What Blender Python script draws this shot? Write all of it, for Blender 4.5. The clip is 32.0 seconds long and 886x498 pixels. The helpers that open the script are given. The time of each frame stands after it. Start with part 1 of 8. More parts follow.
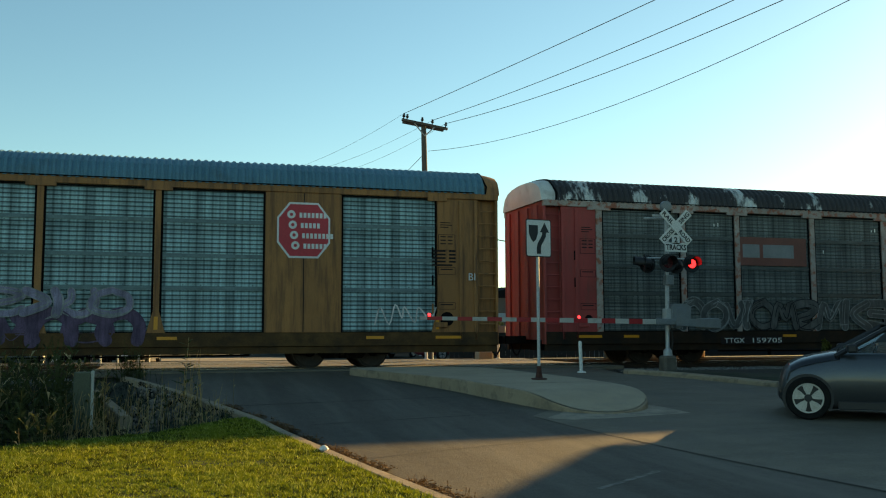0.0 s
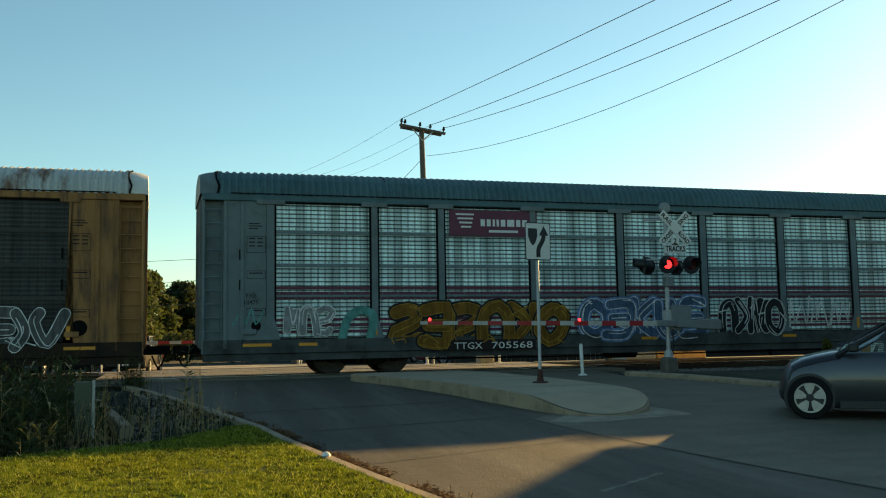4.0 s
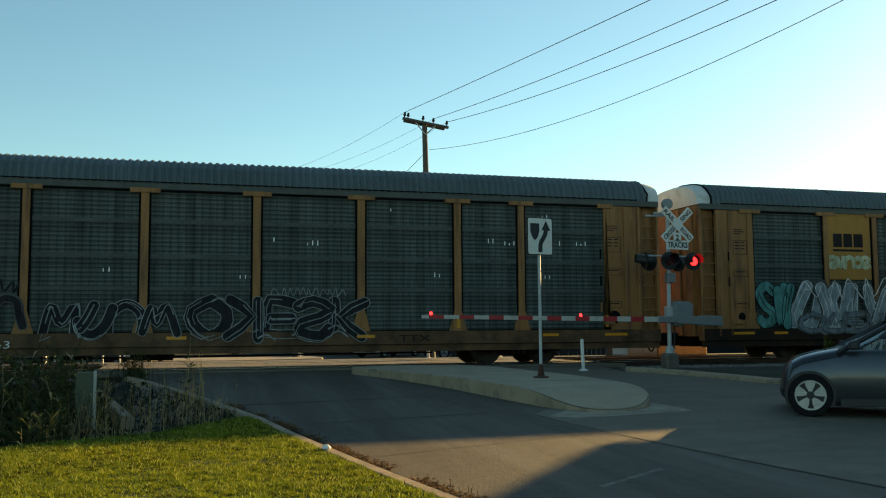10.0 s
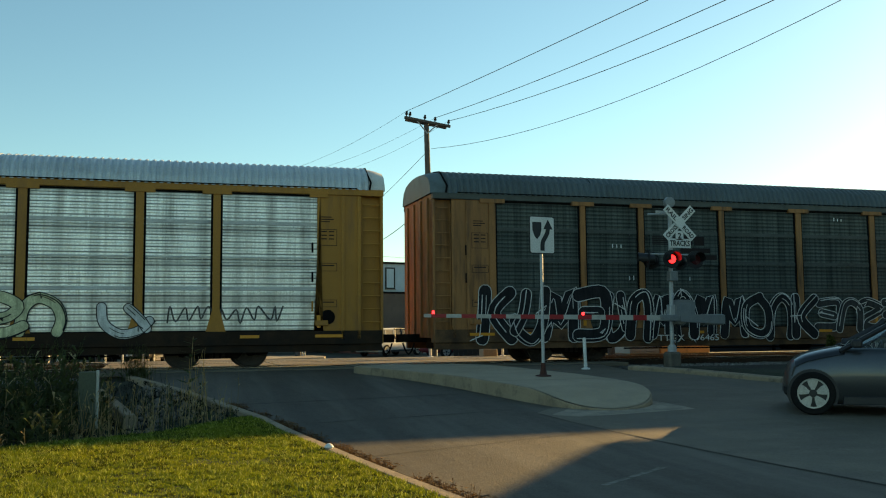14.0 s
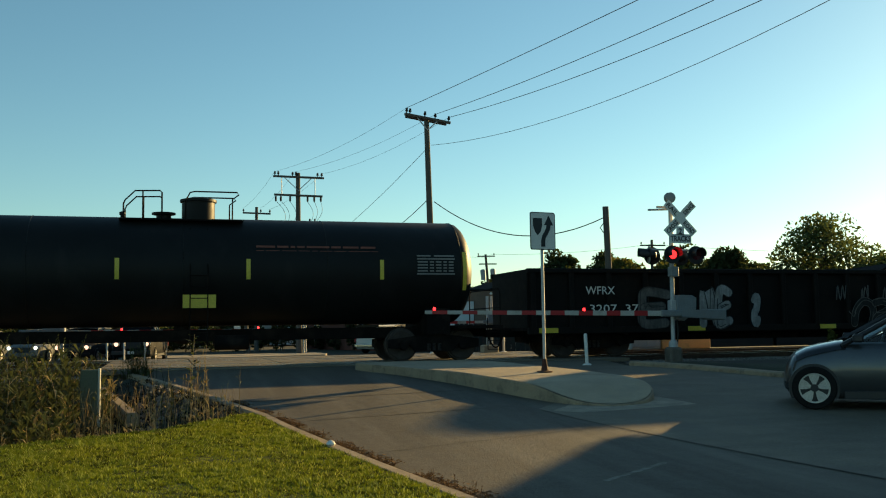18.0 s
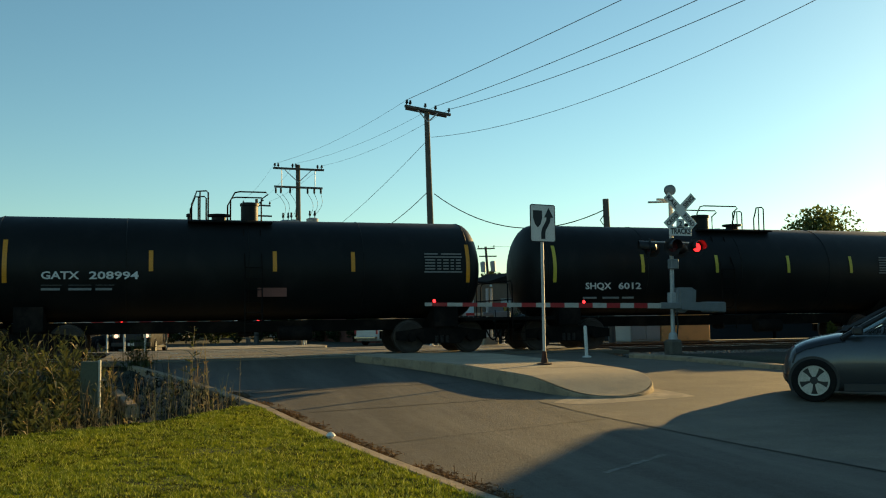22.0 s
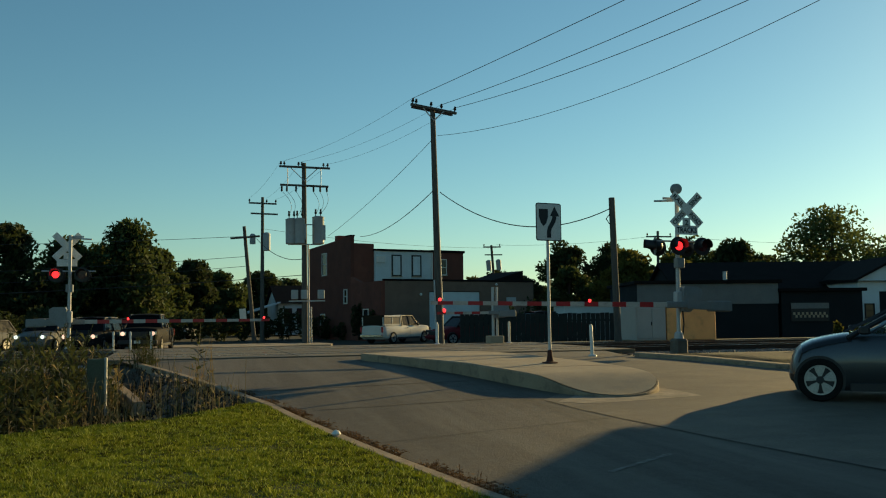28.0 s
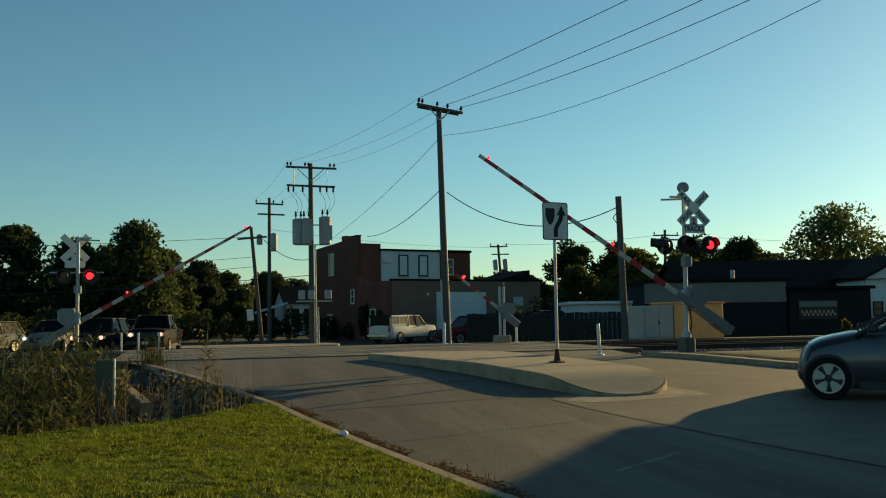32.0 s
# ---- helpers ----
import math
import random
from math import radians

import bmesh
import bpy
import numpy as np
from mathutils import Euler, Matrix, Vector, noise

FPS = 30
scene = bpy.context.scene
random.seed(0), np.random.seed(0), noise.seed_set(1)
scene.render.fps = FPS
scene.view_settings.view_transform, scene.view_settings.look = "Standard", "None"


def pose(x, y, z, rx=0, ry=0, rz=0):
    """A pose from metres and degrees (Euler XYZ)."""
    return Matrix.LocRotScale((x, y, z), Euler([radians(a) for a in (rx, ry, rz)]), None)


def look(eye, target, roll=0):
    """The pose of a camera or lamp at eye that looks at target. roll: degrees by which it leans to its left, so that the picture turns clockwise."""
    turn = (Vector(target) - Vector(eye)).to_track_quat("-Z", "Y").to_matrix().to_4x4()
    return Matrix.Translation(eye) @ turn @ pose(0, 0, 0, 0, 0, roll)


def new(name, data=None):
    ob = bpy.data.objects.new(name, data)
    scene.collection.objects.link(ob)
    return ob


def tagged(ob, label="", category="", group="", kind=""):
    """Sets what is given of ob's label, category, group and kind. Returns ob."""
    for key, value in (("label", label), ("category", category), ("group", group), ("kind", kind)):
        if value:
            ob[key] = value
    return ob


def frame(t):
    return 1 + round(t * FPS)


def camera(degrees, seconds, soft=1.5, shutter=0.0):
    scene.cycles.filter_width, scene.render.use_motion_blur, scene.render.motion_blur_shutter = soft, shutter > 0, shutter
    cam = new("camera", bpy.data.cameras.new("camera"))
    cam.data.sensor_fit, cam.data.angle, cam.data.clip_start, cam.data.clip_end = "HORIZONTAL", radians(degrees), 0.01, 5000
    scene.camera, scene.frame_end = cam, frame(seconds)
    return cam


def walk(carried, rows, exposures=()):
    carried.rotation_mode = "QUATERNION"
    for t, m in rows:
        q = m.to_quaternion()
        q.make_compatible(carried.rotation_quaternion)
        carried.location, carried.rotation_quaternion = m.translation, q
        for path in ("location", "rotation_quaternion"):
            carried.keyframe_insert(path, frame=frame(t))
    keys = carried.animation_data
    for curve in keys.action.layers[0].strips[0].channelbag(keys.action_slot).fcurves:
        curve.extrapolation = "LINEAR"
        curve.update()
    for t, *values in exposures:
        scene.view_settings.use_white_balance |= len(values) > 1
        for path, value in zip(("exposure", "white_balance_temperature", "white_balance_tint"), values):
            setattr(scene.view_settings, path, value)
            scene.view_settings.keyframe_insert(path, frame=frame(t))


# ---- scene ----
# ---------------------------------------------------------------- camera
# The world's x runs along the railway, y across it, away from the camera.
TRACK_YAW = 14.78
EYE_Z = 1.55


def view(yaw, pitch, roll):
    return pose(0, 0, EYE_Z, 0, 0, yaw - TRACK_YAW) @ pose(0, 0, 0, 90 + pitch) @ pose(0, 0, 0, 0, 0, -roll)


cam = camera(50.84, 32.0, soft=1.1)
PATH = [
    (0, -0.090, 5.154, 0.184), (0.5, -0.118, 5.147, 0.034), (1, 0.057, 5.127, 0.061), (1.5, 0.136, 5.102, 0.140), (2, 0.054, 5.110, 0.112),
    (2.5, -0.126, 5.376, 0.371), (3, -0.213, 5.314, 0.903), (3.5, -0.207, 5.501, 1.083), (4, -0.126, 5.433, 0.966), (4.5, -0.285, 5.323, 0.898),
    (6.5, -0.214, 5.096, 0.388), (7, -0.213, 5.004, 0.398), (7.5, -0.004, 5.309, 0.633), (8, -0.096, 5.232, 0.370), (8.5, -0.024, 5.304, 0.666),
    (9, 0.007, 5.212, 0.326), (9.5, -0.098, 5.253, 0.409), (10, 0.001, 5.068, 0.425), (10.5, -0.090, 5.210, 0.544), (11, 0.017, 5.309, 0.618),
    (11.5, 0.035, 5.311, 0.669), (12, 0.206, 5.639, 0.593), (12.5, 0.225, 5.456, 0.503), (13, 0.038, 5.494, 0.745), (13.5, 0.081, 5.255, 0.578),
    (15.5, 0.245, 4.809, 0.582), (16, -0.154, 4.922, 0.755), (16.5, 0.091, 4.896, 0.597), (17, 0.159, 4.874, 0.690), (17.5, 0.227, 4.889, 0.830),
    (18, 0.179, 4.790, 0.815), (18.5, 0.115, 4.764, 0.830), (19, -0.054, 4.515, 0.670), (19.5, 0.049, 4.485, 0.817), (20, 0.085, 4.484, 0.894),
    (20.5, 0.246, 4.258, 0.557), (21, 0.131, 4.192, 0.771), (21.5, 0.264, 4.358, 0.964), (22, 0.186, 4.309, 0.742), (22.5, -0.033, 4.249, 0.862),
    (23, 0.162, 4.091, 0.711), (23.5, 0.266, 3.959, 0.641), (24, 0.398, 3.944, 0.803), (24.5, 0.359, 4.024, 0.962), (25, 0.538, 3.897, 0.598),
    (25.5, 0.246, 4.179, 0.872), (27.5, 0.557, 4.010, 0.264), (28, 0.538, 4.219, 0.603), (28.5, 0.675, 3.934, 0.153), (29, 0.664, 4.090, 0.493),
    (29.5, 0.663, 4.157, 0.742), (30, 0.645, 3.888, 0.405), (30.5, 0.755, 4.262, 0.740), (31, 0.896, 4.136, 0.805), (31.5, 0.711, 4.259, 0.952),
    (32, 0.953, 4.206, 0.839),
]
walk(cam, [(t, view(a, b, c)) for t, a, b, c in PATH],
     exposures=[(0, 2.05, 7900, -13), (4.5, 2.05, 7900, -13), (9, 2.05, 7900, -13), (13.5, 2.05, 7900, -13), (16.1, 2.1, 7700, -15), (16.9, 1.38, 6800, -17), (17.3, 1.38, 6800, -17), (17.9, 1.6, 7100, -16), (20, 1.6, 7200, -16), (23.2, 1.65, 7200, -16), (23.8, 1.12, 6500, -20), (25, 1.07, 6550, -20), (28, 1.07, 6500, -20), (32, 1.08, 6500, -20)])

# ---------------------------------------------------------------- sky and sun
SUN_AZ, SUN_EL = 58.0, 12.4          # azimuth from +y towards +x
world = bpy.data.worlds.new("sky")
scene.world = world
world.use_nodes = True
wn = world.node_tree.nodes
sky = wn.new("ShaderNodeTexSky")
sky.sky_type, sky.sun_disc = "NISHITA", False
sky.sun_elevation, sky.sun_rotation = radians(SUN_EL), radians(SUN_AZ)
sky.air_density, sky.dust_density, sky.ozone_density = 1.0, 0.25, 3.0
wn["Background"].inputs[1].default_value = 0.055
world.node_tree.links.new(sky.outputs[0], wn["Background"].inputs[0])
sun = new("sun", bpy.data.lights.new("sun", "SUN"))
sun.data.energy, sun.data.angle, sun.data.color = 3.3, radians(0.55), (1.0, 0.62, 0.30)
sun_way = Vector((math.sin(radians(SUN_AZ)) * math.cos(radians(SUN_EL)), math.cos(radians(SUN_AZ)) * math.cos(radians(SUN_EL)), math.sin(radians(SUN_EL))))
sun.matrix_world = look(sun_way * 60, (0, 0, 0))


# ---------------------------------------------------------------- mesh helpers
class Mesh:
    """Vertices and faces of one part, gathered piece by piece."""

    def __init__(self):
        self.v, self.f, self.m = [], [], []
        self.slot = 0

    def add(self, verts, faces):
        k = len(self.v)
        self.v += [tuple(p) for p in verts]
        self.f += [tuple(i + k for i in f) for f in faces]
        self.m += [self.slot] * len(faces)
        return self

    def box(self, x0, x1, y0, y1, z0, z1, c=0.0):
        """A box, with its edges chamfered by c."""
        if c <= 0:
            v = [(x, y, z) for x in (x0, x1) for y in (y0, y1) for z in (z0, z1)]
            return self.add(v, [(0, 1, 3, 2), (4, 6, 7, 5), (0, 4, 5, 1), (2, 3, 7, 6), (0, 2, 6, 4), (1, 5, 7, 3)])
        c = min(c, 0.45 * min(x1 - x0, y1 - y0, z1 - z0))
        bm = bmesh.new()
        bmesh.ops.create_cube(bm, size=1, matrix=Matrix.LocRotScale(((x0 + x1) / 2, (y0 + y1) / 2, (z0 + z1) / 2), None, (x1 - x0, y1 - y0, z1 - z0)))
        bmesh.ops.bevel(bm, geom=bm.edges[:], offset=c, segments=1, affect="EDGES")
        bm.verts.index_update()
        v, f = [p.co[:] for p in bm.verts], [[p.index for p in q.verts] for q in bm.faces]
        bm.free()
        return self.add(v, f)

    def tube(self, path, r, seg=8, closed=False, caps=True, r2=None):
        """A round bar along a path, its radius running from r to r2."""
        pts = [Vector(p) for p in path]
        r2 = r if r2 is None else r2
        v, f, n = [], [], len(pts)
        for i, p in enumerate(pts):
            a = pts[(i + 1) % n] if closed or i < n - 1 else p
            b = pts[i - 1] if closed or i > 0 else p
            d = (a - b).normalized()
            side = d.orthogonal() if abs(d.z) > 0.98 else d.cross(Vector((0, 0, 1)))
            side.normalize()
            up = side.cross(d)
            if abs(d.z) > 0.98:
                side, up = Vector((1, 0, 0)), Vector((0, 1, 0))
            rr = r + (r2 - r) * i / max(1, n - 1)
            v += [p + (side * math.cos(6.2832 * k / seg) + up * math.sin(6.2832 * k / seg)) * rr for k in range(seg)]
        for i in range(n if closed else n - 1):
            j = (i + 1) % n
            f += [(i * seg + k, i * seg + (k + 1) % seg, j * seg + (k + 1) % seg, j * seg + k) for k in range(seg)]
        if caps and not closed:
            f += [tuple(range(seg))[::-1], tuple((n - 1) * seg + k for k in range(seg))]
        return self.add(v, f)

    def extrude(self, outline, axis, a, b):
        """A flat outline (two coordinates, in the order of the remaining axes) drawn from a to b along an axis."""
        k = "xyz".index(axis)
        n = len(outline)
        v = []
        for w in (a, b):
            for p, q in outline:
                c = [p, q]
                c.insert(k, w)
                v.append(c)
        f = [(i, (i + 1) % n, n + (i + 1) % n, n + i) for i in range(n)]
        return self.add(v, f + [tuple(range(n))[::-1], tuple(range(n, 2 * n))])

    def lathe(self, profile, centre, axis="y", seg=24, caps=True):
        """A profile of (along, radius) turned round an axis through centre."""
        c = Vector(centre)
        A = {"x": Vector((1, 0, 0)), "y": Vector((0, 1, 0)), "z": Vector((0, 0, 1))}[axis]
        B = Vector((0, 0, 1)) if axis != "z" else Vector((1, 0, 0))
        C = A.cross(B)
        v = [c + A * a + (B * math.cos(6.2832 * k / seg) + C * math.sin(6.2832 * k / seg)) * r for a, r in profile for k in range(seg)]
        n = len(profile)
        f = [(i * seg + k, i * seg + (k + 1) % seg, (i + 1) * seg + (k + 1) % seg, (i + 1) * seg + k) for i in range(n - 1) for k in range(seg)]
        return self.add(v, f + ([tuple(range(seg))[::-1], tuple((n - 1) * seg + k for k in range(seg))] if caps else []))

    def grid(self, rows):
        """A sheet through rows of points."""
        n, w = len(rows), len(rows[0])
        return self.add([p for r in rows for p in r], [(i * w + k, i * w + k + 1, (i + 1) * w + k + 1, (i + 1) * w + k) for i in range(n - 1) for k in range(w - 1)])

    def data(self, name, mats, smooth=32):
        me = bpy.data.meshes.new(name)
        me.from_pydata(self.v, [], self.f)
        for q in mats if isinstance(mats, (list, tuple)) else [mats]:
            me.materials.append(q)
        if any(self.m):
            me.polygons.foreach_set("material_index", self.m)
        if smooth:
            me.polygons.foreach_set("use_smooth", [True] * len(me.polygons))
            me.set_sharp_from_angle(angle=radians(smooth))
        me.update()
        return me


def part(name, m, mat, parent=None, label="", at=None, smooth=32):
    """Links a gathered mesh, or mesh data, as one object under a thing or a part."""
    data = m.data(name, mat, smooth) if isinstance(m, Mesh) else m
    ob = new(name, data)
    ob.parent = parent
    if at is not None:
        ob.matrix_basis = at
    return tagged(ob, label)


def thing(name, label, category, at=None, group="", kind=""):
    ob = new(name)
    ob.empty_display_size = 0.2
    if at is not None:
        ob.matrix_basis = at
    return tagged(ob, label, category, group, kind)


def lettering(name, words, size, mat, parent, at, width=None, label="", bold=0.0, shear=0.0):
    """Words in the built-in font as a thin mesh, facing -y, its foot's left end at the pose's origin."""
    c = bpy.data.curves.new(name, "FONT")
    c.body, c.size, c.extrude, c.offset, c.shear = words, size, 0.003, bold, shear
    c.resolution_u = 2
    tmp = new(name, c)
    dg = bpy.context.evaluated_depsgraph_get()
    me = bpy.data.meshes.new_from_object(tmp.evaluated_get(dg))
    bpy.data.objects.remove(tmp)
    if width:
        xs = [v.co.x for v in me.vertices]
        k = width / (max(xs) - min(xs))
        for v in me.vertices:
            v.co.x *= k
    me.materials.clear()
    me.materials.append(mat)
    ob = new(name, me)
    ob.parent, ob.matrix_basis = parent, at @ pose(0, 0, 0, 90)
    return tagged(ob, label)


# ---------------------------------------------------------------- materials
def mix(nt, a, b, f, mode="MIX"):
    n = nt.nodes.new("ShaderNodeMix")
    n.data_type, n.blend_type = "RGBA", mode
    for s, x in ((0, f), (6, a), (7, b)):
        if isinstance(x, bpy.types.NodeSocket):
            nt.links.new(x, n.inputs[s])
        else:
            n.inputs[s].default_value = x if s == 0 else (*x[:3], 1)
    return n.outputs[2]


def noise_tex(nt, scale, detail=4, rough=0.55, stretch=None, at="Object"):
    co = nt.nodes.new("ShaderNodeTexCoord").outputs[at]
    if stretch:
        mp = nt.nodes.new("ShaderNodeMapping")
        mp.inputs["Scale"].default_value = stretch
        nt.links.new(co, mp.inputs[0])
        co = mp.outputs[0]
    n = nt.nodes.new("ShaderNodeTexNoise")
    n.inputs["Scale"].default_value, n.inputs["Detail"].default_value, n.inputs["Roughness"].default_value = scale, detail, rough
    nt.links.new(co, n.inputs[0])
    return n.outputs[0]


def ramp(nt, x, lo, hi):
    r = nt.nodes.new("ShaderNodeMapRange")
    r.inputs[1].default_value, r.inputs[2].default_value = lo, hi
    nt.links.new(x, r.inputs[0])
    return r.outputs[0]


def surface(name, colour, rough=0.6, metal=0.0, var=0.18, scale=1.5, stretch=None, dirt=None, dirt_at=(0.52, 0.7), dirt_scale=2.0, dirt_stretch=None,
            bump=0.15, bump_scale=40, fine=0.12, per_piece=0.0, spec=0.4, coat=0.0, bump_stretch=None):
    """A painted, worn, mineral or metal surface: two scales of tone, stains and fine relief."""
    m = bpy.data.materials.new(name)
    m.use_nodes = True
    nt = m.node_tree
    b = nt.nodes["Principled BSDF"]
    c = Vector(colour)
    out = mix(nt, c * (1 - var), c * (1 + var), ramp(nt, noise_tex(nt, scale, 5, 0.6, stretch), 0.3, 0.7))
    out = mix(nt, out, mix(nt, (1 - fine * 2,) * 3, (1 + fine * 2,) * 3, ramp(nt, noise_tex(nt, bump_scale, 3, 0.6, bump_stretch), 0.25, 0.75)), 1.0, "MULTIPLY")
    if per_piece:
        info = nt.nodes.new("ShaderNodeObjectInfo").outputs["Random"]
        out = mix(nt, out, mix(nt, (1 - per_piece,) * 3, (1 + per_piece,) * 3, info), 1.0, "MULTIPLY")
    if dirt:
        out = mix(nt, out, dirt, ramp(nt, noise_tex(nt, dirt_scale, 6, 0.65, dirt_stretch), *dirt_at))
    nt.links.new(out, b.inputs["Base Color"])
    b.inputs["Metallic"].default_value, b.inputs["Specular IOR Level"].default_value = metal, spec
    b.inputs["Coat Weight"].default_value = coat
    rr = nt.nodes.new("ShaderNodeMapRange")
    rr.inputs[3].default_value, rr.inputs[4].default_value = max(0.02, rough - 0.12), min(1, rough + 0.12)
    nt.links.new(noise_tex(nt, scale * 4, 4), rr.inputs[0])
    nt.links.new(rr.outputs[0], b.inputs["Roughness"])
    if bump:
        bp = nt.nodes.new("ShaderNodeBump")
        bp.inputs["Strength"].default_value, bp.inputs["Distance"].default_value = bump, 0.02
        nt.links.new(noise_tex(nt, bump_scale, 5, 0.6, bump_stretch), bp.inputs["Height"])
        nt.links.new(bp.outputs[0], b.inputs["Normal"])
    return m


def glow(name, colour, strength):
    m = bpy.data.materials.new(name)
    m.use_nodes = True
    b = m.node_tree.nodes["Principled BSDF"]
    b.inputs["Base Color"].default_value = (*[0.5 * c for c in colour], 1)
    b.inputs["Emission Color"].default_value = (*colour, 1)
    b.inputs["Emission Strength"].default_value = strength
    return m


def glass(name, colour, rough=0.02, opaque=0.0):
    m = bpy.data.materials.new(name)
    m.use_nodes = True
    b = m.node_tree.nodes["Principled BSDF"]
    b.inputs["Base Color"].default_value = (*colour, 1)
    b.inputs["Roughness"].default_value = rough
    b.inputs["Transmission Weight"].default_value = 1 - opaque
    b.inputs["IOR"].default_value = 1.45
    return m


tar = surface("tar_seal", (0.045, 0.038, 0.030), 0.9, var=0.3, scale=3, bump=0.3, spec=0.3)
fascia_grey = surface("fascia_grey", (0.15, 0.155, 0.152), 0.8, var=0.12, scale=1, bump=0.05, spec=0.2)
asphalt = surface("asphalt", (0.064, 0.053, 0.039), 0.80, spec=0.4, var=0.3, scale=1.5, stretch=(1, 0.14, 1), dirt=(0.118, 0.102, 0.080), dirt_at=(0.46, 0.68), dirt_scale=0.9, dirt_stretch=(1, 0.07, 1), bump=0.5, bump_scale=38, fine=0.22)
lane_concrete = surface("lane_concrete", (0.138, 0.116, 0.084), 0.80, spec=0.3, var=0.2, scale=1.6, stretch=(0.5, 1, 1), dirt=(0.120, 0.104, 0.082), dirt_at=(0.48, 0.7), dirt_scale=1.3, dirt_stretch=(1, 0.2, 1), bump=0.4, bump_scale=42, fine=0.18)
gutter_dirt = surface("gutter_dirt", (0.042, 0.030, 0.019), 0.95, spec=0.1, var=0.4, scale=6, bump=0.8, bump_scale=30, fine=0.3)
concrete = surface("concrete", (0.325, 0.262, 0.178), 0.85, var=0.14, scale=1.2, dirt=(0.24, 0.20, 0.15), dirt_at=(0.5, 0.78), bump=0.3, bump_scale=60)
kerb_concrete = surface("kerb_concrete", (0.30, 0.23, 0.15), 0.88, var=0.22, scale=2.0, dirt=(0.14, 0.11, 0.08), dirt_at=(0.48, 0.7), dirt_scale=4, bump=0.4, bump_scale=70)
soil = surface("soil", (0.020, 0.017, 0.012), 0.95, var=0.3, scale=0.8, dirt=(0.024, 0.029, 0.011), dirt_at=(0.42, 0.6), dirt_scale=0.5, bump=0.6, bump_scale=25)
turf = surface("turf", (0.034, 0.045, 0.009), 0.95, var=0.3, scale=1.3, dirt=(0.05, 0.055, 0.014), dirt_at=(0.58, 0.8), dirt_scale=2.4, bump=0.7, bump_scale=50, fine=0.3)
ballast_mat = surface("ballast_stone", (0.20, 0.185, 0.17), 0.95, var=0.35, scale=9, bump=0.9, bump_scale=22, fine=0.3)
rail_steel = surface("rail_steel", (0.07, 0.05, 0.04), 0.55, 0.6, var=0.2, scale=3, bump=0.1)
rail_head = surface("rail_head", (0.35, 0.34, 0.33), 0.25, 1.0, var=0.1, scale=5, bump=0.05)
tie_wood = surface("tie_wood", (0.06, 0.05, 0.04), 0.9, var=0.3, scale=3, stretch=(8, 1, 1), bump=0.4, per_piece=0.25)
galv = surface("galvanised_steel", (0.42, 0.43, 0.43), 0.62, 0.35, var=0.12, scale=6, dirt=(0.25, 0.22, 0.19), dirt_at=(0.6, 0.8), bump=0.06)
white_paint = surface("white_paint", (0.62, 0.61, 0.57), 0.5, var=0.06, scale=4, dirt=(0.4, 0.38, 0.34), dirt_at=(0.6, 0.85), bump=0.05)
black_paint = surface("black_paint", (0.012, 0.012, 0.013), 0.45, var=0.3, scale=5, bump=0.05)
red_paint = surface("red_reflective", (0.32, 0.022, 0.025), 0.4, var=0.08, scale=5, bump=0.03)
grey_paint = surface("grey_box_paint", (0.20, 0.215, 0.22), 0.5, 0.2, var=0.1, scale=4, dirt=(0.2, 0.18, 0.16), dirt_at=(0.6, 0.8), bump=0.08)
pole_wood = surface("pole_wood", (0.085, 0.078, 0.068), 0.9, var=0.3, scale=4, stretch=(6, 6, 0.5), bump=0.5, bump_scale=30, bump_stretch=(3, 3, 0.2))
wire_mat = surface("wire", (0.02, 0.02, 0.02), 0.6, bump=0)
brick = surface("brick_red", (0.125, 0.045, 0.03), 0.9, var=0.2, scale=1.2, bump=0.3, bump_scale=30, dirt=(0.08, 0.036, 0.027), dirt_at=(0.55, 0.75), per_piece=0.28)
brick_tan = surface("brick_tan", (0.15, 0.105, 0.078), 0.9, var=0.16, scale=0.8, bump=0.3, bump_scale=30, dirt=(0.10, 0.075, 0.06), dirt_at=(0.55, 0.75))
siding = surface("pale_siding", (0.55, 0.60, 0.62), 0.7, var=0.07, scale=1.0, bump=0.06, dirt=(0.42, 0.45, 0.46), dirt_at=(0.6, 0.8))
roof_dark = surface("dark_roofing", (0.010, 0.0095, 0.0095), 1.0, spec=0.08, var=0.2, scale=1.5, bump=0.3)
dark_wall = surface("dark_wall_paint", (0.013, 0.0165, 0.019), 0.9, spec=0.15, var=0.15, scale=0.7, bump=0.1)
pane_dark = glass("window_glass", (0.02, 0.025, 0.03), 0.04, 0.9)
red_lamp = glow("red_signal_lamp", (1.0, 0.012, 0.022), 1.5)
red_tip = glow("red_gate_lamp", (1.0, 0.02, 0.035), 1.5)
head_lamp = glow("headlamp_glow", (1.0, 0.50, 0.40), 0.75)
head_lamp_cool = glow("cool_headlamp_glow", (0.95, 0.90, 0.86), 0.65)
amber_reflector = surface("amber_reflector", (0.60, 0.25, 0.02), 0.35, var=0.05, bump=0)
yellow_strip = surface("yellow_reflector", (0.55, 0.45, 0.06), 0.4, var=0.1, bump=0)

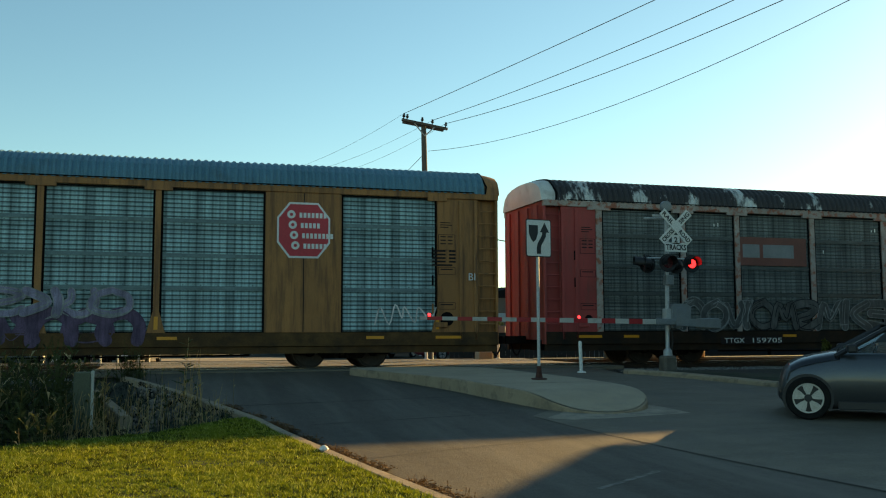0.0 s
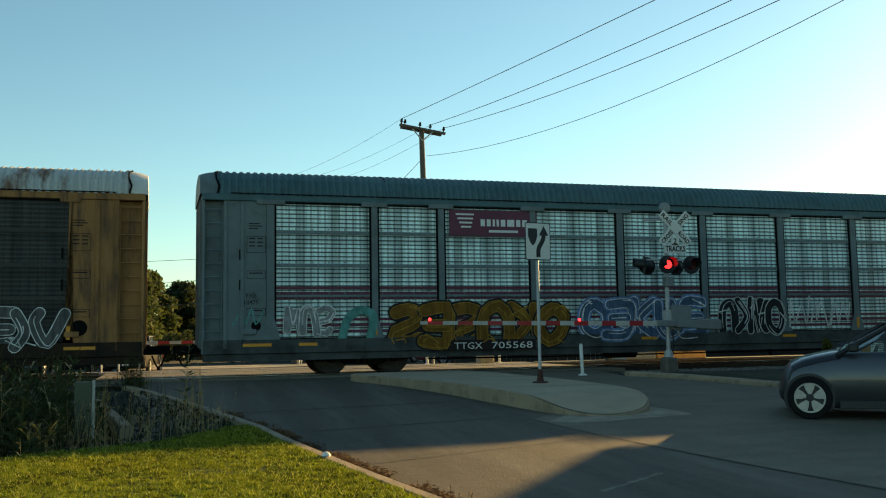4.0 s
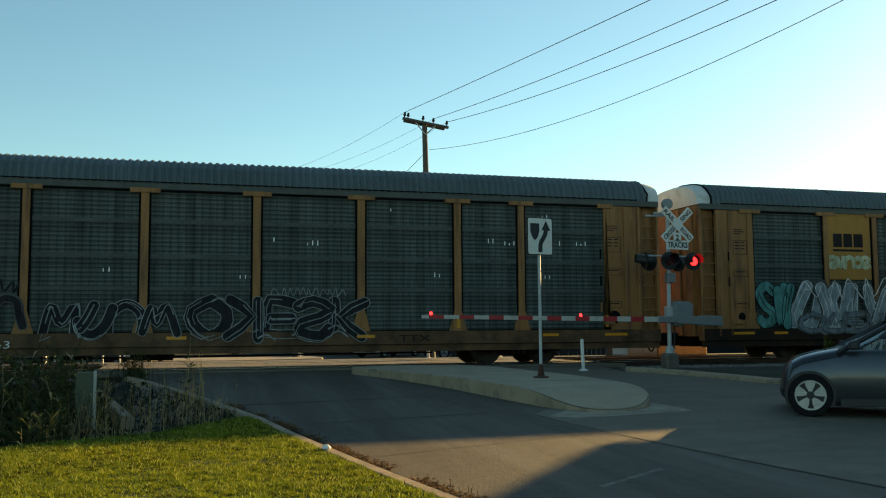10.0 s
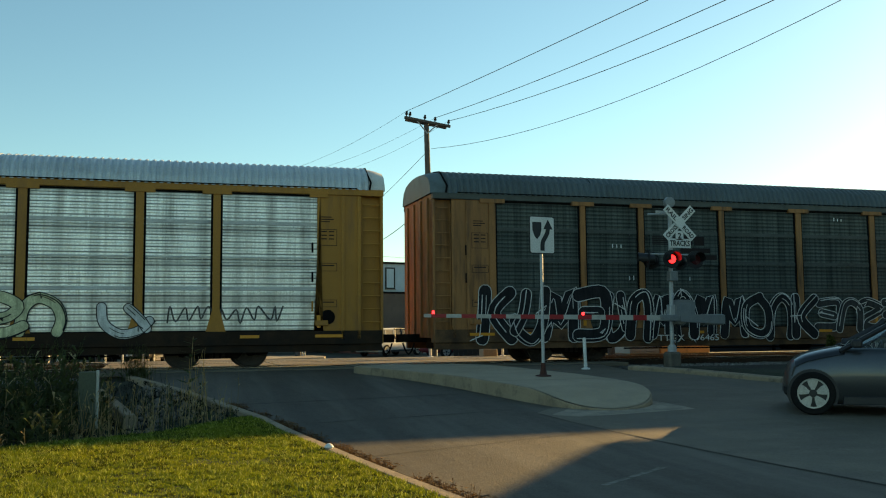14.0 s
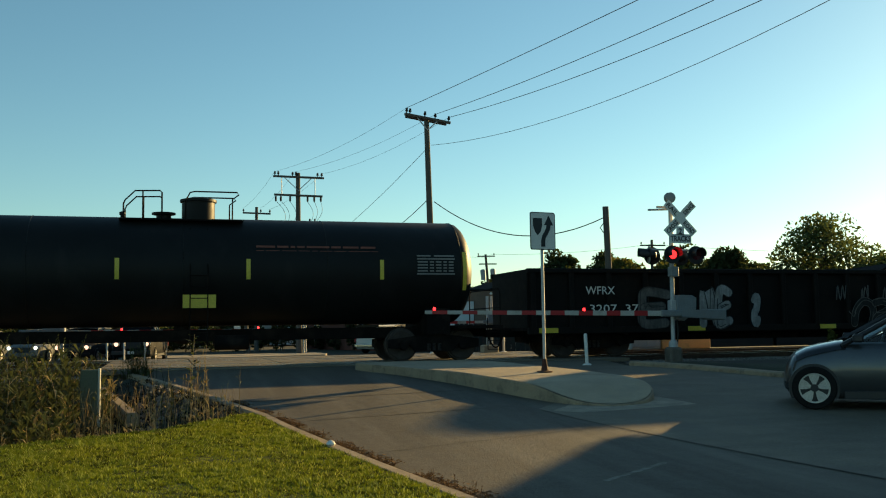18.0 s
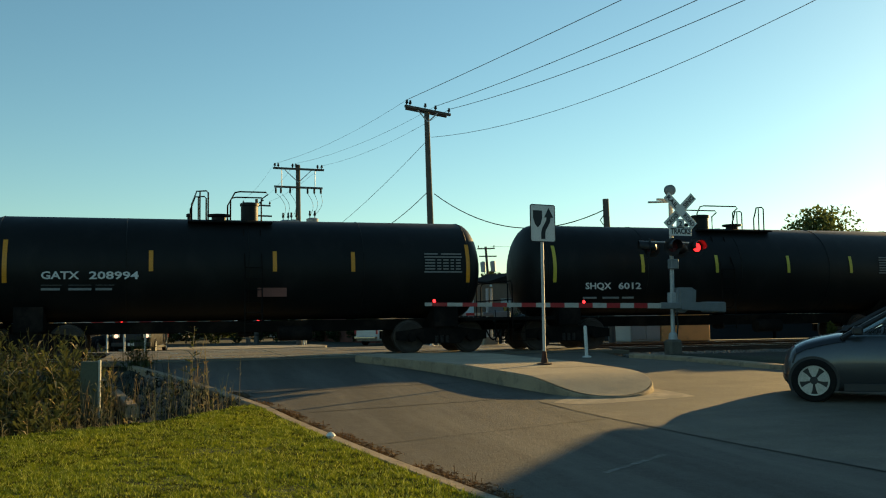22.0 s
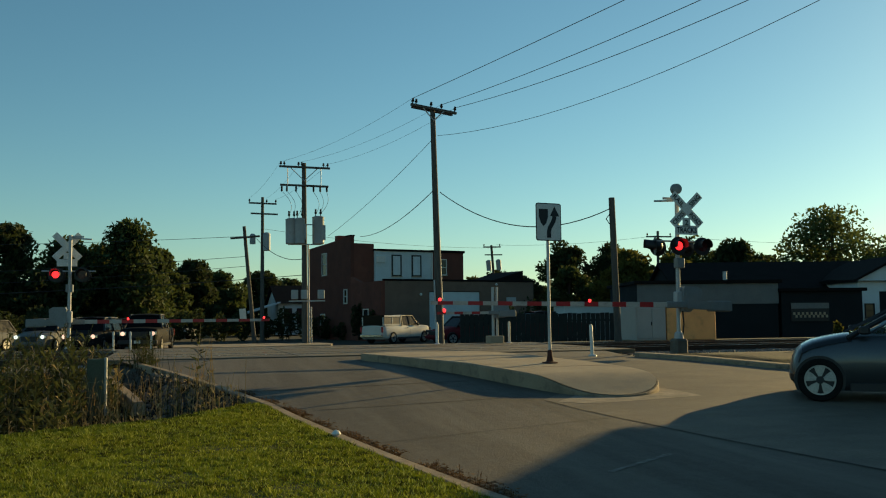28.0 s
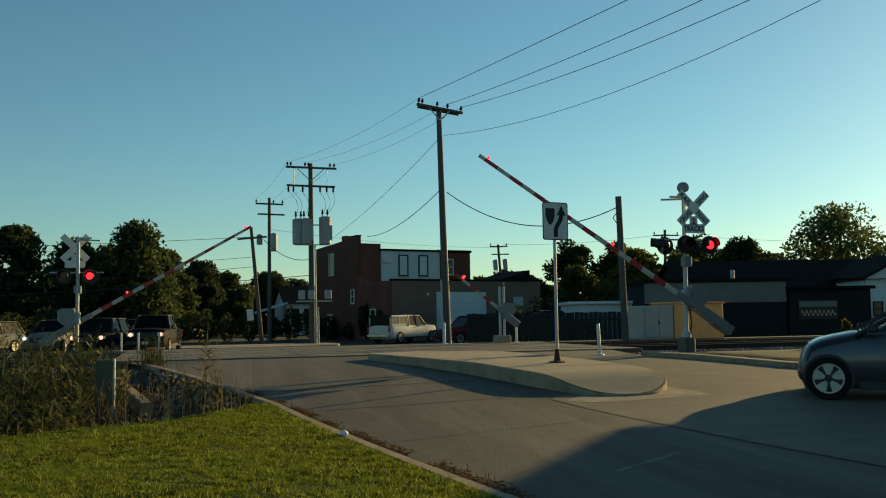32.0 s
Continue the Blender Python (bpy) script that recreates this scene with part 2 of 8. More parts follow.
# ---------------------------------------------------------------- lie of the land
RAIL_Z = 0.596
LINE_Y, LINE2_Y = 26.85, 31.05
LINE_TURN = 2.2                      # the railway draws away from the road's frame by this many degrees
LINE = pose(0, LINE_Y, 0, 0, 0, LINE_TURN) @ pose(0, -LINE_Y, 0)
_ny = np.arange(-220, 420, 0.25)
_nz = np.interp(_ny, [-220, 5, 10, 13.3, 17.6, 21, 24.5, 33, 38, 43, 48, 60, 420], [0, 0, 0.05, 0.13, 0.36, 0.48, 0.56, 0.57, 0.48, 0.25, 0, -0.12, -0.12])
_nz = np.convolve(np.pad(_nz, 4, "edge"), np.ones(9) / 9, "valid")


def road_z(y):
    return float(np.interp(y, _ny, _nz))


def kerb_x(y):
    """The near road's kerb on the lawn side."""
    return float(np.interp(y, [-40, 0, 7.4, 10.5, 14.4, 18.6, 22, 24.2, 34, 40, 46], [8.0, 4.2, 2.26, 1.68, 0.95, -0.33, -1.4, -2.0, -3.2, -6.5, -14]))


def right_x(y):
    """The far kerb of the near road."""
    return float(np.interp(y, [-40, 4, 10, 16, 18, 20.5, 22, 24.5, 34, 42, 50], [26, 22, 17, 13.2, 12.0, 11.3, 10.6, 11.0, 12.5, 14.5, 22]))


LAWN_X, LAWN_Y = [-6, -2.37, -1.8, -1.16, -0.45, 0.05, 0.5, 1.0], [12.2, 12.33, 12.5, 12.9, 13.4, 13.9, 14.3, 14.7]


def lawn_edge(x):
    """Where the mown lawn ends above the hollow."""
    return float(np.interp(x, LAWN_X, LAWN_Y)) + 0.08 * math.sin(x * 2.9)


def land_z(x, y):
    z = road_z(y)
    on_road = kerb_x(y) - 0.1 < x < right_x(y) + 0.65 if -40 < y < 46 else y >= 46 and y < 58
    if on_road:
        return z - 0.10
    if y < 22:
        z += 0.10 if x > 5 else 0.04 + 0.03 * noise.noise((x * 0.5, y * 0.5, 0))
        if x < 1 and lawn_edge(x) < y < 23:                      # the weedy hollow beside the kerb
            z -= 0.38 * min(1, (y - lawn_edge(x)) / 0.45) * min(1, (23 - y) / 1.5) * min(1, max(0, (kerb_x(y) - 0.4 - x) / 1.0))
    elif y < 35:
        z = 0.30 if 23 < y < 34.5 else z - 0.08
    return z


ys = [-220, -120, -60, -30, -10, 0, 3] + [4 + 0.5 * i for i in range(64)] + [38 + 1.0 * i for i in range(24)] + [64, 70, 80, 100, 130, 180, 260, 419]
xs = [-900, -500, -300, -150, -80, -50, -35, -25, -18] + [-14 + 0.5 * i for i in range(80)] + [27, 31, 38, 50, 70, 100, 160, 300, 550, 900]
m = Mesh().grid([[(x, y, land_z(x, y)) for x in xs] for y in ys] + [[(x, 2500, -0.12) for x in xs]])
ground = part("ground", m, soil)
tagged(ground, "weedy bare soil and rough grass around the crossing", "ground", kind="structure")

# the lawn, laid a hand above the soil up to the road's kerb
rows = []
for i in range(60):
    y = -6 + i * 0.37
    row = []
    for k in range(40):
        x0, x1 = -26.0, kerb_x(y) - 0.16
        x = x0 + (x1 - x0) * (k / 39) ** 0.7
        row.append((x, min(y, lawn_edge(x)), road_z(min(y, lawn_edge(x))) + 0.085 + 0.008 * noise.noise((x, y, 3))))
    rows.append(row)
lawn = part("lawn", Mesh().grid(rows), turf)
tagged(lawn, "mown green lawn sloping up to the concrete kerb", "lawn", kind="structure")

# road sheet over the crossing, in lanes of asphalt
def strip(xa, xb, y0, y1, dz, step=0.5, n=8):
    rr = []
    y = y0
    while True:
        a, b = xa(y), xb(y)
        rr.append([(a + (b - a) * k / n, y, road_z(y) + dz) for k in range(n + 1)])
        if y >= y1:
            break
        y = min(y1, y + step)
    return rr


road = part("road", Mesh().grid(strip(kerb_x, right_x, -40, 46, 0.0, n=14)), asphalt)
tagged(road, "grey patched asphalt road rising to the railway crossing", "road", kind="structure")
m = Mesh().grid([[(x, y, road_z(y) + 0.004) for x in (-900, -300, -100, -40, -20, -14, 0, 20, 40, 100, 300, 900)] for y in (45.9, 48, 52, 57.5)])
cross_street = tagged(part("cross_street", m, asphalt), "grey asphalt street beyond the tracks", "road", kind="structure")
m = Mesh().grid(strip(lambda y: float(np.interp(y, [-10, 14.5, 15.6, 23.0, 24.4], [9.2, 5.35, 6.3, 6.3, 7.4])), lambda y: right_x(y) - 0.02, -10, 24.4, 0.004, n=8))
tagged(part("near_lane", m, lane_concrete), "worn pale concrete lane with dark joints", "road", kind="structure")
# dark sealed joints
for k, (xa, ya, xb, yb, w) in enumerate(((5.35, 14.4, 6.52, 7.0, 0.015), (1.9, 11.0, 5.6, 12.4, 0.010))):
    n = 14
    rr = []
    for i in range(n + 1):
        t = i / n
        x, y = xa + (xb - xa) * t, ya + (yb - ya) * t
        j = 0.02 * noise.noise((i * 0.7, k, 0))
        d = Vector((xb - xa, yb - ya, 0)).normalized()
        p = Vector((-d.y, d.x, 0)) * w
        rr.append([(x + p.x + j, y + p.y, road_z(y + p.y) + 0.0065), (x - p.x + j, y - p.y, road_z(y - p.y) + 0.0065)])
    tagged(part("joint_seal", Mesh().grid(rr), tar), "dark sealed joint across the road", "road joint", kind="structure")

# a worn streak of old paint in the lane, and darker repair patches
worn_paint = surface("worn_lane_paint", (0.19, 0.175, 0.15), 0.9, var=0.2, scale=3, dirt=(0.09, 0.08, 0.065), dirt_at=(0.45, 0.6), dirt_scale=9, bump=0.2, spec=0.4)
patch_tar = surface("patched_asphalt", (0.045, 0.038, 0.030), 0.86, var=0.2, scale=0.8, dirt=(0.085, 0.073, 0.06), dirt_at=(0.45, 0.7), bump=0.4, bump_scale=70, spec=0.3)
for name, (xa, ya, xb, yb, w), mt, dz, words in (("lane_mark", (3.83, 8.54, 4.91, 9.38, 0.05), worn_paint, 0.004, "faint worn streak of white lane paint"),
                                                 ("road_patch", (1.6, 14.2, 5.0, 14.9, 0.03), patch_tar, 0.004, "dark tarred crack across the road"),
                                                 ("road_patch", (0.6, 16.6, 4.9, 17.3, 0.05), patch_tar, 0.004, "dark tarred crack across the road")):
    rr = []
    for i in range(15):
        t = i / 14
        x, y = xa + (xb - xa) * t, ya + (yb - ya) * t
        d = Vector((xb - xa, yb - ya, 0)).normalized()
        e = w * (0.7 + 0.5 * noise.noise((i * 0.9, 5, xa)))
        rr.append([(x - d.y * e, y + d.x * e, road_z(y + d.x * e) + dz), (x + d.y * e, y - d.x * e, road_z(y - d.x * e) + dz)])
    tagged(part(name, Mesh().grid(rr), mt), words, "road mark", kind="structure")


def kerb_run(name, line, w, h, label, mat=None, step=0.5, up=0.0):
    """A kerb along points (x, y), w wide to the right of its way and h over the road."""
    m = Mesh()
    pts = [Vector((x, y, 0)) for x, y in line]
    rows = []
    for i, p in enumerate(pts):
        d = (pts[min(i + 1, len(pts) - 1)] - pts[max(i - 1, 0)]).normalized()
        q = Vector((d.y, -d.x, 0))
        z = road_z(p.y) + up
        rows.append([p + q * a + Vector((0, 0, z + b)) for a, b in ((0, -0.12), (0, h - 0.03), (0.03, h), (w - 0.02, h), (w, h - 0.02), (w, -0.12))])
    m.grid(rows)
    m.add(rows[0], [(0, 1, 2, 3, 4, 5)]).add(rows[-1], [(5, 4, 3, 2, 1, 0)])
    return tagged(part(name, m, mat or kerb_concrete), label, "kerb", kind="structure")


kerb_run("kerb", [(kerb_x(y) + 0.07, y) for y in np.arange(22.4, -10, -0.4)], 0.17, 0.095, "weathered concrete kerb along the lawn")
kerb_run("kerb", [(right_x(y), y) for y in np.arange(2, 22.2, 0.4)], 0.35, 0.11, "weathered concrete kerb before the ballast")
rr = []
for i in range(110):
    y = 21.5 - 0.15 * i
    w = 0.20 + 0.16 * abs(noise.noise((y * 1.1, 2, 0))) + 0.05 * noise.noise((y * 6, 7, 0))
    rr.append([(kerb_x(y) + 0.065, y, road_z(y) + 0.02), (kerb_x(y) + 0.07 + w * 0.5, y, road_z(y) + 0.014), (kerb_x(y) + 0.07 + max(0.03, w), y, road_z(y) + 0.002)])
tagged(part("gutter_silt", Mesh().grid(rr), gutter_dirt), "dark silt and dirt lying along the gutter", "dirt", kind="structure")
# the far corner's island with the leaning pole
m = Mesh()
far_isl = [(-3.5, 52.2), (0, 51.2), (3.5, 51.4), (6.8, 52.6), (7.2, 55), (6.8, 57.3), (-3.5, 57.3)]
m.extrude([(x, y) for x, y in far_isl], "z", road_z(54) - 0.1, road_z(54) + 0.18)
tagged(part("far_kerb_island", m, concrete), "pale concrete kerbed corner beyond the tracks", "traffic island", kind="structure")

# the traffic island
outline = [(3.72, 23.0), (4.35, 21.0), (5.0, 18.6), (5.35, 17.0), (5.70, 15.75), (5.96, 15.05), (6.28, 14.65), (6.70, 14.48), (7.2, 14.60), (7.6, 14.92), (7.84, 15.4), (7.9, 16.2), (7.78, 17.2), (7.55, 18.6), (7.35, 20.6), (7.1, 22.2), (6.4, 23.3), (5.2, 23.5), (4.2, 23.4)]
def island():
    """The island's kerb, whose nose runs down to the road, and its top in three slabs."""
    t = thing("traffic_island", "raised concrete traffic island whose rounded nose runs down to the road", "traffic island", pose(0, 0, 0), kind="structure")
    H = lambda y: float(np.interp(y, [14.45, 14.65, 15.05, 15.4, 15.75, 16.3, 18.2, 21, 23.5], [0.03, 0.055, 0.14, 0.215, 0.26, 0.27, 0.255, 0.19, 0.16]))
    dense, n = [], len(outline)
    for i in range(n):                                  # round the corners between the outline's points
        p0, p1, p2, p3 = (Vector(outline[(i + k) % n]) for k in (-1, 0, 1, 2))
        dense += [tuple(0.5 * ((2 * p1) + (p2 - p0) * u + (2 * p0 - 5 * p1 + 4 * p2 - p3) * u * u + (3 * p1 - p0 - 3 * p2 + p3) * u ** 3)) for u in (0, 0.25, 0.5, 0.75)]
    c, w = Vector((6.0, 18.6)), len(dense)
    inset = lambda x, y, off: Vector((x, y)) + (c - Vector((x, y))).normalized() * off
    rings = []
    for off, dz in ((-0.012, -9), (0.0, -0.03), (0.012, -0.008), (0.045, 0.0)):
        rings.append([(*inset(x, y, off), road_z(y) + (-0.1 if dz < -1 else max(0.012, H(y) + dz))) for x, y in dense])
    m = Mesh()
    for p, q in zip(rings, rings[1:]):
        m.add(p + q, [(k, (k + 1) % w, w + (k + 1) % w, w + k) for k in range(w)])
    part("kerb_edge", m, kerb_concrete, t, smooth=50)
    top = rings[-1]

    def span(y):
        cut = []
        for p, q in zip(top, top[1:] + top[:1]):
            if (p[1] - y) * (q[1] - y) <= 0 and p[1] != q[1]:
                cut.append(p[0] + (q[0] - p[0]) * (y - p[1]) / (q[1] - p[1]))
        return min(cut), max(cut)

    lo, hi = min(p[1] for p in top) + 0.004, max(p[1] for p in top) - 0.004
    for y0, y1 in ((lo, 17.0), (17.03, 19.9), (19.93, hi)):
        yy = [y0 + (y1 - y0) * (k / 15) ** (1.7 if y0 == lo else 1) for k in range(16)]
        rows = [[(span(y)[0] + (span(y)[1] - span(y)[0]) * k / 8, y, road_z(y) + H(y)) for k in range(9)] for y in yy]
        part("slab", Mesh().grid(rows), concrete, t)
    return t


island()
# worn concrete apron round the island's nose
rr = [[(a + (b - a) * k / 5 + 0.03 * noise.noise((y * 7, k * 2, 1)), y + 0.03 * noise.noise((k * 3, y * 5, 4)), road_z(y) + 0.007) for k in range(6)] for y, a, b in ((13.92, 5.85, 6.1), (14.05, 5.7, 6.75), (14.2, 5.5, 7.45), (14.37, 5.6, 8.15), (14.6, 5.85, 8.12), (15.0, 6.15, 8.06), (15.5, 6.3, 7.97))]
apron_mat = surface("apron_concrete", (0.27, 0.225, 0.165), 0.85, var=0.25, scale=3, dirt=(0.15, 0.125, 0.095), dirt_at=(0.45, 0.7), dirt_scale=4, bump=0.4, bump_scale=50)
tagged(part("apron", Mesh().grid(rr), apron_mat), "worn concrete apron round the traffic island", "pavement", kind="structure")

# ---------------------------------------------------------------- railway
def track(y, z):
    m = Mesh()
    prof = [(y - 2.9, 0.22), (y - 1.75, z - 0.19), (y + 1.75, z - 0.19), (y + 2.9, 0.22)]
    for x0, x1 in ((-420, -2.4), (11.8, 480)):
        m.extrude(prof, "x", x0, x1)
    tagged(part("ballast", m, ballast_mat, at=LINE), "bed of grey crushed stone under the track", "ballast", kind="stuff")
    for side in (-0.7175, 0.7175):
        t = thing("rail", "rust-brown steel rail with a bright worn head", "rail", LINE @ pose(0, y + side, z), kind="structure")
        w = Mesh().extrude([(-0.07, -0.18), (0.07, -0.18), (0.07, -0.165), (0.012, -0.14), (0.012, -0.045), (0.035, -0.035), (0.035, -0.008), (-0.035, -0.008), (-0.035, -0.035), (-0.012, -0.045), (-0.012, -0.14), (-0.07, -0.165)], "x", -420, 480)
        part("rail_web", w, rail_steel, t)
        part("rail_head", Mesh().box(-420, 480, -0.034, 0.034, -0.008, 0.0), rail_head, t)


track(LINE_Y, RAIL_Z)
track(LINE2_Y, RAIL_Z)
# crossing panels between and beside the rails
for y0, y1 in ((24.6, LINE_Y - 0.78), (LINE_Y - 0.64, LINE_Y + 0.64), (LINE_Y + 0.78, LINE2_Y - 0.78), (LINE2_Y - 0.64, LINE2_Y + 0.64), (LINE2_Y + 0.78, 33.4)):
    x = -2.6
    while x < 12:
        t = part("crossing_panel", Mesh().box(x + 0.01, x + 2.42, y0, y1, RAIL_Z - 0.12, RAIL_Z - 0.008, 0.012), lane_concrete, at=LINE)
        tagged(t, "worn concrete panel in the level crossing", "crossing panel", "panels of the level crossing", "structure")
        x += 2.44


# ---------------------------------------------------------------- the train
def sheet_metal(name, colour, rough, metal, streak, var=0.2, rib=0.26, cross=True):
    """Side screens: vertical weather streaks, faint plaid of ribs and holes."""
    m = surface(name, colour, rough, metal, var=var, scale=1.4, stretch=(3, 1, 0.35), dirt=streak, dirt_at=(0.46, 0.76), dirt_scale=2.2, dirt_stretch=(3.5, 1, 0.22), bump=0.08, bump_scale=30, spec=0.22)
    nt = m.node_tree
    b = nt.nodes["Principled BSDF"]
    old = b.inputs["Base Color"].links[0].from_socket
    w = []
    for direction, scale, lo in (("X", 1.6, 0.58 + 0.36 * rib), ("X", 0.35, 0.62 + 0.34 * rib), ("Z", 2.73, rib), ("Z", 0.34, 0.84)) if cross else (("X", 0.35, 0.8), ("Z", 1.9633, rib), ("Z", 0.34, 0.7)):
        t = nt.nodes.new("ShaderNodeTexWave")
        t.wave_type, t.bands_direction = "BANDS", direction
        t.inputs["Scale"].default_value, t.inputs["Distortion"].default_value, t.inputs["Detail"].default_value = scale, 0.25, 1
        nt.links.new(nt.nodes.new("ShaderNodeTexCoord").outputs["Object"], t.inputs[0])
        w.append(mix(nt, (lo,) * 3, (1.12,) * 3, ramp(nt, t.outputs[1], 0.03, 0.3)))
    for k in w:
        old = mix(nt, old, k, 1.0, "MULTIPLY")
    nt.links.new(old, b.inputs["Base Color"])
    return m


yellow_car = surface("freight_yellow", (0.36, 0.165, 0.024), 0.6, var=0.15, scale=0.8, stretch=(1, 1, 0.5), dirt=(0.20, 0.10, 0.035), dirt_at=(0.52, 0.8), dirt_scale=1.5, dirt_stretch=(2, 1, 0.4), bump=0.08)
ochre_car = surface("freight_ochre", (0.285, 0.130, 0.040), 0.6, var=0.22, scale=0.8, stretch=(1, 1, 0.5), dirt=(0.10, 0.048, 0.02), dirt_at=(0.46, 0.72), dirt_scale=2.2, dirt_stretch=(3, 1, 0.3), bump=0.12)
tan_car = surface("freight_tan", (0.29, 0.138, 0.042), 0.7, var=0.25, scale=0.9, stretch=(1, 1, 0.5), dirt=(0.055, 0.03, 0.018), dirt_at=(0.46, 0.70), dirt_scale=1.8, dirt_stretch=(2.5, 1, 0.4), bump=0.15)
grey_car = surface("freight_grey_green", (0.115, 0.15, 0.157), 0.6, var=0.15, scale=0.8, dirt=(0.065, 0.08, 0.08), dirt_at=(0.5, 0.78), bump=0.08)
red_car = surface("freight_red", (0.30, 0.048, 0.042), 0.65, var=0.2, scale=0.8, dirt=(0.16, 0.05, 0.04), dirt_at=(0.5, 0.78), dirt_stretch=(2, 1, 0.4), bump=0.08)
sill_paint = surface("sill_grime", (0.032, 0.021, 0.013), 0.85, spec=0.12, var=0.3, scale=1.5, dirt=(0.018, 0.015, 0.013), dirt_at=(0.45, 0.65), dirt_scale=1.2, bump=0.15)
sill_brown = surface("sill_brown", (0.085, 0.048, 0.018), 0.8, spec=0.2, var=0.3, scale=1.5, dirt=(0.03, 0.02, 0.013), dirt_at=(0.45, 0.68), dirt_scale=1.2, bump=0.15)
sill_tan = surface("sill_tan", (0.115, 0.066, 0.034), 0.8, spec=0.2, var=0.3, scale=1.5, dirt=(0.04, 0.025, 0.017), dirt_at=(0.45, 0.68), dirt_scale=1.2, bump=0.15)
sill_grey = surface("sill_grey", (0.062, 0.070, 0.070), 0.8, spec=0.2, var=0.25, scale=1.5, dirt=(0.025, 0.025, 0.024), dirt_at=(0.45, 0.68), dirt_scale=1.2, bump=0.15)
old_post = surface("peeling_post_paint", (0.32, 0.27, 0.24), 0.8, var=0.25, scale=2, dirt=(0.28, 0.10, 0.06), dirt_at=(0.5, 0.6), dirt_scale=5, bump=0.1)
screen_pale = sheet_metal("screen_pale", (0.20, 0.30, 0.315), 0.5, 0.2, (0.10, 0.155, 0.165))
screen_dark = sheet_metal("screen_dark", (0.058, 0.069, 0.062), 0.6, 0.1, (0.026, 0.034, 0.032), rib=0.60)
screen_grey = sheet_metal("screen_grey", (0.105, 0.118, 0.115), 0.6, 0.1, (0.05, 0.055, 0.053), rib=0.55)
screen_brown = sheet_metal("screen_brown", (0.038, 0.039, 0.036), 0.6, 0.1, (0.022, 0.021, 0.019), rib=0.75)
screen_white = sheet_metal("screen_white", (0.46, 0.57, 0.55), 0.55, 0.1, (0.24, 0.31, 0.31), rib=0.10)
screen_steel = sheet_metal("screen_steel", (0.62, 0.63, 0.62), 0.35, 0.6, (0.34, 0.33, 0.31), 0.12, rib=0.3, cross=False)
roof_blue = surface("roof_blue_grey", (0.085, 0.19, 0.25), 0.55, 0.1, var=0.14, scale=0.7, dirt=(0.07, 0.12, 0.145), dirt_at=(0.55, 0.8), bump=0.05)
roof_teal = surface("roof_teal_grey", (0.055, 0.115, 0.13), 0.6, 0.1, var=0.14, scale=0.7, dirt=(0.035, 0.075, 0.085), dirt_at=(0.5, 0.75), bump=0.05)
roof_grey = surface("roof_grey", (0.080, 0.105, 0.112), 0.6, 0.1, var=0.16, scale=0.7, dirt=(0.06, 0.07, 0.07), dirt_at=(0.55, 0.8), bump=0.05)
roof_pale = surface("roof_pale", (0.50, 0.54, 0.55), 0.45, 0.4, var=0.12, scale=0.7, dirt=(0.35, 0.36, 0.36), dirt_at=(0.55, 0.8), bump=0.05)
roof_rust = surface("roof_rust", (0.42, 0.43, 0.41), 0.65, 0.1, var=0.15, scale=0.7, dirt=(0.17, 0.095, 0.06), dirt_at=(0.53, 0.62), dirt_scale=0.8, dirt_stretch=(1.2, 0.5, 0.5), bump=0.1)
roof_peel = surface("roof_peeling", (0.55, 0.55, 0.52), 0.6, 0.2, var=0.12, scale=0.7, dirt=(0.04, 0.036, 0.036), dirt_at=(0.40, 0.44), dirt_scale=0.75, dirt_stretch=(1, 0.4, 0.4), bump=0.1)
end_white = surface("end_cap_white", (0.58, 0.57, 0.53), 0.6, var=0.12, scale=1.5, dirt=(0.3, 0.27, 0.23), dirt_at=(0.55, 0.75), bump=0.06)
under = surface("underframe_black", (0.009, 0.008, 0.0075), 0.9, spec=0.08, var=0.3, scale=2, dirt=(0.03, 0.022, 0.018), dirt_at=(0.5, 0.75), bump=0.2)
wheel_steel = surface("wheel_steel", (0.055, 0.045, 0.04), 0.6, 0.5, var=0.25, scale=5, bump=0.1)
tank_black = surface("tank_black", (0.009, 0.0095, 0.0095), 0.5, var=0.25, scale=0.8, dirt=(0.022, 0.02, 0.019), dirt_at=(0.55, 0.85), dirt_scale=1.2, dirt_stretch=(1, 1, 0.5), bump=0.04, spec=0.16)
gon_black = surface("gondola_black", (0.007, 0.0065, 0.006), 0.7, var=0.3, scale=1.2, dirt=(0.02, 0.013, 0.010), dirt_at=(0.55, 0.8), bump=0.15, spec=0.12)
ink_white = surface("stencil_white", (0.62, 0.62, 0.60), 0.6, var=0.1, bump=0)
ink_dim = surface("stencil_faded", (0.20, 0.20, 0.20), 0.7, var=0.15, bump=0)
ink_dark = surface("stencil_dark", (0.026, 0.020, 0.019), 0.8, spec=0.1, var=0.1, bump=0)
logo_red = surface("badge_red", (0.42, 0.035, 0.05), 0.5, var=0.1, bump=0)
logo_blue = surface("badge_blue", (0.05, 0.10, 0.30), 0.5, var=0.1, bump=0)
logo_maroon = surface("badge_maroon", (0.10, 0.018, 0.045), 0.5, var=0.12, bump=0)
logo_brown = surface("badge_brown", (0.16, 0.055, 0.04), 0.6, var=0.2, bump=0)
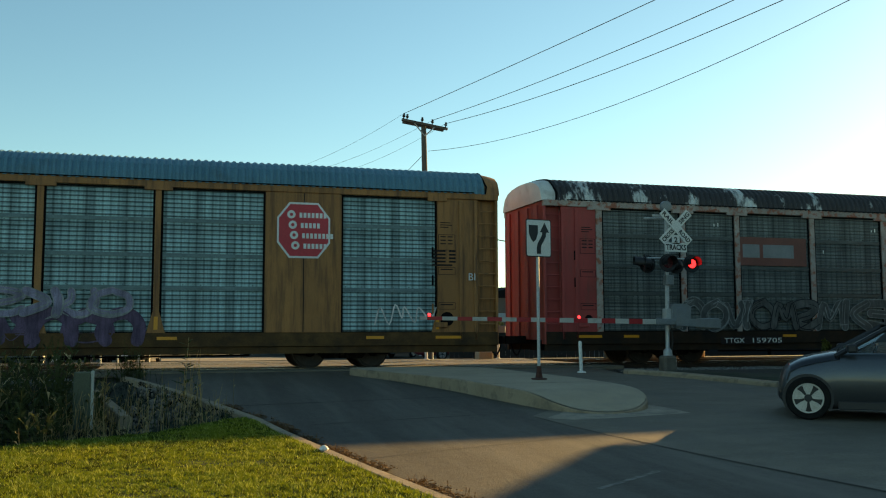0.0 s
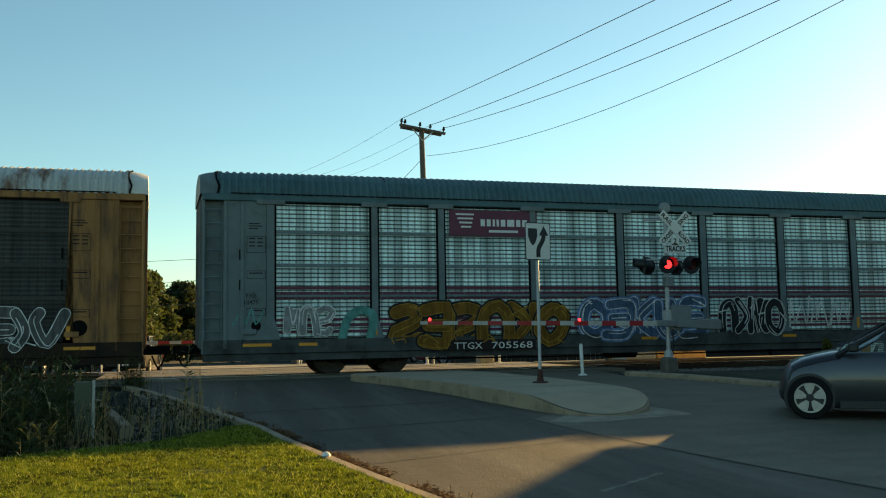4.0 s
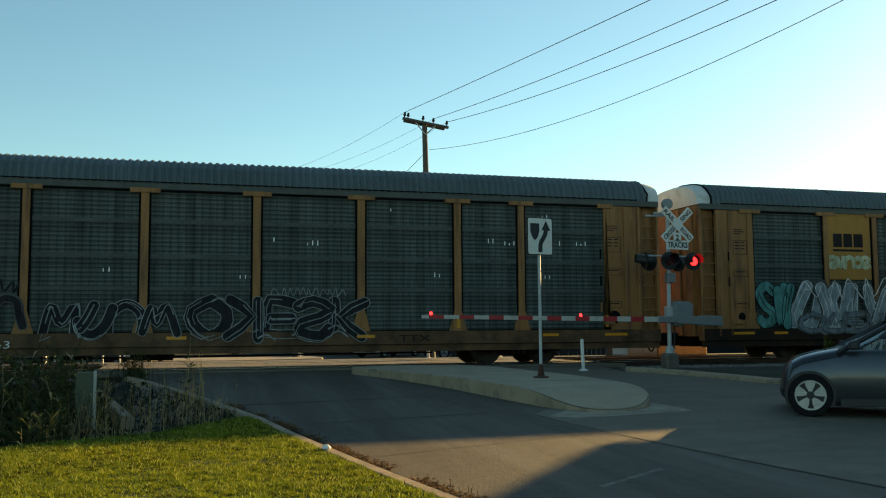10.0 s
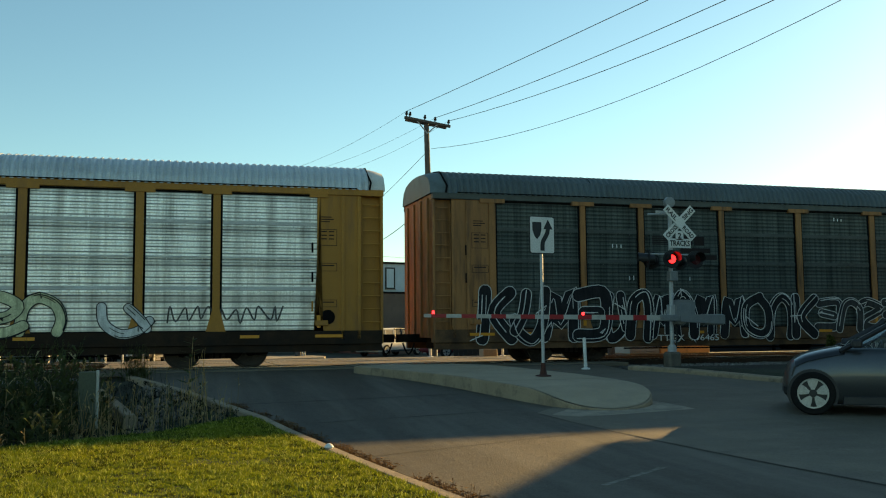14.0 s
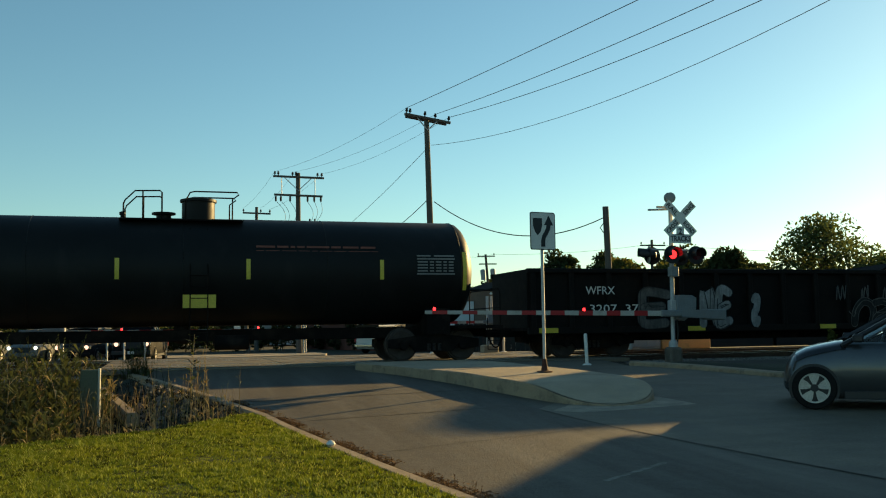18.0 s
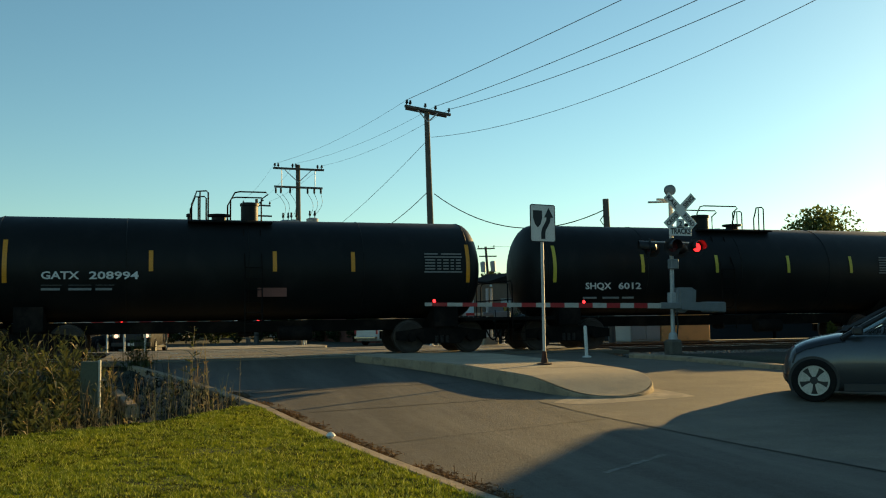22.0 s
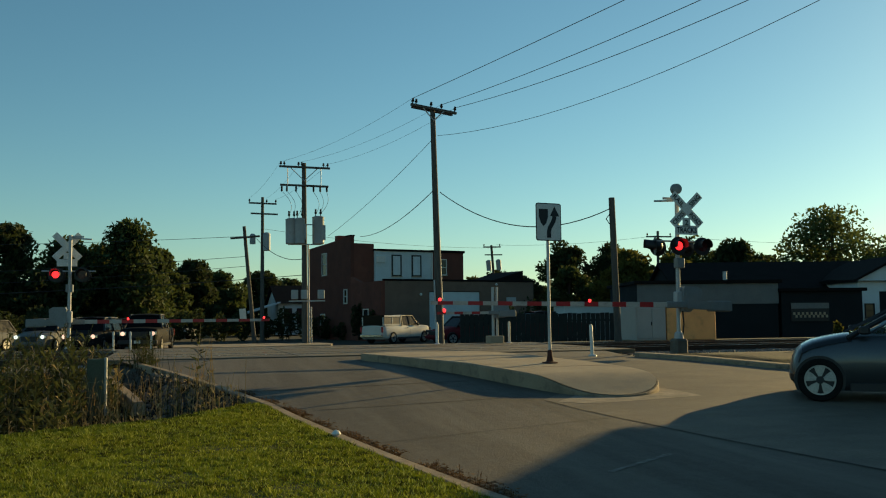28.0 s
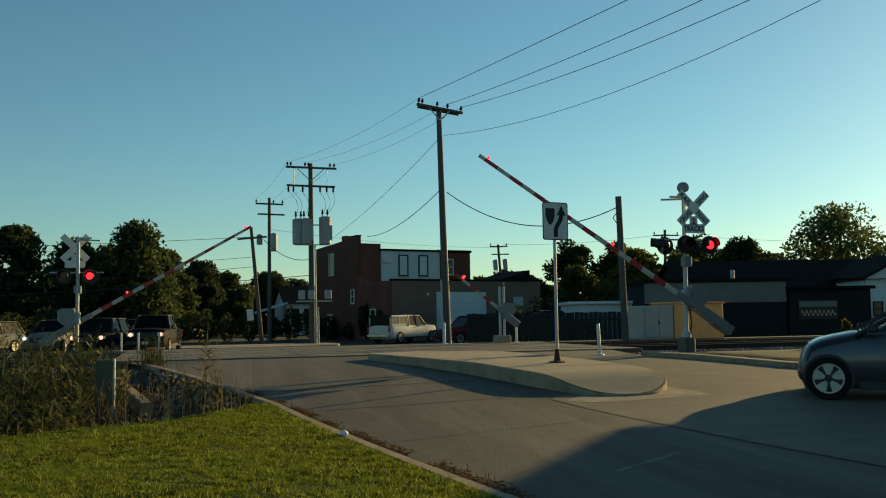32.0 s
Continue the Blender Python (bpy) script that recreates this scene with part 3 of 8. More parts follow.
SPRAY = {n: surface("spray_" + n, c, 0.7, spec=0.12, var=0.35, scale=2.5, dirt=[0.42 * q for q in c], dirt_at=(0.45, 0.75), dirt_scale=3.0, dirt_stretch=(3.0, 1, 0.5), bump=0) for n, c in dict(
    white=(0.62, 0.62, 0.60), black=(0.02, 0.02, 0.022), teal=(0.10, 0.26, 0.24), blue=(0.13, 0.22, 0.42), pale_blue=(0.20, 0.26, 0.40), violet=(0.105, 0.075, 0.125), orange=(0.17, 0.085, 0.015),
    gold=(0.30, 0.17, 0.03), cream=(0.55, 0.54, 0.34), green=(0.05, 0.20, 0.11), grey=(0.24, 0.25, 0.25), sky=(0.15, 0.33, 0.62), pink=(0.40, 0.22, 0.30), smoke=(0.10, 0.10, 0.097), dim=(0.05, 0.05, 0.05), soot=(0.026, 0.028, 0.027), lilac=(0.22, 0.20, 0.28), denim=(0.075, 0.12, 0.20), mist=(0.26, 0.30, 0.32), dark_green=(0.018, 0.045, 0.034), sage=(0.20, 0.25, 0.22), aqua=(0.07, 0.17, 0.155), steel=(0.17, 0.20, 0.225)).items()}

LAP = {}
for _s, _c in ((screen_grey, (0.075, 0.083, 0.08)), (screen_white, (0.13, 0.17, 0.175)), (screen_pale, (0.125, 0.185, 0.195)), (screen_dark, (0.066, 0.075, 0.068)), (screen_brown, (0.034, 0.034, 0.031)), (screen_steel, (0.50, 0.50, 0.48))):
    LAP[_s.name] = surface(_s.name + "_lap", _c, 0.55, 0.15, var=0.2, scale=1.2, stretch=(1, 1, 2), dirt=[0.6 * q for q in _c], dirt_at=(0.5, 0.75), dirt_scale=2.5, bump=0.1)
# black for painted gap and recess shade, also seams, torn edges and hinges
gap_black = surface("gap_shade_and_edge_black", (0.008, 0.008, 0.008), 0.95, spec=0.05, bump=0)
# white that stands for sky seen through the screens' slits
slit_light = surface("sky_slit_white", (0.8, 0.82, 0.82), 0.35, 0.3, var=0.1, bump=0)
ROOF = [(-1.62, 4.74), (-1.58, 4.95), (-1.46, 5.19), (-1.2, 5.37), (-0.8, 5.47), (-0.4, 5.515), (0, 5.53), (0.4, 5.515), (0.8, 5.47), (1.2, 5.37), (1.46, 5.19), (1.58, 4.95), (1.62, 4.74)]
_cache = {}


def once(key, make):
    if key not in _cache:
        _cache[key] = make()
    return _cache[key]


WHEELS = []


def add_truck(car, x):
    """A freight truck centred at x: side frames, bolster, springs and two wheelsets."""
    def frame_mesh():
        m = Mesh()
        for y in (-1.08, 1.0):
            m.extrude([(-1.35, 0.38), (-1.35, 0.62), (-1.0, 0.66), (-0.55, 0.72), (0.55, 0.72), (1.0, 0.66), (1.35, 0.62), (1.35, 0.38), (1.05, 0.36), (0.75, 0.5), (0.55, 0.26), (-0.55, 0.26), (-0.75, 0.5), (-1.05, 0.36)], "y", y, y + 0.08)
            for bx in (-0.89, 0.89):
                m.lathe([(-0.05, 0.05), (-0.05, 0.13), (0.1, 0.15), (0.14, 0.15)], (bx, y - 0.02, 0.46), "y", 10)
        m.box(-0.22, 0.22, -1.1, 1.1, 0.5, 0.78)
        return m.data("truck_frame", under)

    def springs():
        prof = [(0.05 * k + d, q) for k in range(5) for d, q in ((-0.02, 0.055), (0.0, 0.078))]
        return Mesh().lathe(prof, (0, -1.04, 0.30), "z", 8).data("spring", wheel_steel)

    def axle():
        m = Mesh()
        for y, d in ((-0.76, 1), (0.76, -1)):
            m.lathe([(-0.07 * d, 0.40), (-0.065 * d, 0.455), (0.05 * d, 0.46), (0.055 * d, 0.49), (0.07 * d, 0.49), (0.075 * d, 0.40), (0.05 * d, 0.38), (0.02 * d, 0.2), (0.07 * d, 0.15), (0.1 * d, 0.1)], (0, y, 0), "y", 24)
            m.lathe([(-0.072 * d, 0.13), (-0.10 * d, 0.40), (-0.072 * d, 0.41)], (0, y, 0), "y", 24)
        m.tube([(0, -1.05, 0), (0, 1.05, 0)], 0.08, 10)
        for k in range(6):
            a = k * 1.0472
            m.box(0.24 * math.cos(a) - 0.025, 0.24 * math.cos(a) + 0.025, -0.865, -0.84, 0.24 * math.sin(a) - 0.025, 0.24 * math.sin(a) + 0.025)
        return m.data("wheelset", wheel_steel)

    t = part("truck", once("truck", frame_mesh), None, car, "black cast-steel freight truck", pose(x, 0, 0))
    for a in (-0.16, 0.0, 0.16):
        part("spring", once("springs", springs), None, t, "", pose(a, 0, 0))
    for a in (-0.89, 0.89):
        w = part("wheelset", once("wheelset", axle), None, t, "", pose(a, 0, 0.46))
        WHEELS.append((w, a))


def smooth_line(pts, n=5):
    """Points along a smooth line through pts."""
    p = [pts[0]] + list(pts) + [pts[-1]]
    out = []
    for a, b, c, d in zip(p, p[1:], p[2:], p[3:]):
        for k in range(n):
            u = k / n
            out.append(tuple(0.5 * (2 * b[j] + (c[j] - a[j]) * u + (2 * a[j] - 5 * b[j] + 4 * c[j] - d[j]) * u * u + (3 * b[j] - a[j] - 3 * c[j] + d[j]) * u ** 3) for j in (0, 1)))
    return out + [tuple(pts[-1])]


def ribbon(o, pts, st, y):
    """One sprayed stroke of half-width st along points (x, z), with round ends, at depth y."""
    l, r, n = [], [], len(pts)
    for i, p in enumerate(pts):
        a, b = pts[max(i - 1, 0)], pts[min(i + 1, n - 1)]
        dx, dz = b[0] - a[0], b[1] - a[1]
        k = st / max(1e-6, math.hypot(dx, dz))
        yy = y - 0.0028 * i / n
        l.append((p[0] - dz * k, yy, p[1] + dx * k))
        r.append((p[0] + dz * k, yy, p[1] - dx * k))
    v = [q for pair in zip(l, r) for q in pair]
    o.add(v, [(2 * i, 2 * i + 1, 2 * i + 3, 2 * i + 2) for i in range(n - 1)])
    for e, f, g in ((l[0], r[0], 1), (r[-1], l[-1], -1)):
        c = [(e[j] + f[j]) / 2 for j in range(3)]
        h = ((f[0] - e[0]) / 2, (f[2] - e[2]) / 2)
        o.add([(c[0] + h[0] * math.cos(t) + h[1] * math.sin(t), c[1], c[2] + h[1] * math.cos(t) - h[0] * math.sin(t)) for t in (0, 0.6, 1.2, 1.94, 2.54, 3.1416)], [tuple(range(6))])


# swinging spray shapes, no letters of any alphabet
SWINGS = [[[(-.9, -1), (-.85, .3), (-.2, 1), (.6, .7), (.9, -.2), (.8, -1)]],
          [[(.9, .75), (.1, 1), (-.8, .6), (-.3, .05), (.6, -.25), (.7, -.8), (-.2, -1), (-.9, -.65)]],
          [[(.1, 1), (-.8, .5), (-.9, -.4), (-.1, -1), (.8, -.5), (.85, .4), (.15, .95)]],
          [[(-.8, .9), (-.75, -.3), (-.2, -1), (.5, -.8), (.9, -.1)], [(.2, .9), (.35, .1), (.8, -.6)]],
          [[(-.9, -.9), (-.5, .9), (0, -.3), (.45, .9), (.9, -.9)]],
          [[(-.7, 1), (-.75, 0), (-.8, -1)], [(.8, .95), (-.3, .05), (.85, -1)]],
          [[(.8, .9), (-.6, .95), (-.8, 0), (-.6, -.95), (.85, -.9)], [(-.5, 0), (.6, .05)]],
          [[(-.9, .8), (-.2, -.95), (.3, .2), (.1, .9)], [(.9, .9), (.55, -.2), (.85, -1)]]]


def graffiti(car, x0, x1, z0, z1, y, fill, line, seed, count, name="graffiti", jag=0.25, label="spray-painted bubble letters", halo=None):
    """Spray paint: fat overlapping shapes, each with an edge line, a fill and a few thin highlights."""
    rnd = random.Random(seed)
    w = (x1 - x0) / count
    zc, hh = (z0 + z1) / 2, (z1 - z0) / 2
    mats = [SPRAY[fill], SPRAY[line], SPRAY[halo or line]]
    pick = None
    for i in range(count):
        o = Mesh()
        cx = x0 + (i + 0.5) * w
        lean = rnd.uniform(-0.06, 0.16)
        st = min(0.17 * hh + 0.11 * w, 0.30 * hh) * rnd.uniform(0.85, 1.15) * (1.0 if jag < 0.2 else 0.72)
        pick = rnd.choice([k for k in range(len(SWINGS)) if k != pick])
        flip = rnd.choice((-1, 1))
        lines = []
        for g in SWINGS[pick]:
            q = []
            for px, pz in g:
                X = (flip * px + rnd.uniform(-0.14, 0.14)) * max(0.05, w * 0.70 - st)
                Z = (pz + rnd.uniform(-0.10, 0.10)) * (hh - st)
                q.append((cx + X + lean * Z, zc + Z))
            lines.append(smooth_line(q, 5 if jag < 0.38 else 2))
        yy = y - 0.014 * (i % 2)
        edge = 0.024
        if halo:
            o.slot = 2
            for q in lines:
                ribbon(o, q, st + edge + 0.055, yy + 0.004)
        for k, q in enumerate(lines):                                 # each stroke overlaps the one before
            d = yy - 0.0062 * k
            o.slot = 1
            ribbon(o, q, st + edge, d)
            o.slot = 0
            ribbon(o, q, st, d - 0.0030)
        o.slot = 1
        for _ in range(rnd.choice((1, 1, 2))):
            q = rnd.choice(lines)
            a = rnd.randrange(max(1, len(q) - 5))
            dx, dz = rnd.uniform(-0.4, 0.4) * st, rnd.uniform(-0.4, 0.4) * st
            ribbon(o, [(px + dx, pz + dz) for px, pz in q[a:a + 5]], rnd.uniform(0.008, 0.014), yy - 0.0145)
        if jag > 0.2:                                                 # echo lines and spikes round the shape
            for q in lines:
                g = rnd.uniform(1.10, 1.28)
                a = rnd.randrange(max(1, len(q) // 2))
                e = [(cx + (px - cx) * g + 0.02, min(z1 + 0.06, max(z0 - 0.04, zc + (pz - zc) * g))) for px, pz in q[a:a + len(q) // 2 + 2]]
                ribbon(o, e, rnd.uniform(0.010, 0.018), yy - 0.0150)
            px, pz = rnd.choice(rnd.choice(lines))
            ribbon(o, [(px, pz), (px + rnd.uniform(-0.3, 0.3) * w, pz + rnd.uniform(-0.35, 0.35) * hh), (px + rnd.uniform(-0.5, 0.5) * w, pz + rnd.uniform(-0.2, 0.2) * hh)], 0.016, yy - 0.0153)
        if jag >= 0.38:                                               # flicks that run off the shape
            px, pz = lines[0][-1]
            ribbon(o, smooth_line([(px, pz), (px + 0.25 * w, pz + 0.15 * hh), (px + 0.5 * w, pz - 0.1 * hh)], 3), 0.022, yy - 0.0156)
        part("sprayed_letter", o, mats, car, label, smooth=0)


def scribble(car, x0, x1, z0, z1, y, col, seed, label="thin sprayed scrawl", st=0.022):
    """One quick looping spray line."""
    rnd = random.Random(seed)
    n = max(5, int(2.2 * (x1 - x0) / (z1 - z0)))
    pts = [(x0 + (x1 - x0) * (k + rnd.uniform(-0.55, 0.55)) / n, (z1 if k % 2 else z0) + rnd.uniform(-0.2, 0.2) * (z1 - z0)) for k in range(n + 1)]
    o = Mesh()
    ribbon(o, smooth_line(pts, 4), st, y)
    return part("scrawl", o, SPRAY[col], car, label, smooth=0)


def plate(car, name, x0, x1, z0, z1, y, mat, label="", d=0.01):
    return part(name, Mesh().box(x0, x1, y - d, y, z0, z1), mat, car, label)


def bars(car, x, z, rows, mat, y, name="small_print", h=0.05, gap=0.05):
    """Print too small to read, as plain bars: rows of (start, length) lists."""
    m = Mesh()
    for k, row in enumerate(rows):
        for a, ln in row:
            m.box(x + a, x + a + ln, y - 0.004, y, z - k * (h + gap) - h, z - k * (h + gap))
    return part(name, m, mat, car)


BOARDED = [(1.82, 4.49), (6.65, 9.27), (9.48, 12.09), (12.30, 14.91), (15.13, 17.76), (17.97, 20.60), (22.73, 25.42)]
STD = [(1.98, 4.60), (4.83, 6.54), (6.77, 9.35), (9.59, 12.18), (12.44, 15.05), (15.31, 17.89), (18.16, 20.70), (20.96, 22.65), (22.90, 25.49)]
CAR_L = 27.35
FACE = -1.62                     # outer face of the posts


def autorack(left, colour, screen, roof, label, layout=STD, zp=(0.97, 4.70), pitch=0.115, depth=0.016, tall=0.12, ends=None, post=None, foot=True, cap=None, end_colour=None, chord=None, sill=None):
    """An enclosed car carrier, its left end at `left` along the train."""
    car = thing("autorack_car", label, "freight car", pose(left, LINE_Y, RAIL_Z), "freight cars of the train")
    post, cap, end_colour = post or colour, cap or end_white, end_colour or colour
    L, top = CAR_L, 4.74 + tall
    # roof of ribbed arched sheets
    m, rows = Mesh(), []
    n = 560
    for i in range(n + 1):
        x = 0.45 + (L - 0.9) * i / n
        k = (0.0, 0.0, 0.034, 0.034)[i % 4]
        rows.append([(x, y * (1 + k * 0.75), z + tall + k * (1 if z > 4.8 else 0)) for y, z in ROOF])
    m.grid(rows)
    rf = part("roof", m, roof, car, smooth=0)
    for k in (1, 7):
        x = 2.2 + k * 2.87
        part("roof_seam", Mesh().tube([(x, y * 1.006, z + tall + 0.03) for y, z in ROOF], 0.012, 4), gap_black, rf)
    for x0, x1, k in ((0.0, 0.45, 0), (L - 0.45, L, 1)):
        m = Mesh()
        rows = []
        for i in range(4):
            t = i / 3 if k else 1 - i / 3
            drop = 0.10 * t * t
            rows.append([((x0 if not k else x0) + (x1 - x0) * i / 3, y * (1 - 0.02 * t), z + tall - drop * max(0, (z - 4.74) / 0.8)) for y, z in ROOF])
        m.grid(rows)
        edge = rows[0] if not k else rows[-1]
        m.add(edge, [tuple(range(len(edge)))])
        part("cap_edge", Mesh().tube([((x1 if not k else x0) + 0.05 * math.sin(j * 1.9), y * 1.012, z + tall + 0.02) for j, (y, z) in enumerate(ROOF)], 0.028, 5), gap_black, rf, "dark torn edge of the roof sheet")
        part("roof_end", m, cap if not isinstance(cap, tuple) else cap[k], car, "end sheet of the roof")
    # eaves and side sills
    for y0, y1 in ((-1.64, -1.5), (1.5, 1.64)):
        part("top_chord", Mesh().box(0.05, L - 0.05, y0, y1, top - 0.16, top + 0.02, 0.012), chord or post, car)
        # thin black bar drawn in as the shade line under the eave
        part("eave_shade", Mesh().box(0.8, L - 0.8, y0 * 1.012 if y0 < 0 else y0, y1 if y0 < 0 else y1 * 1.012, top + 0.022, top + 0.05), gap_black, car)
        part("side_sill", Mesh().extrude([(y0, 0.98), (y0, 0.62), (y0 * 0.96, 0.60), (y0 * 0.96, 0.42), (y1 * 0.96, 0.42), (y1, 0.98)], "x", 0.1, L - 0.1), sill or sill_paint, car)
    part("deck", Mesh().box(0.2, L - 0.2, -1.48, 1.48, 0.78, 0.95), under, car)
    part("centre_sill", Mesh().box(0.4, L - 0.4, -0.35, 0.35, 0.42, 0.78), under, car)
    for x in np.arange(7.2, L - 6.5, 1.85):
        part("cross_bearer", Mesh().box(x, x + 0.16, -1.4, 1.4, 0.40, 0.76), under, car)
    part("brake_reservoir", Mesh().lathe([(-0.55, 0.03), (-0.5, 0.17), (0.5, 0.17), (0.55, 0.03)], (L * 0.46, -0.85, 0.42), "x", 12), under, car)
    part("brake_rod", Mesh().tube([(6.5, -0.6, 0.36), (L * 0.42, -0.6, 0.33), (L - 7, -0.6, 0.36)], 0.025, 5), under, car)
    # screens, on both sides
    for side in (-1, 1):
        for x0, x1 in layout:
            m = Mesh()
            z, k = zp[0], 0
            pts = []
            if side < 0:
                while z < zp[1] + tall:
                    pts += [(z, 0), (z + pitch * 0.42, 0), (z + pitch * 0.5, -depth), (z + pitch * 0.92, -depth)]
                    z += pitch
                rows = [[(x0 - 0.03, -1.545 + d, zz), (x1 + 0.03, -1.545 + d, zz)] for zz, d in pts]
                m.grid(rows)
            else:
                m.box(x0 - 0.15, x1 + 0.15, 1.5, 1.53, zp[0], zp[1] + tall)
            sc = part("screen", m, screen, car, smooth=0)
            if side < 0:
                # black strips put in for the shaded gap round the screen
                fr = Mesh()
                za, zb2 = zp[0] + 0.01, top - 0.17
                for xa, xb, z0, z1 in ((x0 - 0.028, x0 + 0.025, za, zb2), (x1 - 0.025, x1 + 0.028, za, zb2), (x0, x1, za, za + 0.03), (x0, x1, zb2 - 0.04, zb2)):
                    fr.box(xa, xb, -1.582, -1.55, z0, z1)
                part("screen_gap_shade", fr, gap_black, sc, "black strips standing for the shaded gap round the screen")
                for q in (0.30, 0.52, 0.755):
                    zz = zp[0] + (zp[1] + tall - zp[0]) * q
                    s = Mesh()
                    s.box(x0, x1, -1.574, -1.545, zz - 0.05, zz + 0.05)
                    for b in np.arange(x0 + 0.1, x1, 0.45):
                        s.box(b - 0.016, b + 0.016, -1.588, -1.56, zz + 0.07, zz + 0.10)
                        s.box(b - 0.016, b + 0.016, -1.588, -1.56, zz - 0.10, zz - 0.07)
                    part("lap_strip", s, LAP[screen.name], sc)
    # posts in every gap between the screens; the wide gaps are blank panels
    edges = [1.75] + [e for x0, x1 in layout for e in (x0 - 0.03, x1 + 0.03)] + [L - 1.9]
    for a, b in zip(edges[::2], edges[1::2]):
        w = b - a
        for side in (-1, 1):
            y0, y1 = (FACE, -1.52) if side < 0 else (1.52, 1.62)
            if w < 0.7:
                o = [(a, top - 0.16), (a, 1.55), (a - 0.16, 0.98), (b + 0.16, 0.98), (b, 1.55), (b, top - 0.16)] if foot else [(a, top - 0.16), (a, 0.98), (b, 0.98), (b, top - 0.16)]
                m = Mesh()
                m.extrude(o, "y", y0, y1)
                m.box(a - 0.28, b + 0.28, y0 - 0.03 if side < 0 else y0, y1 if side < 0 else y1 + 0.012, top - 0.24, top - 0.12)
                part("post", m, post, car)
            else:
                part("blank_panel", Mesh().box(a, b, y0, y1, 0.98, top - 0.16, 0.01), post, car)
                if side < 0:
                    part("panel_joint", Mesh().box((a + b) / 2 - 0.012, (a + b) / 2 + 0.012, y0 - 0.008, y0, 1.0, top - 0.16), ink_dark, car)
    # ends: corner sheets, ladder bays, folding end doors
    for x0, x1, k in ((0.06, 1.75, 0), (L - 1.9, L - 0.06, 1)):
        sx = x0 if not k else x1
        xa, xb = (0.62, x1) if not k else (x0, L - 0.68)
        part("end_side_sheet", Mesh().box(xa, xb, -1.60, -1.53, 0.7, top - 0.16, 0.01), end_colour, car)
        part("end_side_sheet", Mesh().box(x0, x1, 1.53, 1.60, 0.7, top - 0.16, 0.01), end_colour, car)
        xa, xb = (x0 + 0.07, 0.64) if not k else (L - 0.70, x1 - 0.07)
        part("ladder_bay", Mesh().box(xa, xb, -1.40, -1.36, 0.7, top - 0.16), end_colour, car, "recessed sheet behind the ladder")
        part("corner_post", Mesh().box(*((x0, x0 + 0.07) if not k else (x1 - 0.07, x1)), -1.61, -1.36, 0.62, top - 0.16, 0.01), end_colour, car)
        for jx in ((0.66, 1.1) if not k else (L - 1.2, L - 0.75)):
            part("edge_rib", Mesh().box(jx - 0.05, jx + 0.05, -1.64, -1.60, 0.75, top - 0.2, 0.008), end_colour, car)
        for i in range(4):
            ya = -1.5 + i * 0.75
            m = Mesh()
            m.extrude([(ya, 0.75), (ya + 0.74, 0.75), (ya + 0.74, top), (ya, top)], "x", sx - (0.03 if k else -0.0), sx + (0.0 if k else 0.03))
            m.box(sx - 0.05, sx + 0.05, ya + 0.3, ya + 0.42, 0.8, top - 0.1)
            part("end_door_leaf", m, end_colour, car)
        lad = Mesh()
        la, lb = (0.12, 0.58) if not k else (L - 0.66, L - 0.12)
        for q in range(11):
            lad.tube([(la, -1.585, 0.85 + 0.36 * q), (lb, -1.585, 0.85 + 0.36 * q)], 0.017, 5)
        for q in (la, lb):
            lad.tube([(q, -1.585, 0.6), (q, -1.585, top - 0.3)], 0.014, 5)
        part("ladder", lad, end_colour, car)
        part("coupler", Mesh().box(*((-0.62, 0.3) if not k else (L - 0.3, L + 0.62)), -0.13, 0.13, 0.62, 0.86, 0.02), under, car)
        hose = [((-0.15 if not k else L + 0.15) + (-0.35 if not k else 0.35) * q / 6, -0.3, 0.6 - 0.32 * math.sin(math.pi * q / 6)) for q in range(7)]
        part("brake_hose", Mesh().tube(hose, 0.025, 6), under, car)
        # stencilled tables, a crank recess and a caution strip on the end sheets
        px = 1.22 if not k else L - 1.86
        for z0, z1, rows in ((3.3, 3.75, 3), (2.6, 2.82, 1), (1.62, 1.82, 1)):
            f = Mesh()
            for xa, xb, za, zb in ((px, px + 0.5, z1 - 0.012, z1), (px, px + 0.5, z0, z0 + 0.012), (px, px + 0.012, z0, z1), (px + 0.488, px + 0.5, z0, z1)):
                f.box(xa, xb, -1.606, -1.60, za, zb)
            tb = part("stencil_table", f, ink_dark, car)
            bars(tb, px + 0.06, z1 - 0.05, [[(0, 0.16), (0.22, 0.14)] for _ in range(rows)] if rows > 1 else [[(0, 0.36)]], ink_dark, -1.603, "small_print", 0.03, 0.07)
        bars(car, px + 0.05, 4.1, [[(0, 0.3)], [(0, 0.36)], [(0, 0.25)]], ink_dark, -1.603, "small_print", 0.025, 0.04)
        # flat black disc paints the shade inside the crank's recess
        part("crank_recess_shade", Mesh().lathe([(-0.006, 0.02), (-0.006, 0.2 if k else 0.13), (0.0, 0.2 if k else 0.13)], (px + 0.25, -1.602, 1.35), "y", 16), gap_black, car)
        part("crank_bracket", Mesh().box(px - 0.1, px + 0.25, -1.66, -1.60, 1.12, 1.26, 0.01), end_colour, car)
        part("caution_strip", Mesh().box(px - 0.1, px + 0.65, -1.652, -1.646, 0.80, 0.88), amber_reflector, car)
        for hz in (1.5, 2.3, 3.1):
            part("hinge", Mesh().box(px - 0.2, px - 0.15, -1.635, -1.60, hz, hz + 0.28, 0.008), gap_black if hz > 2 else end_colour, car)
    for x in (4.5, L - 4.5):
        add_truck(car, x)
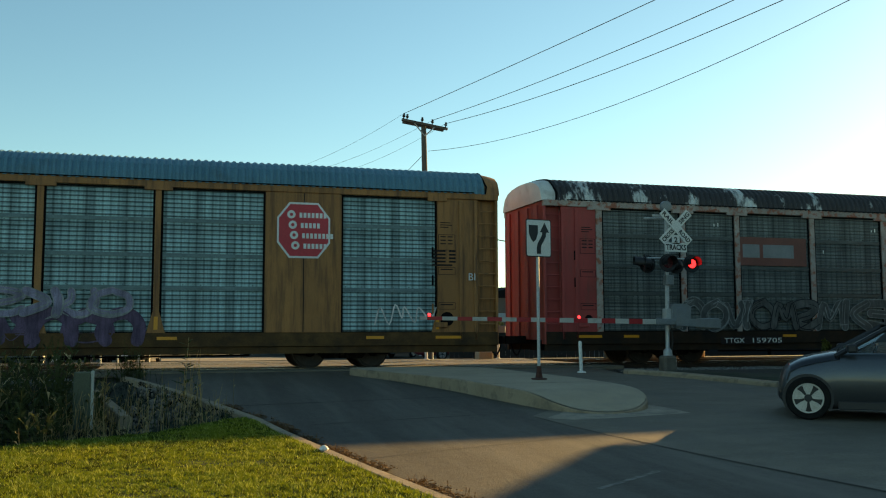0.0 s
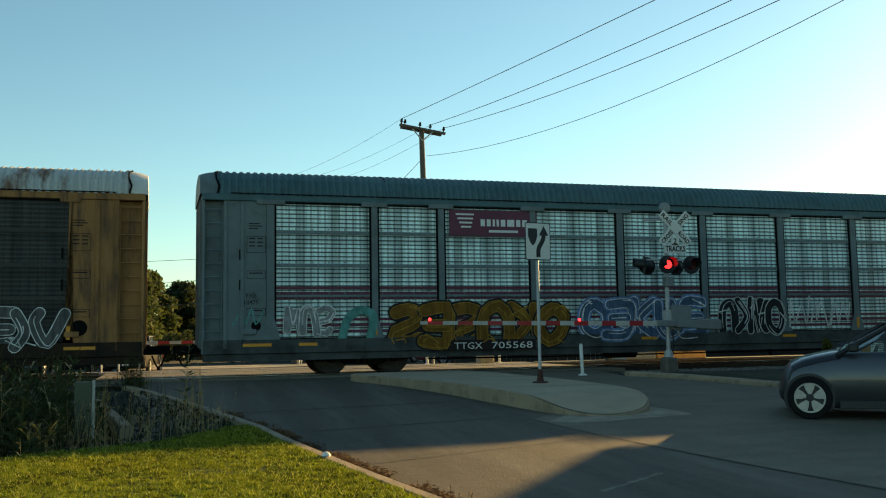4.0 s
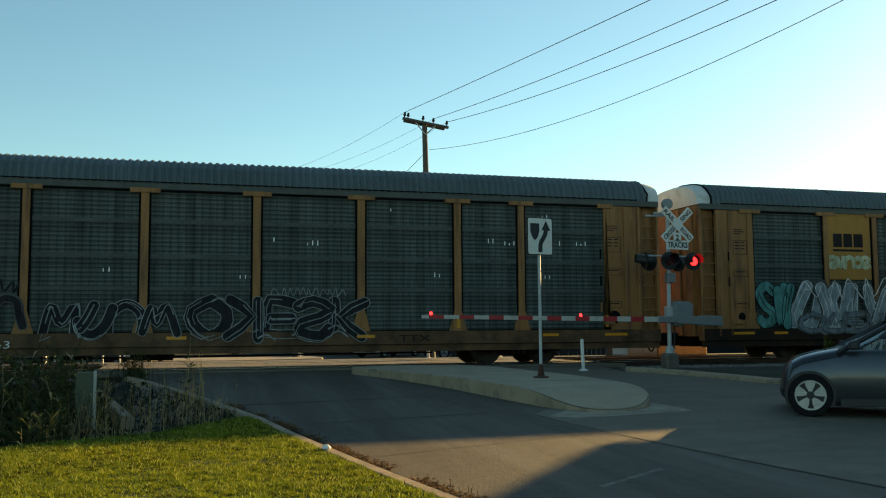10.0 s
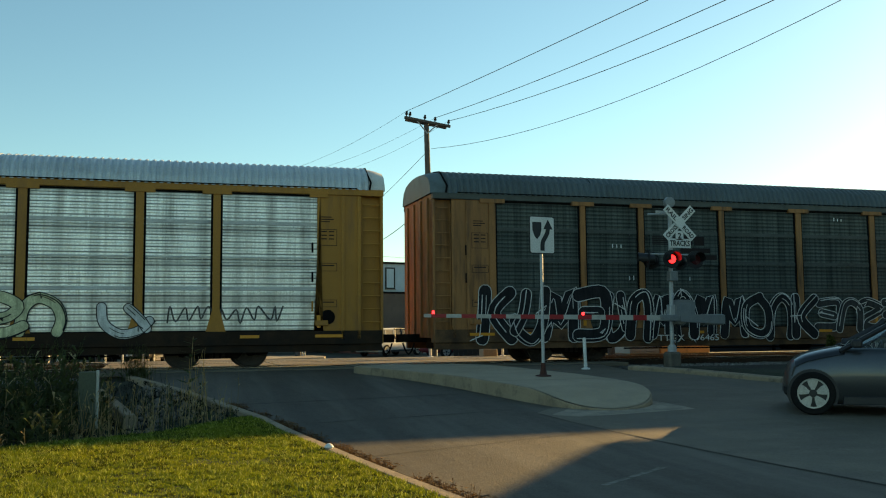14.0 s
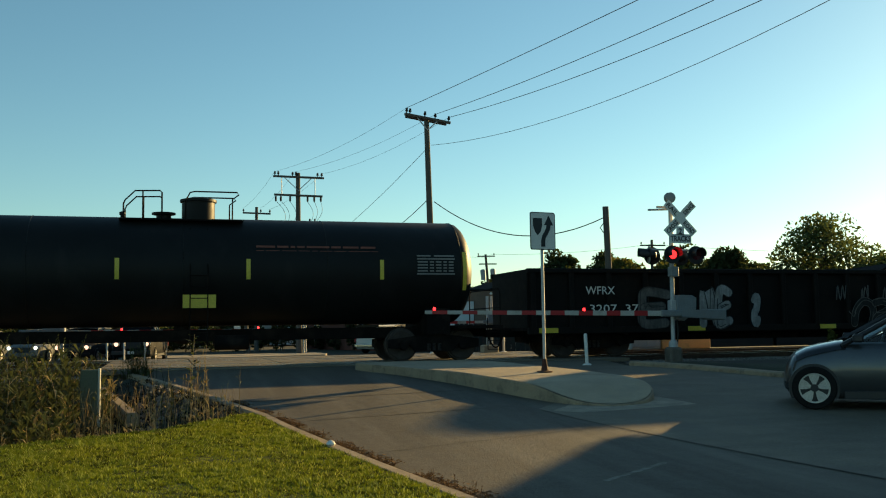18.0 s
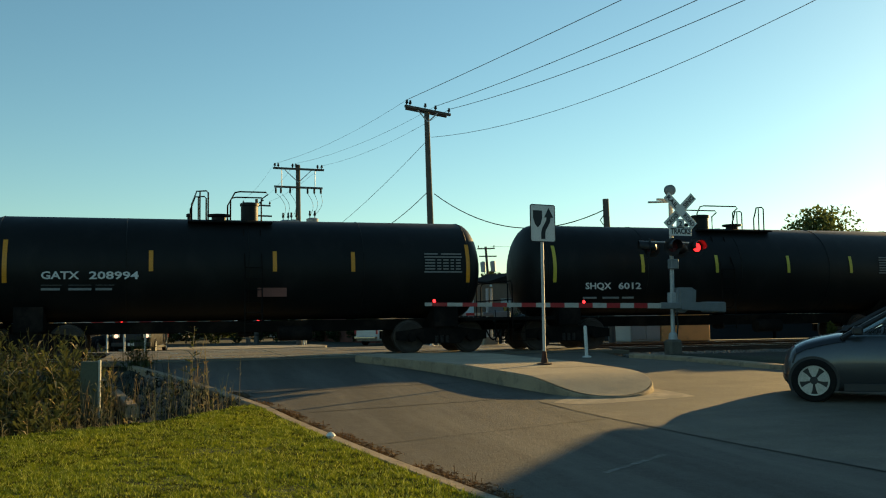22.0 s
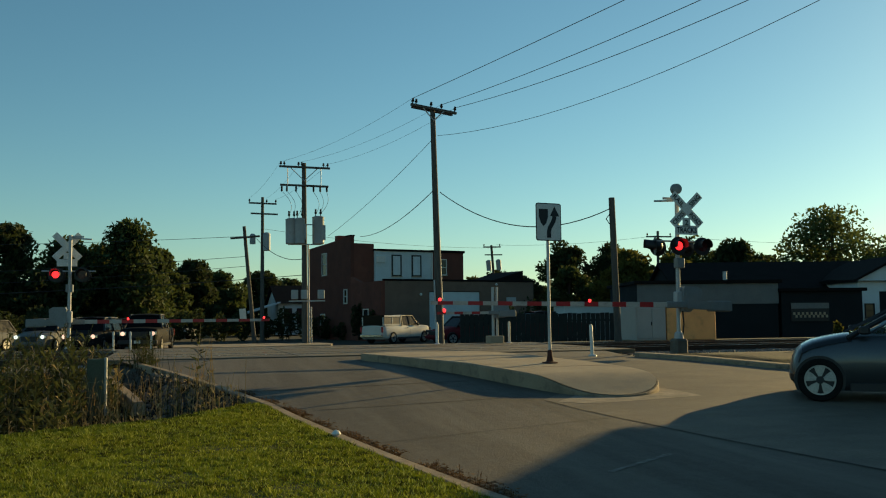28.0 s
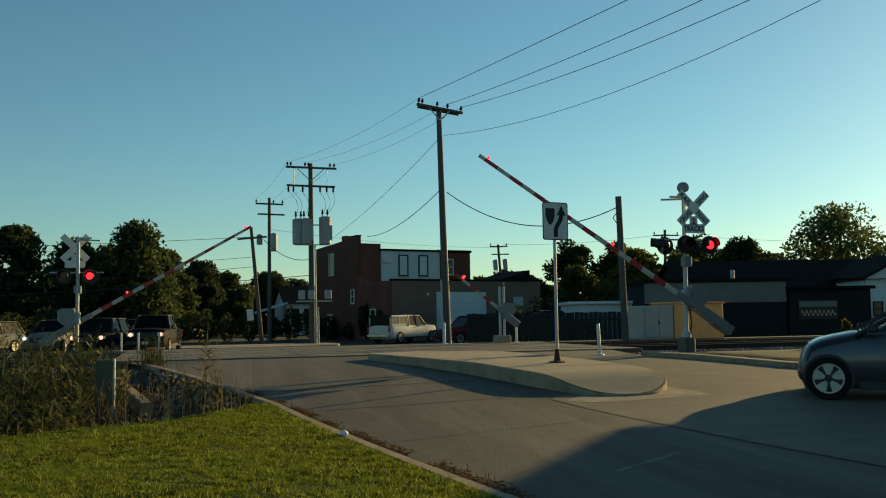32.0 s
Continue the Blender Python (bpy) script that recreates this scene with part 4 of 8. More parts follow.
    for x in (2.6, 8.2, 12.9, 17.9, 23.4):
        plate(car, "reflector", x, x + 0.5, 0.80, 0.88, -1.642, amber_reflector, d=0.006)
    for a, b in zip(edges[2::4], edges[3::4]):
        plate(car, "reflector", (a + b) / 2 - 0.05, (a + b) / 2 + 0.05, 1.06, 1.40, FACE, amber_reflector, d=0.006)
    return car


def number_board(car, x0, x1, words, z=0.58, h=0.27, board=ink_dark):
    b = plate(car, "number_board", x0, x1, z, z + h, -1.645, board, d=0.012)
    w = words.split()
    u = (x1 - x0 - 0.24) / (sum(len(q) for q in w) + 1.3 * (len(w) - 1))
    x = x0 + 0.12
    for q in w:
        lettering("car_mark" if q.isalpha() else "car_number", q, h * 0.9, ink_white, b, pose(x, -1.662, z + 0.045), width=u * len(q))
        x += u * (len(q) + 1.3)


def octagon_badge(car, xc, zc, r):
    """A red octagonal badge with a white rim and rows of plain white bars."""
    o = [(xc + r * 0.95 * c, zc + r * s) for c, s in [(-1, -.45), (-.55, -1), (.55, -1), (1, -.45), (1, .45), (.55, 1), (-.55, 1), (-1, .45)]]
    b = part("badge", Mesh().extrude(o, "y", FACE - 0.012, FACE), ink_white, car, "red octagonal badge with a white rim")
    o2 = [(xc + (p - xc) * 0.93, zc + (q - zc) * 0.93) for p, q in o]
    part("badge_field", Mesh().extrude(o2, "y", FACE - 0.018, FACE - 0.011), logo_red, b)
    m = Mesh()
    for k, ln in enumerate((0.95, 0.72, 1.1, 0.85)):
        z = zc + r * (0.56 - 0.37 * k)
        m.lathe([(0.0, r * 0.06), (0.0, r * 0.15), (0.007, r * 0.15), (0.007, r * 0.06)], (xc - r * 0.45 + r * 0.05 * k, FACE - 0.024, z), "y", 12, False)
        q = xc - r * 0.16 + r * 0.05 * k
        while q < xc - r * 0.16 + r * 0.05 * k + ln * r:
            m.box(q, q + r * 0.10, FACE - 0.024, FACE - 0.017, z - r * 0.11, z + r * 0.07)
            q += r * 0.145
    part("badge_print", m, ink_white, b)


def shield_badge(car, xc, z0, z1, w, y, stripes):
    """A blue and white shield."""
    f = lambda q: z0 + (z1 - z0) * q
    o = [(-.42, .88), (-.5, .70), (-.46, .45), (-.5, .28), (-.38, .08), (-.15, .04), (0, 0), (.15, .04), (.38, .08), (.5, .28), (.46, .45), (.5, .70), (.42, .88), (.3, .94), (.12, .92), (0, 1), (-.12, .92), (-.3, .94)]
    b = part("shield", Mesh().extrude([(xc + w * p, f(q)) for p, q in o], "y", y - 0.012, y), ink_white, car, "blue and white shield badge")
    o2 = [(-.37, .86), (-.44, .70), (-.42, .57), (.42, .57), (.44, .70), (.37, .86), (.3, .90), (.12, .88), (0, .95), (-.12, .88), (-.3, .90)]
    part("shield_top", Mesh().extrude([(xc + w * p, f(q)) for p, q in o2], "y", y - 0.02, y - 0.011), logo_blue, b)
    m = Mesh()
    m.box(xc - .26 * w, xc + .26 * w, y - 0.025, y - 0.019, f(.76), f(.83))
    m.box(xc - .33 * w, xc + .33 * w, y - 0.025, y - 0.019, f(.63), f(.70))
    part("shield_print", m, ink_white, b)
    s = Mesh()
    for k in range(7):
        p = -.40 + .8 * k / 6
        s.box(xc + (p - .028) * w, xc + (p + .028) * w, y - 0.018, y - 0.011, f(.14 if abs(p) < .35 else .27), f(.55))
    part("shield_stripes", s, logo_red if stripes else SPRAY["grey"], b)


# how far the train has rolled at each second, from its place at the ninth; it gains a little speed
ROLLED = [(0, -107.71), (1, -95.63), (2, -83.99), (3, -71.84), (4, -60.10), (7, -24.02), (8, -11.83), (9, 0.0), (10, 12.18), (11, 24.46), (12, 36.27), (13, 48.56),
          (16, 85.34), (17, 97.26), (18, 109.76), (19, 121.9), (20, 134.45), (21, 147.05), (22, 159.27), (23, 171.9), (32, 284.9)]
FLEET = []


# red-ended old car
c0 = autorack(0, grey_car, screen_grey, roof_peel, "old grey car carrier with red ends and a peeling white roof", post=old_post, foot=False, pitch=0.09, end_colour=red_car, cap=end_white)
FLEET.append((c0, 117.47))
plate(c0, "maker_panel", 6.69, 9.22, 3.05, 3.95, -1.60, logo_brown, "faded brown maker's panel")
bars(c0, 6.84, 3.72, [[(0, 0.62), (0.75, 1.15)]], ink_dim, -1.61, "maker_print", 0.42)
for k, (a, b) in enumerate(((4.57, 6.98), (7.08, 9.52), (9.62, 12.41), (12.61, 16), (18, 22))):
    graffiti(c0, a, b, 1.0, 2.0, -1.632, "smoke", "black" if k % 2 else "grey", 40 + k, 3, label="grey and black sprayed letters")
number_board(c0, 5.93, 8.18, "TTGX  159705", h=0.24)
# ochre car with octagon badges
c1 = autorack(0, ochre_car, screen_pale, roof_blue, "ochre car carrier with pale screens and red octagon badges", sill=sill_brown, layout=BOARDED, tall=0.2, zp=(0.97, 4.68), cap=ochre_car)
FLEET.append((c1, 88.80))
octagon_badge(c1, 5.57, 3.75, 0.76)
octagon_badge(c1, 21.66, 3.75, 0.76)
number_board(c1, 7.68, 10.28, "TTGX  696157")
graffiti(c1, 6.73, 8.97, 0.98, 1.92, -1.632, "black", "white", 3, 4, label="black letters with a white edge")
scribble(c1, 5.5, 6.38, 1.26, 1.66, -1.63, "white", 5)
scribble(c1, 5.09, 6.02, 0.74, 0.94, -1.65, "white", 6)
graffiti(c1, 10.8, 17.5, 0.70, 1.55, -1.632, "violet", "violet", 9, 8, label="violet and grey sprayed letters", halo="violet")
graffiti(c1, 12.2, 17.2, 1.38, 2.15, -1.655, "lilac", "grey", 12, 6, label="pale sprayed letters")
scribble(c1, 23.55, 25.35, 1.28, 1.72, -1.6, "white", 15)
bars(c1, 25.3, 3.3, [[(0, 0.4), (0.5, 0.2)]] * 4 + [[(0, 0.6)]], ink_dark, -1.61)
lettering("end_mark", "BI", 0.3, ink_white, c1, pose(26.35, -1.66, 2.45))
# grey car with purple stripes
c2 = autorack(0, grey_car, screen_white, roof_teal, "grey-green car carrier with pale screens and purple stripes", sill=sill_grey, cap=grey_car, chord=roof_teal, pitch=0.115)
FLEET.append((c2, 60.13))
b = plate(c2, "maker_panel", 6.9, 9.6, 3.85, 4.6, -1.60, logo_maroon, "maroon maker's panel with a white mark")
bars(b, 7.85, 4.34, [[(0, 0.13), (0.19, 0.12), (0.37, 0.07), (0.49, 0.07), (0.62, 0.14), (0.82, 0.22), (1.1, 0.13), (1.29, 0.15)]], ink_white, -1.612, "maker_print", 0.2)
bars(b, 8.1, 4.03, [[(0, 0.9)]], ink_white, -1.612, "maker_print", 0.07)
m = Mesh()
for k in range(4):
    m.box(7.1 + 0.05 * k, 7.65 - 0.03 * k, -1.618, -1.61, 4.45 - 0.12 * k, 4.50 - 0.12 * k)
part("maker_mark", m, ink_white, b)
for z in (2.36, 2.22, 2.08, 1.50, 1.34, 1.18):
    for x0, x1 in STD:
        plate(c2, "stripe", x0, x1, z - 0.036, z + 0.036, -1.568, logo_maroon, d=0.006)
number_board(c2, 6.85, 9.45, "TTGX 705568", h=0.3)
graffiti(c2, 2.23, 3.5, 1.06, 1.9, -1.632, "grey", "white", 21, 3, label="white-edged sprayed letters")
graffiti(c2, 3.88, 4.62, 0.88, 1.86, -1.632, "teal", "teal", 22, 1, label="teal sprayed figure")
graffiti(c2, 5.2, 10.4, 0.66, 1.95, -1.632, "orange", "gold", 23, 6, halo="black", jag=0.4, label="orange and gold wild sprayed letters")
graffiti(c2, 10.95, 15.05, 0.82, 2.05, -1.632, "denim", "white", 24, 5, halo="blue", label="blue bubble letters with a white edge")
graffiti(c2, 15.65, 17.92, 0.9, 2.05, -1.632, "black", "white", 25, 4, label="black letters with a white edge")
for k in range(3):
    scribble(c2, 18.15 + 0.82 * k, 18.95 + 0.82 * k, 1.2, 1.95, -1.632 - 0.004 * k, "white", 26 + k, "thin white sprayed scrawl", 0.026)
def round_figure(car, x, z, y):
    """A sprayed round yellow blob on a squat body, with a teal burst behind."""
    oval = lambda cx, cz, a, b, d, n=22: [(cx + a * math.cos(6.2832 * k / n), y - d, cz + b * math.sin(6.2832 * k / n)) for k in range(n)]
    o = Mesh()
    o.slot = 2
    burst = [(x + (0.72 if k % 2 else 0.46) * math.cos(6.2832 * k / 18), y - 0.002, z - 0.42 + (0.34 if k % 2 else 0.24) * math.sin(6.2832 * k / 18)) for k in range(18)]
    o.add(burst, [tuple(range(18))])
    for cx, cz, a, b, d in ((x, z - 0.5, 0.38, 0.50, 0.005), (x, z, 0.37, 0.33, 0.011)):
        o.slot = 1
        o.add(oval(cx, cz, a + 0.03, b + 0.03, d), [tuple(range(22))])
        o.slot = 0
        o.add(oval(cx, cz, a, b, d + 0.003), [tuple(range(22))])
    o.slot = 1
    ribbon(o, smooth_line([(x - 0.2, z - 0.02), (x - 0.02, z - 0.16), (x + 0.22, z - 0.06), (x + 0.27, z + 0.03)], 4), 0.016, y - 0.016)
    ribbon(o, smooth_line([(x - 0.18, z - 0.3), (x + 0.05, z - 0.36), (x + 0.25, z - 0.28)], 4), 0.02, y - 0.016)
    part("sprayed_figure", o, [SPRAY["gold"], SPRAY["black"], SPRAY["teal"]], car, "yellow sprayed round figure", smooth=0)


round_figure(c2, 23.9, 1.75, -1.632)
scribble(c2, 0.86, 1.70, 1.40, 1.75, -1.61, "teal", 29)
lettering("end_mark", "FXE", 0.16, ink_dark, c2, pose(1.2, -1.61, 2.1))
lettering("end_mark", "210475", 0.16, ink_dark, c2, pose(1.05, -1.61, 1.92))
# dark brown car with shield and rusty roof
c3 = autorack(0, tan_car, screen_brown, roof_rust, "grimy tan and near-black car carrier with a rusty white roof", tall=0.05)
FLEET.append((c3, 31.46))
plate(c3, "badge_board", 4.75, 6.75, 2.75, 4.55, -1.60, tan_car, "yellow board behind the shield")
shield_badge(c3, 5.75, 2.98, 4.42, 1.35, -1.612, False)
number_board(c3, 5.9, 8.3, "SP   516830")
graffiti(c3, 4.4, 9.35, 0.68, 2.0, -1.632, "teal", "black", 31, 7, jag=0.35, label="teal block sprayed letters", halo="grey")
graffiti(c3, 11.05, 15.4, 0.66, 1.86, -1.632, "smoke", "white", 32, 6, label="grey bubble letters with a white edge")
graffiti(c3, 15.8, 20.6, 0.75, 1.9, -1.632, "grey", "white", 33, 6, label="grey bubble letters")
graffiti(c3, 21.0, 25.4, 0.80, 1.9, -1.632, "smoke", "white", 34, 4, label="dark bubble letters with a white edge")
scribble(c3, 1.3, 2.0, 1.2, 1.6, -1.61, "black", 35)
# thin white bars across the near-black screens
for x, z, w in ((2.3, 4.35, 0.5), (2.5, 3.15, 0.7), (3.5, 2.7, 0.6), (10.6, 3.0, 0.9), (12.8, 4.3, 0.3), (15.6, 3.3, 0.5), (18.7, 4.2, 0.4)):
    plate(c3, "white_bar", x, x + w, z, z + 0.05, -1.566, ink_white, d=0.004)
# dark car with a square board
c4 = autorack(0, ochre_car, screen_dark, roof_grey, "ochre and dark grey car carrier with sprayed letters", cap=end_white, chord=LAP["screen_dark"])
FLEET.append((c4, 2.79))
b = plate(c4, "badge_board", 4.72, 6.46, 2.55, 4.72, -1.60, yellow_car, "yellow board with dark lettering blocks")
bars(b, 5.0, 4.05, [[(0, 0.34), (0.40, 0.34), (0.80, 0.36)]], ink_dark, -1.612, "maker_print", 0.44)
bars(b, 4.98, 3.54, [[(0, 1.18)]], ink_dark, -1.612, "maker_rule", 0.07)
graffiti(b, 4.8, 6.4, 2.9, 3.32, -1.616, "cream", "cream", 44, 5, label="cream block letters")
graffiti(c4, 2.05, 3.25, 0.95, 2.5, -1.632, "teal", "black", 45, 2, jag=0.3, label="teal sprayed haze and stars")
graffiti(c4, 3.3, 10.0, 0.78, 2.5, -1.632, "mist", "white", 46, 6, jag=0.3, halo="smoke", label="large white and blue sprayed letters")
graffiti(c4, 3.6, 9.6, 0.80, 1.5, -1.665, "steel", "smoke", 95, 7, jag=0.3, label="blue-grey sprayed shadow shapes")
scribble(c4, 3.5, 10.4, 1.9, 2.55, -1.69, "white", 96, st=0.018)
graffiti(c4, 12.25, 19.0, 0.66, 2.1, -1.632, "dark_green", "sage", 48, 7, jag=0.3, label="green sprayed letters with pale grey edges")
graffiti(c4, 14.0, 15.1, 0.75, 2.0, -1.665, "green", "sage", 47, 1, label="green sprayed round figure")
graffiti(c4, 20.45, 24.7, 0.72, 2.3, -1.632, "aqua", "sage", 49, 6, jag=0.3, halo="black", label="pale teal bubble letters with grey edges")
scribble(c4, 10.6, 11.6, 1.55, 1.85, -1.6, "black", 97, st=0.02)
for x, z in ((19.7, 1.95), (19.6, 1.3), (20.0, 0.95), (24.95, 1.25), (25.2, 1.6)):
    star = [(x + r * math.sin(k * 0.6283), z + r * math.cos(k * 0.6283)) for k, r in zip(range(11), (0.13, 0.05) * 6)]
    o = Mesh()
    ribbon(o, star, 0.012, -1.60)
    part("sprayed_star", o, SPRAY["sage"], c4, "thin sprayed star", smooth=0)
number_board(c4, 6.72, 8.98, "TTGX 980667")
lettering("end_mark", "TTX", 0.28, ink_white, c4, pose(19.13, -1.655, 0.66), width=0.6)
# dark car with a square board, second
c5 = autorack(0, ochre_car, screen_dark, roof_grey, "ochre and dark grey car carrier with a yellow board", sill=sill_tan, cap=(grey_car, end_white), chord=LAP["screen_dark"])
FLEET.append((c5, -25.90))
b = plate(c5, "badge_board", 4.80, 6.56, 2.75, 4.66, -1.60, yellow_car, "yellow board with dark lettering blocks")
bars(b, 4.96, 4.16, [[(0, 0.43), (0.51, 0.43), (1.02, 0.44)]], ink_dark, -1.612, "maker_print", 0.55)
graffiti(c5, 6.9, 7.6, 0.8, 1.95, -1.632, "black", "white", 51, 1, label="black letter with a white edge")
graffiti(c5, 7.65, 9.45, 1.1, 1.95, -1.632, "black", "smoke", 52, 3, label="dark sprayed letters")
scribble(c5, 7.0, 9.4, 2.05, 2.3, -1.60, "black", 53, st=0.025)
graffiti(c5, 9.95, 13.1, 0.83, 1.8, -1.632, "black", "grey", 54, 4, jag=0.3, label="black sprayed letters with pale edges")
graffiti(c5, 13.5, 18.1, 0.72, 1.95, -1.632, "black", "grey", 55, 5, jag=0.4, label="black wild sprayed letters with pale edges")
scribble(c5, 15.6, 17.6, 1.95, 2.15, -1.60, "grey", 57, st=0.012)
graffiti(c5, 2.05, 6.6, 0.92, 1.8, -1.632, "soot", "black", 56, 6, label="dark faded sprayed letters")
lettering("end_mark", "TTGX", 0.24, ink_white, c5, pose(6.33, -1.655, 0.62), width=0.78)
lettering("car_number", "987863", 0.27, ink_white, c5, pose(8.04, -1.655, 0.62), width=1.15)
lettering("end_mark", "TTX", 0.28, ink_dark, c5, pose(19.08, -1.65, 0.68), width=0.9)
# dark car with outlined letters
c6 = autorack(0, ochre_car, screen_dark, roof_grey, "ochre and dark grey car carrier with white outlined letters", sill=sill_tan, cap=(grey_car, end_white), chord=LAP["screen_dark"])
FLEET.append((c6, -54.57))
b = plate(c6, "maker_patch", 6.95, 9.3, 2.9, 3.85, -1.598, screen_dark, "faded dark maker's panel")
bars(b, 7.02, 3.76, [[(0, 0.95)]] * 5, ink_dark, -1.61, "maker_rule", 0.03, 0.025)
bars(b, 8.05, 3.78, [[(0, 0.36), (0.42, 0.36)]], ink_dark, -1.61, "maker_print", 0.28)
bars(b, 7.98, 3.42, [[(0, 1.05)], [(0, 1.28)]], ink_dark, -1.61, "maker_print", 0.15, 0.06)
graffiti(c6, 1.45, 5.45, 0.56, 2.22, -1.64, "black", "white", 61, 4, label="black bubble letters with a white edge")
graffiti(c6, 5.4, 9.1, 0.58, 2.1, -1.64, "black", "white", 62, 5, label="black bubble letters with a white edge")
graffiti(c6, 9.4, 12.8, 0.58, 2.0, -1.64, "black", "white", 63, 4, label="black bubble letters with a white edge")
graffiti(c6, 12.9, 16.2, 0.8, 1.9, -1.64, "dim", "white", 64, 4, label="outlined bubble letters")
graffiti(c6, 16.4, 18.1, 0.6, 1.9, -1.64, "black", "white", 65, 2, label="outlined bubble letters")
graffiti(c6, 18.3, 23.7, 0.9, 1.85, -1.64, "grey", "dim", 66, 6, jag=0.3, label="pale sprayed splashes")
lettering("car_number", "TTGX  996465", 0.27, ink_white, c6, pose(7.1, -1.655, 0.58), width=2.1)
# yellow car with bright steel screens
c7 = autorack(0, yellow_car, screen_steel, roof_pale, "yellow car carrier with bright corrugated steel screens", pitch=0.16, depth=0.03, cap=(end_white, end_white))
FLEET.append((c7, -83.24))
b = plate(c7, "badge_board", 4.72, 6.62, 2.85, 4.70, -1.60, yellow_car, "yellow board behind the shield")
shield_badge(c7, 5.61, 3.60, 4.53, 0.80, -1.612, True)
bars(b, 4.82, 3.48, [[(0, 0.78), (0.87, 0.75)]], logo_blue, -1.612, "motto_print", 0.17)
number_board(c7, 5.6, 8.4, "TTGX  982556")
graffiti(c7, 1.92, 5.7, 0.62, 1.85, -1.64, "sky", "black", 71, 5, jag=0.15, label="blue bubble letters with a black edge")
graffiti(c7, 7.04, 7.75, 1.2, 1.65, -1.64, "cream", "black", 72, 1, label="sprayed cap figure")
graffiti(c7, 7.8, 11.85, 0.65, 2.1, -1.64, "cream", "black", 73, 4, jag=0.35, label="cream sprayed figures with black edges")
graffiti(c7, 12.55, 16.2, 0.66, 1.92, -1.64, "pale_blue", "black", 74, 5, jag=0.2, label="pale blue bubble letters")
graffiti(c7, 16.3, 19.0, 0.85, 2.0, -1.64, "cream", "black", 75, 3, label="cream sprayed letters")
graffiti(c7, 20.0, 21.1, 0.85, 1.75, -1.64, "white", "black", 76, 1, label="white sprayed skull shape")
scribble(c7, 21.5, 24.6, 1.25, 1.6, -1.60, "smoke", 77)

# white plates paint the sky that shows through slits in the dark screens
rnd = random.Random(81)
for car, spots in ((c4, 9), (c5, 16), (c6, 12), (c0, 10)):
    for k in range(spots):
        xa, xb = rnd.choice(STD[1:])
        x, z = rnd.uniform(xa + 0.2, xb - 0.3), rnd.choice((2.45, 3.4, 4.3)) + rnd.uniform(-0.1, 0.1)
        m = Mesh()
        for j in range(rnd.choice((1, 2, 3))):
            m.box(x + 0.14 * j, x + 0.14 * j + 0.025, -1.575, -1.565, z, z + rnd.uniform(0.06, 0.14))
        part("painted_sky_slit", m, slit_light, car)


def gondola(left, length):
    """A low-sided black open wagon."""
    car = thing("gondola_car", "black rusty gondola wagon with sprayed side panels", "freight car", pose(left, LINE_Y, RAIL_Z), "freight cars of the train")
    z0, z1, L = 0.9, 2.63, length
    for y0, y1 in ((-1.48, -1.43), (1.43, 1.48)):
        part("side_sheet", Mesh().box(0, L, y0, y1, z0, z1 - 0.1), gon_black, car)
        ya, yb = (y0 - 0.14, y0) if y0 < 0 else (y1, y1 + 0.14)
        for k in range(14):
            x = 0.15 + k * (L - 0.3) / 13
            part("side_post", Mesh().box(x - 0.08, x + 0.08, ya, yb, z0 - 0.08, z1 - 0.12, 0.02), gon_black, car)
        part("top_chord", Mesh().box(-0.02, L + 0.02, min(ya, y0), max(yb, y1), z1 - 0.14, z1, 0.02), gon_black, car)
        part("bottom_chord", Mesh().box(0, L, min(ya, y0), max(yb, y1), z0 - 0.2, z0, 0.02), gon_black, car)
    for x in (0, L - 0.06):
        part("end_sheet", Mesh().box(x, x + 0.06, -1.43, 1.43, z0, z1 - 0.02), gon_black, car)
        part("coupler", Mesh().box(x - 0.55, x + 0.55, -0.13, 0.13, 0.62, 0.86, 0.02), under, car)
    part("floor", Mesh().box(0, L, -1.43, 1.43, z0 - 0.1, z0), under, car)
    part("centre_sill", Mesh().box(0.3, L - 0.3, -0.35, 0.35, 0.45, 0.8), under, car)
    for x in (2.3, L - 2.3):
        add_truck(car, x)
    lettering("car_mark", "WFRX", 0.34, ink_white, car, pose(1.81, -1.635, 1.86), width=0.95)
    lettering("car_number", "3207  37", 0.34, ink_white, car, pose(1.9, -1.635, 1.32), width=1.6)
    for x0, x1, z0, z1, f, e, n, seed in ((3.6, 4.5, 0.85, 2.05, "smoke", "dim", 1, 81), (5.66, 6.75, 0.8, 2.1, "grey", "dim", 2, 82), (7.52, 7.75, 0.85, 1.9, "grey", "grey", 1, 83), (11.4, 14.2, 0.75, 1.7, "soot", "smoke", 4, 84)):
        graffiti(car, x0, x1, z0, z1, -1.63, f, e, seed, n, jag=0.3, label="pale sprayed letters")
    for k, x in enumerate((10.7, 11.6, 12.5)):
        scribble(car, x, x + 0.35, 1.65, 2.05, -1.63, "smoke", 85 + k)
    for x in (0.3, 5.2, 10, 15):
        plate(car, "reflector", x, x + 0.6, 0.74, 0.88, -1.625, yellow_strip)
    return car


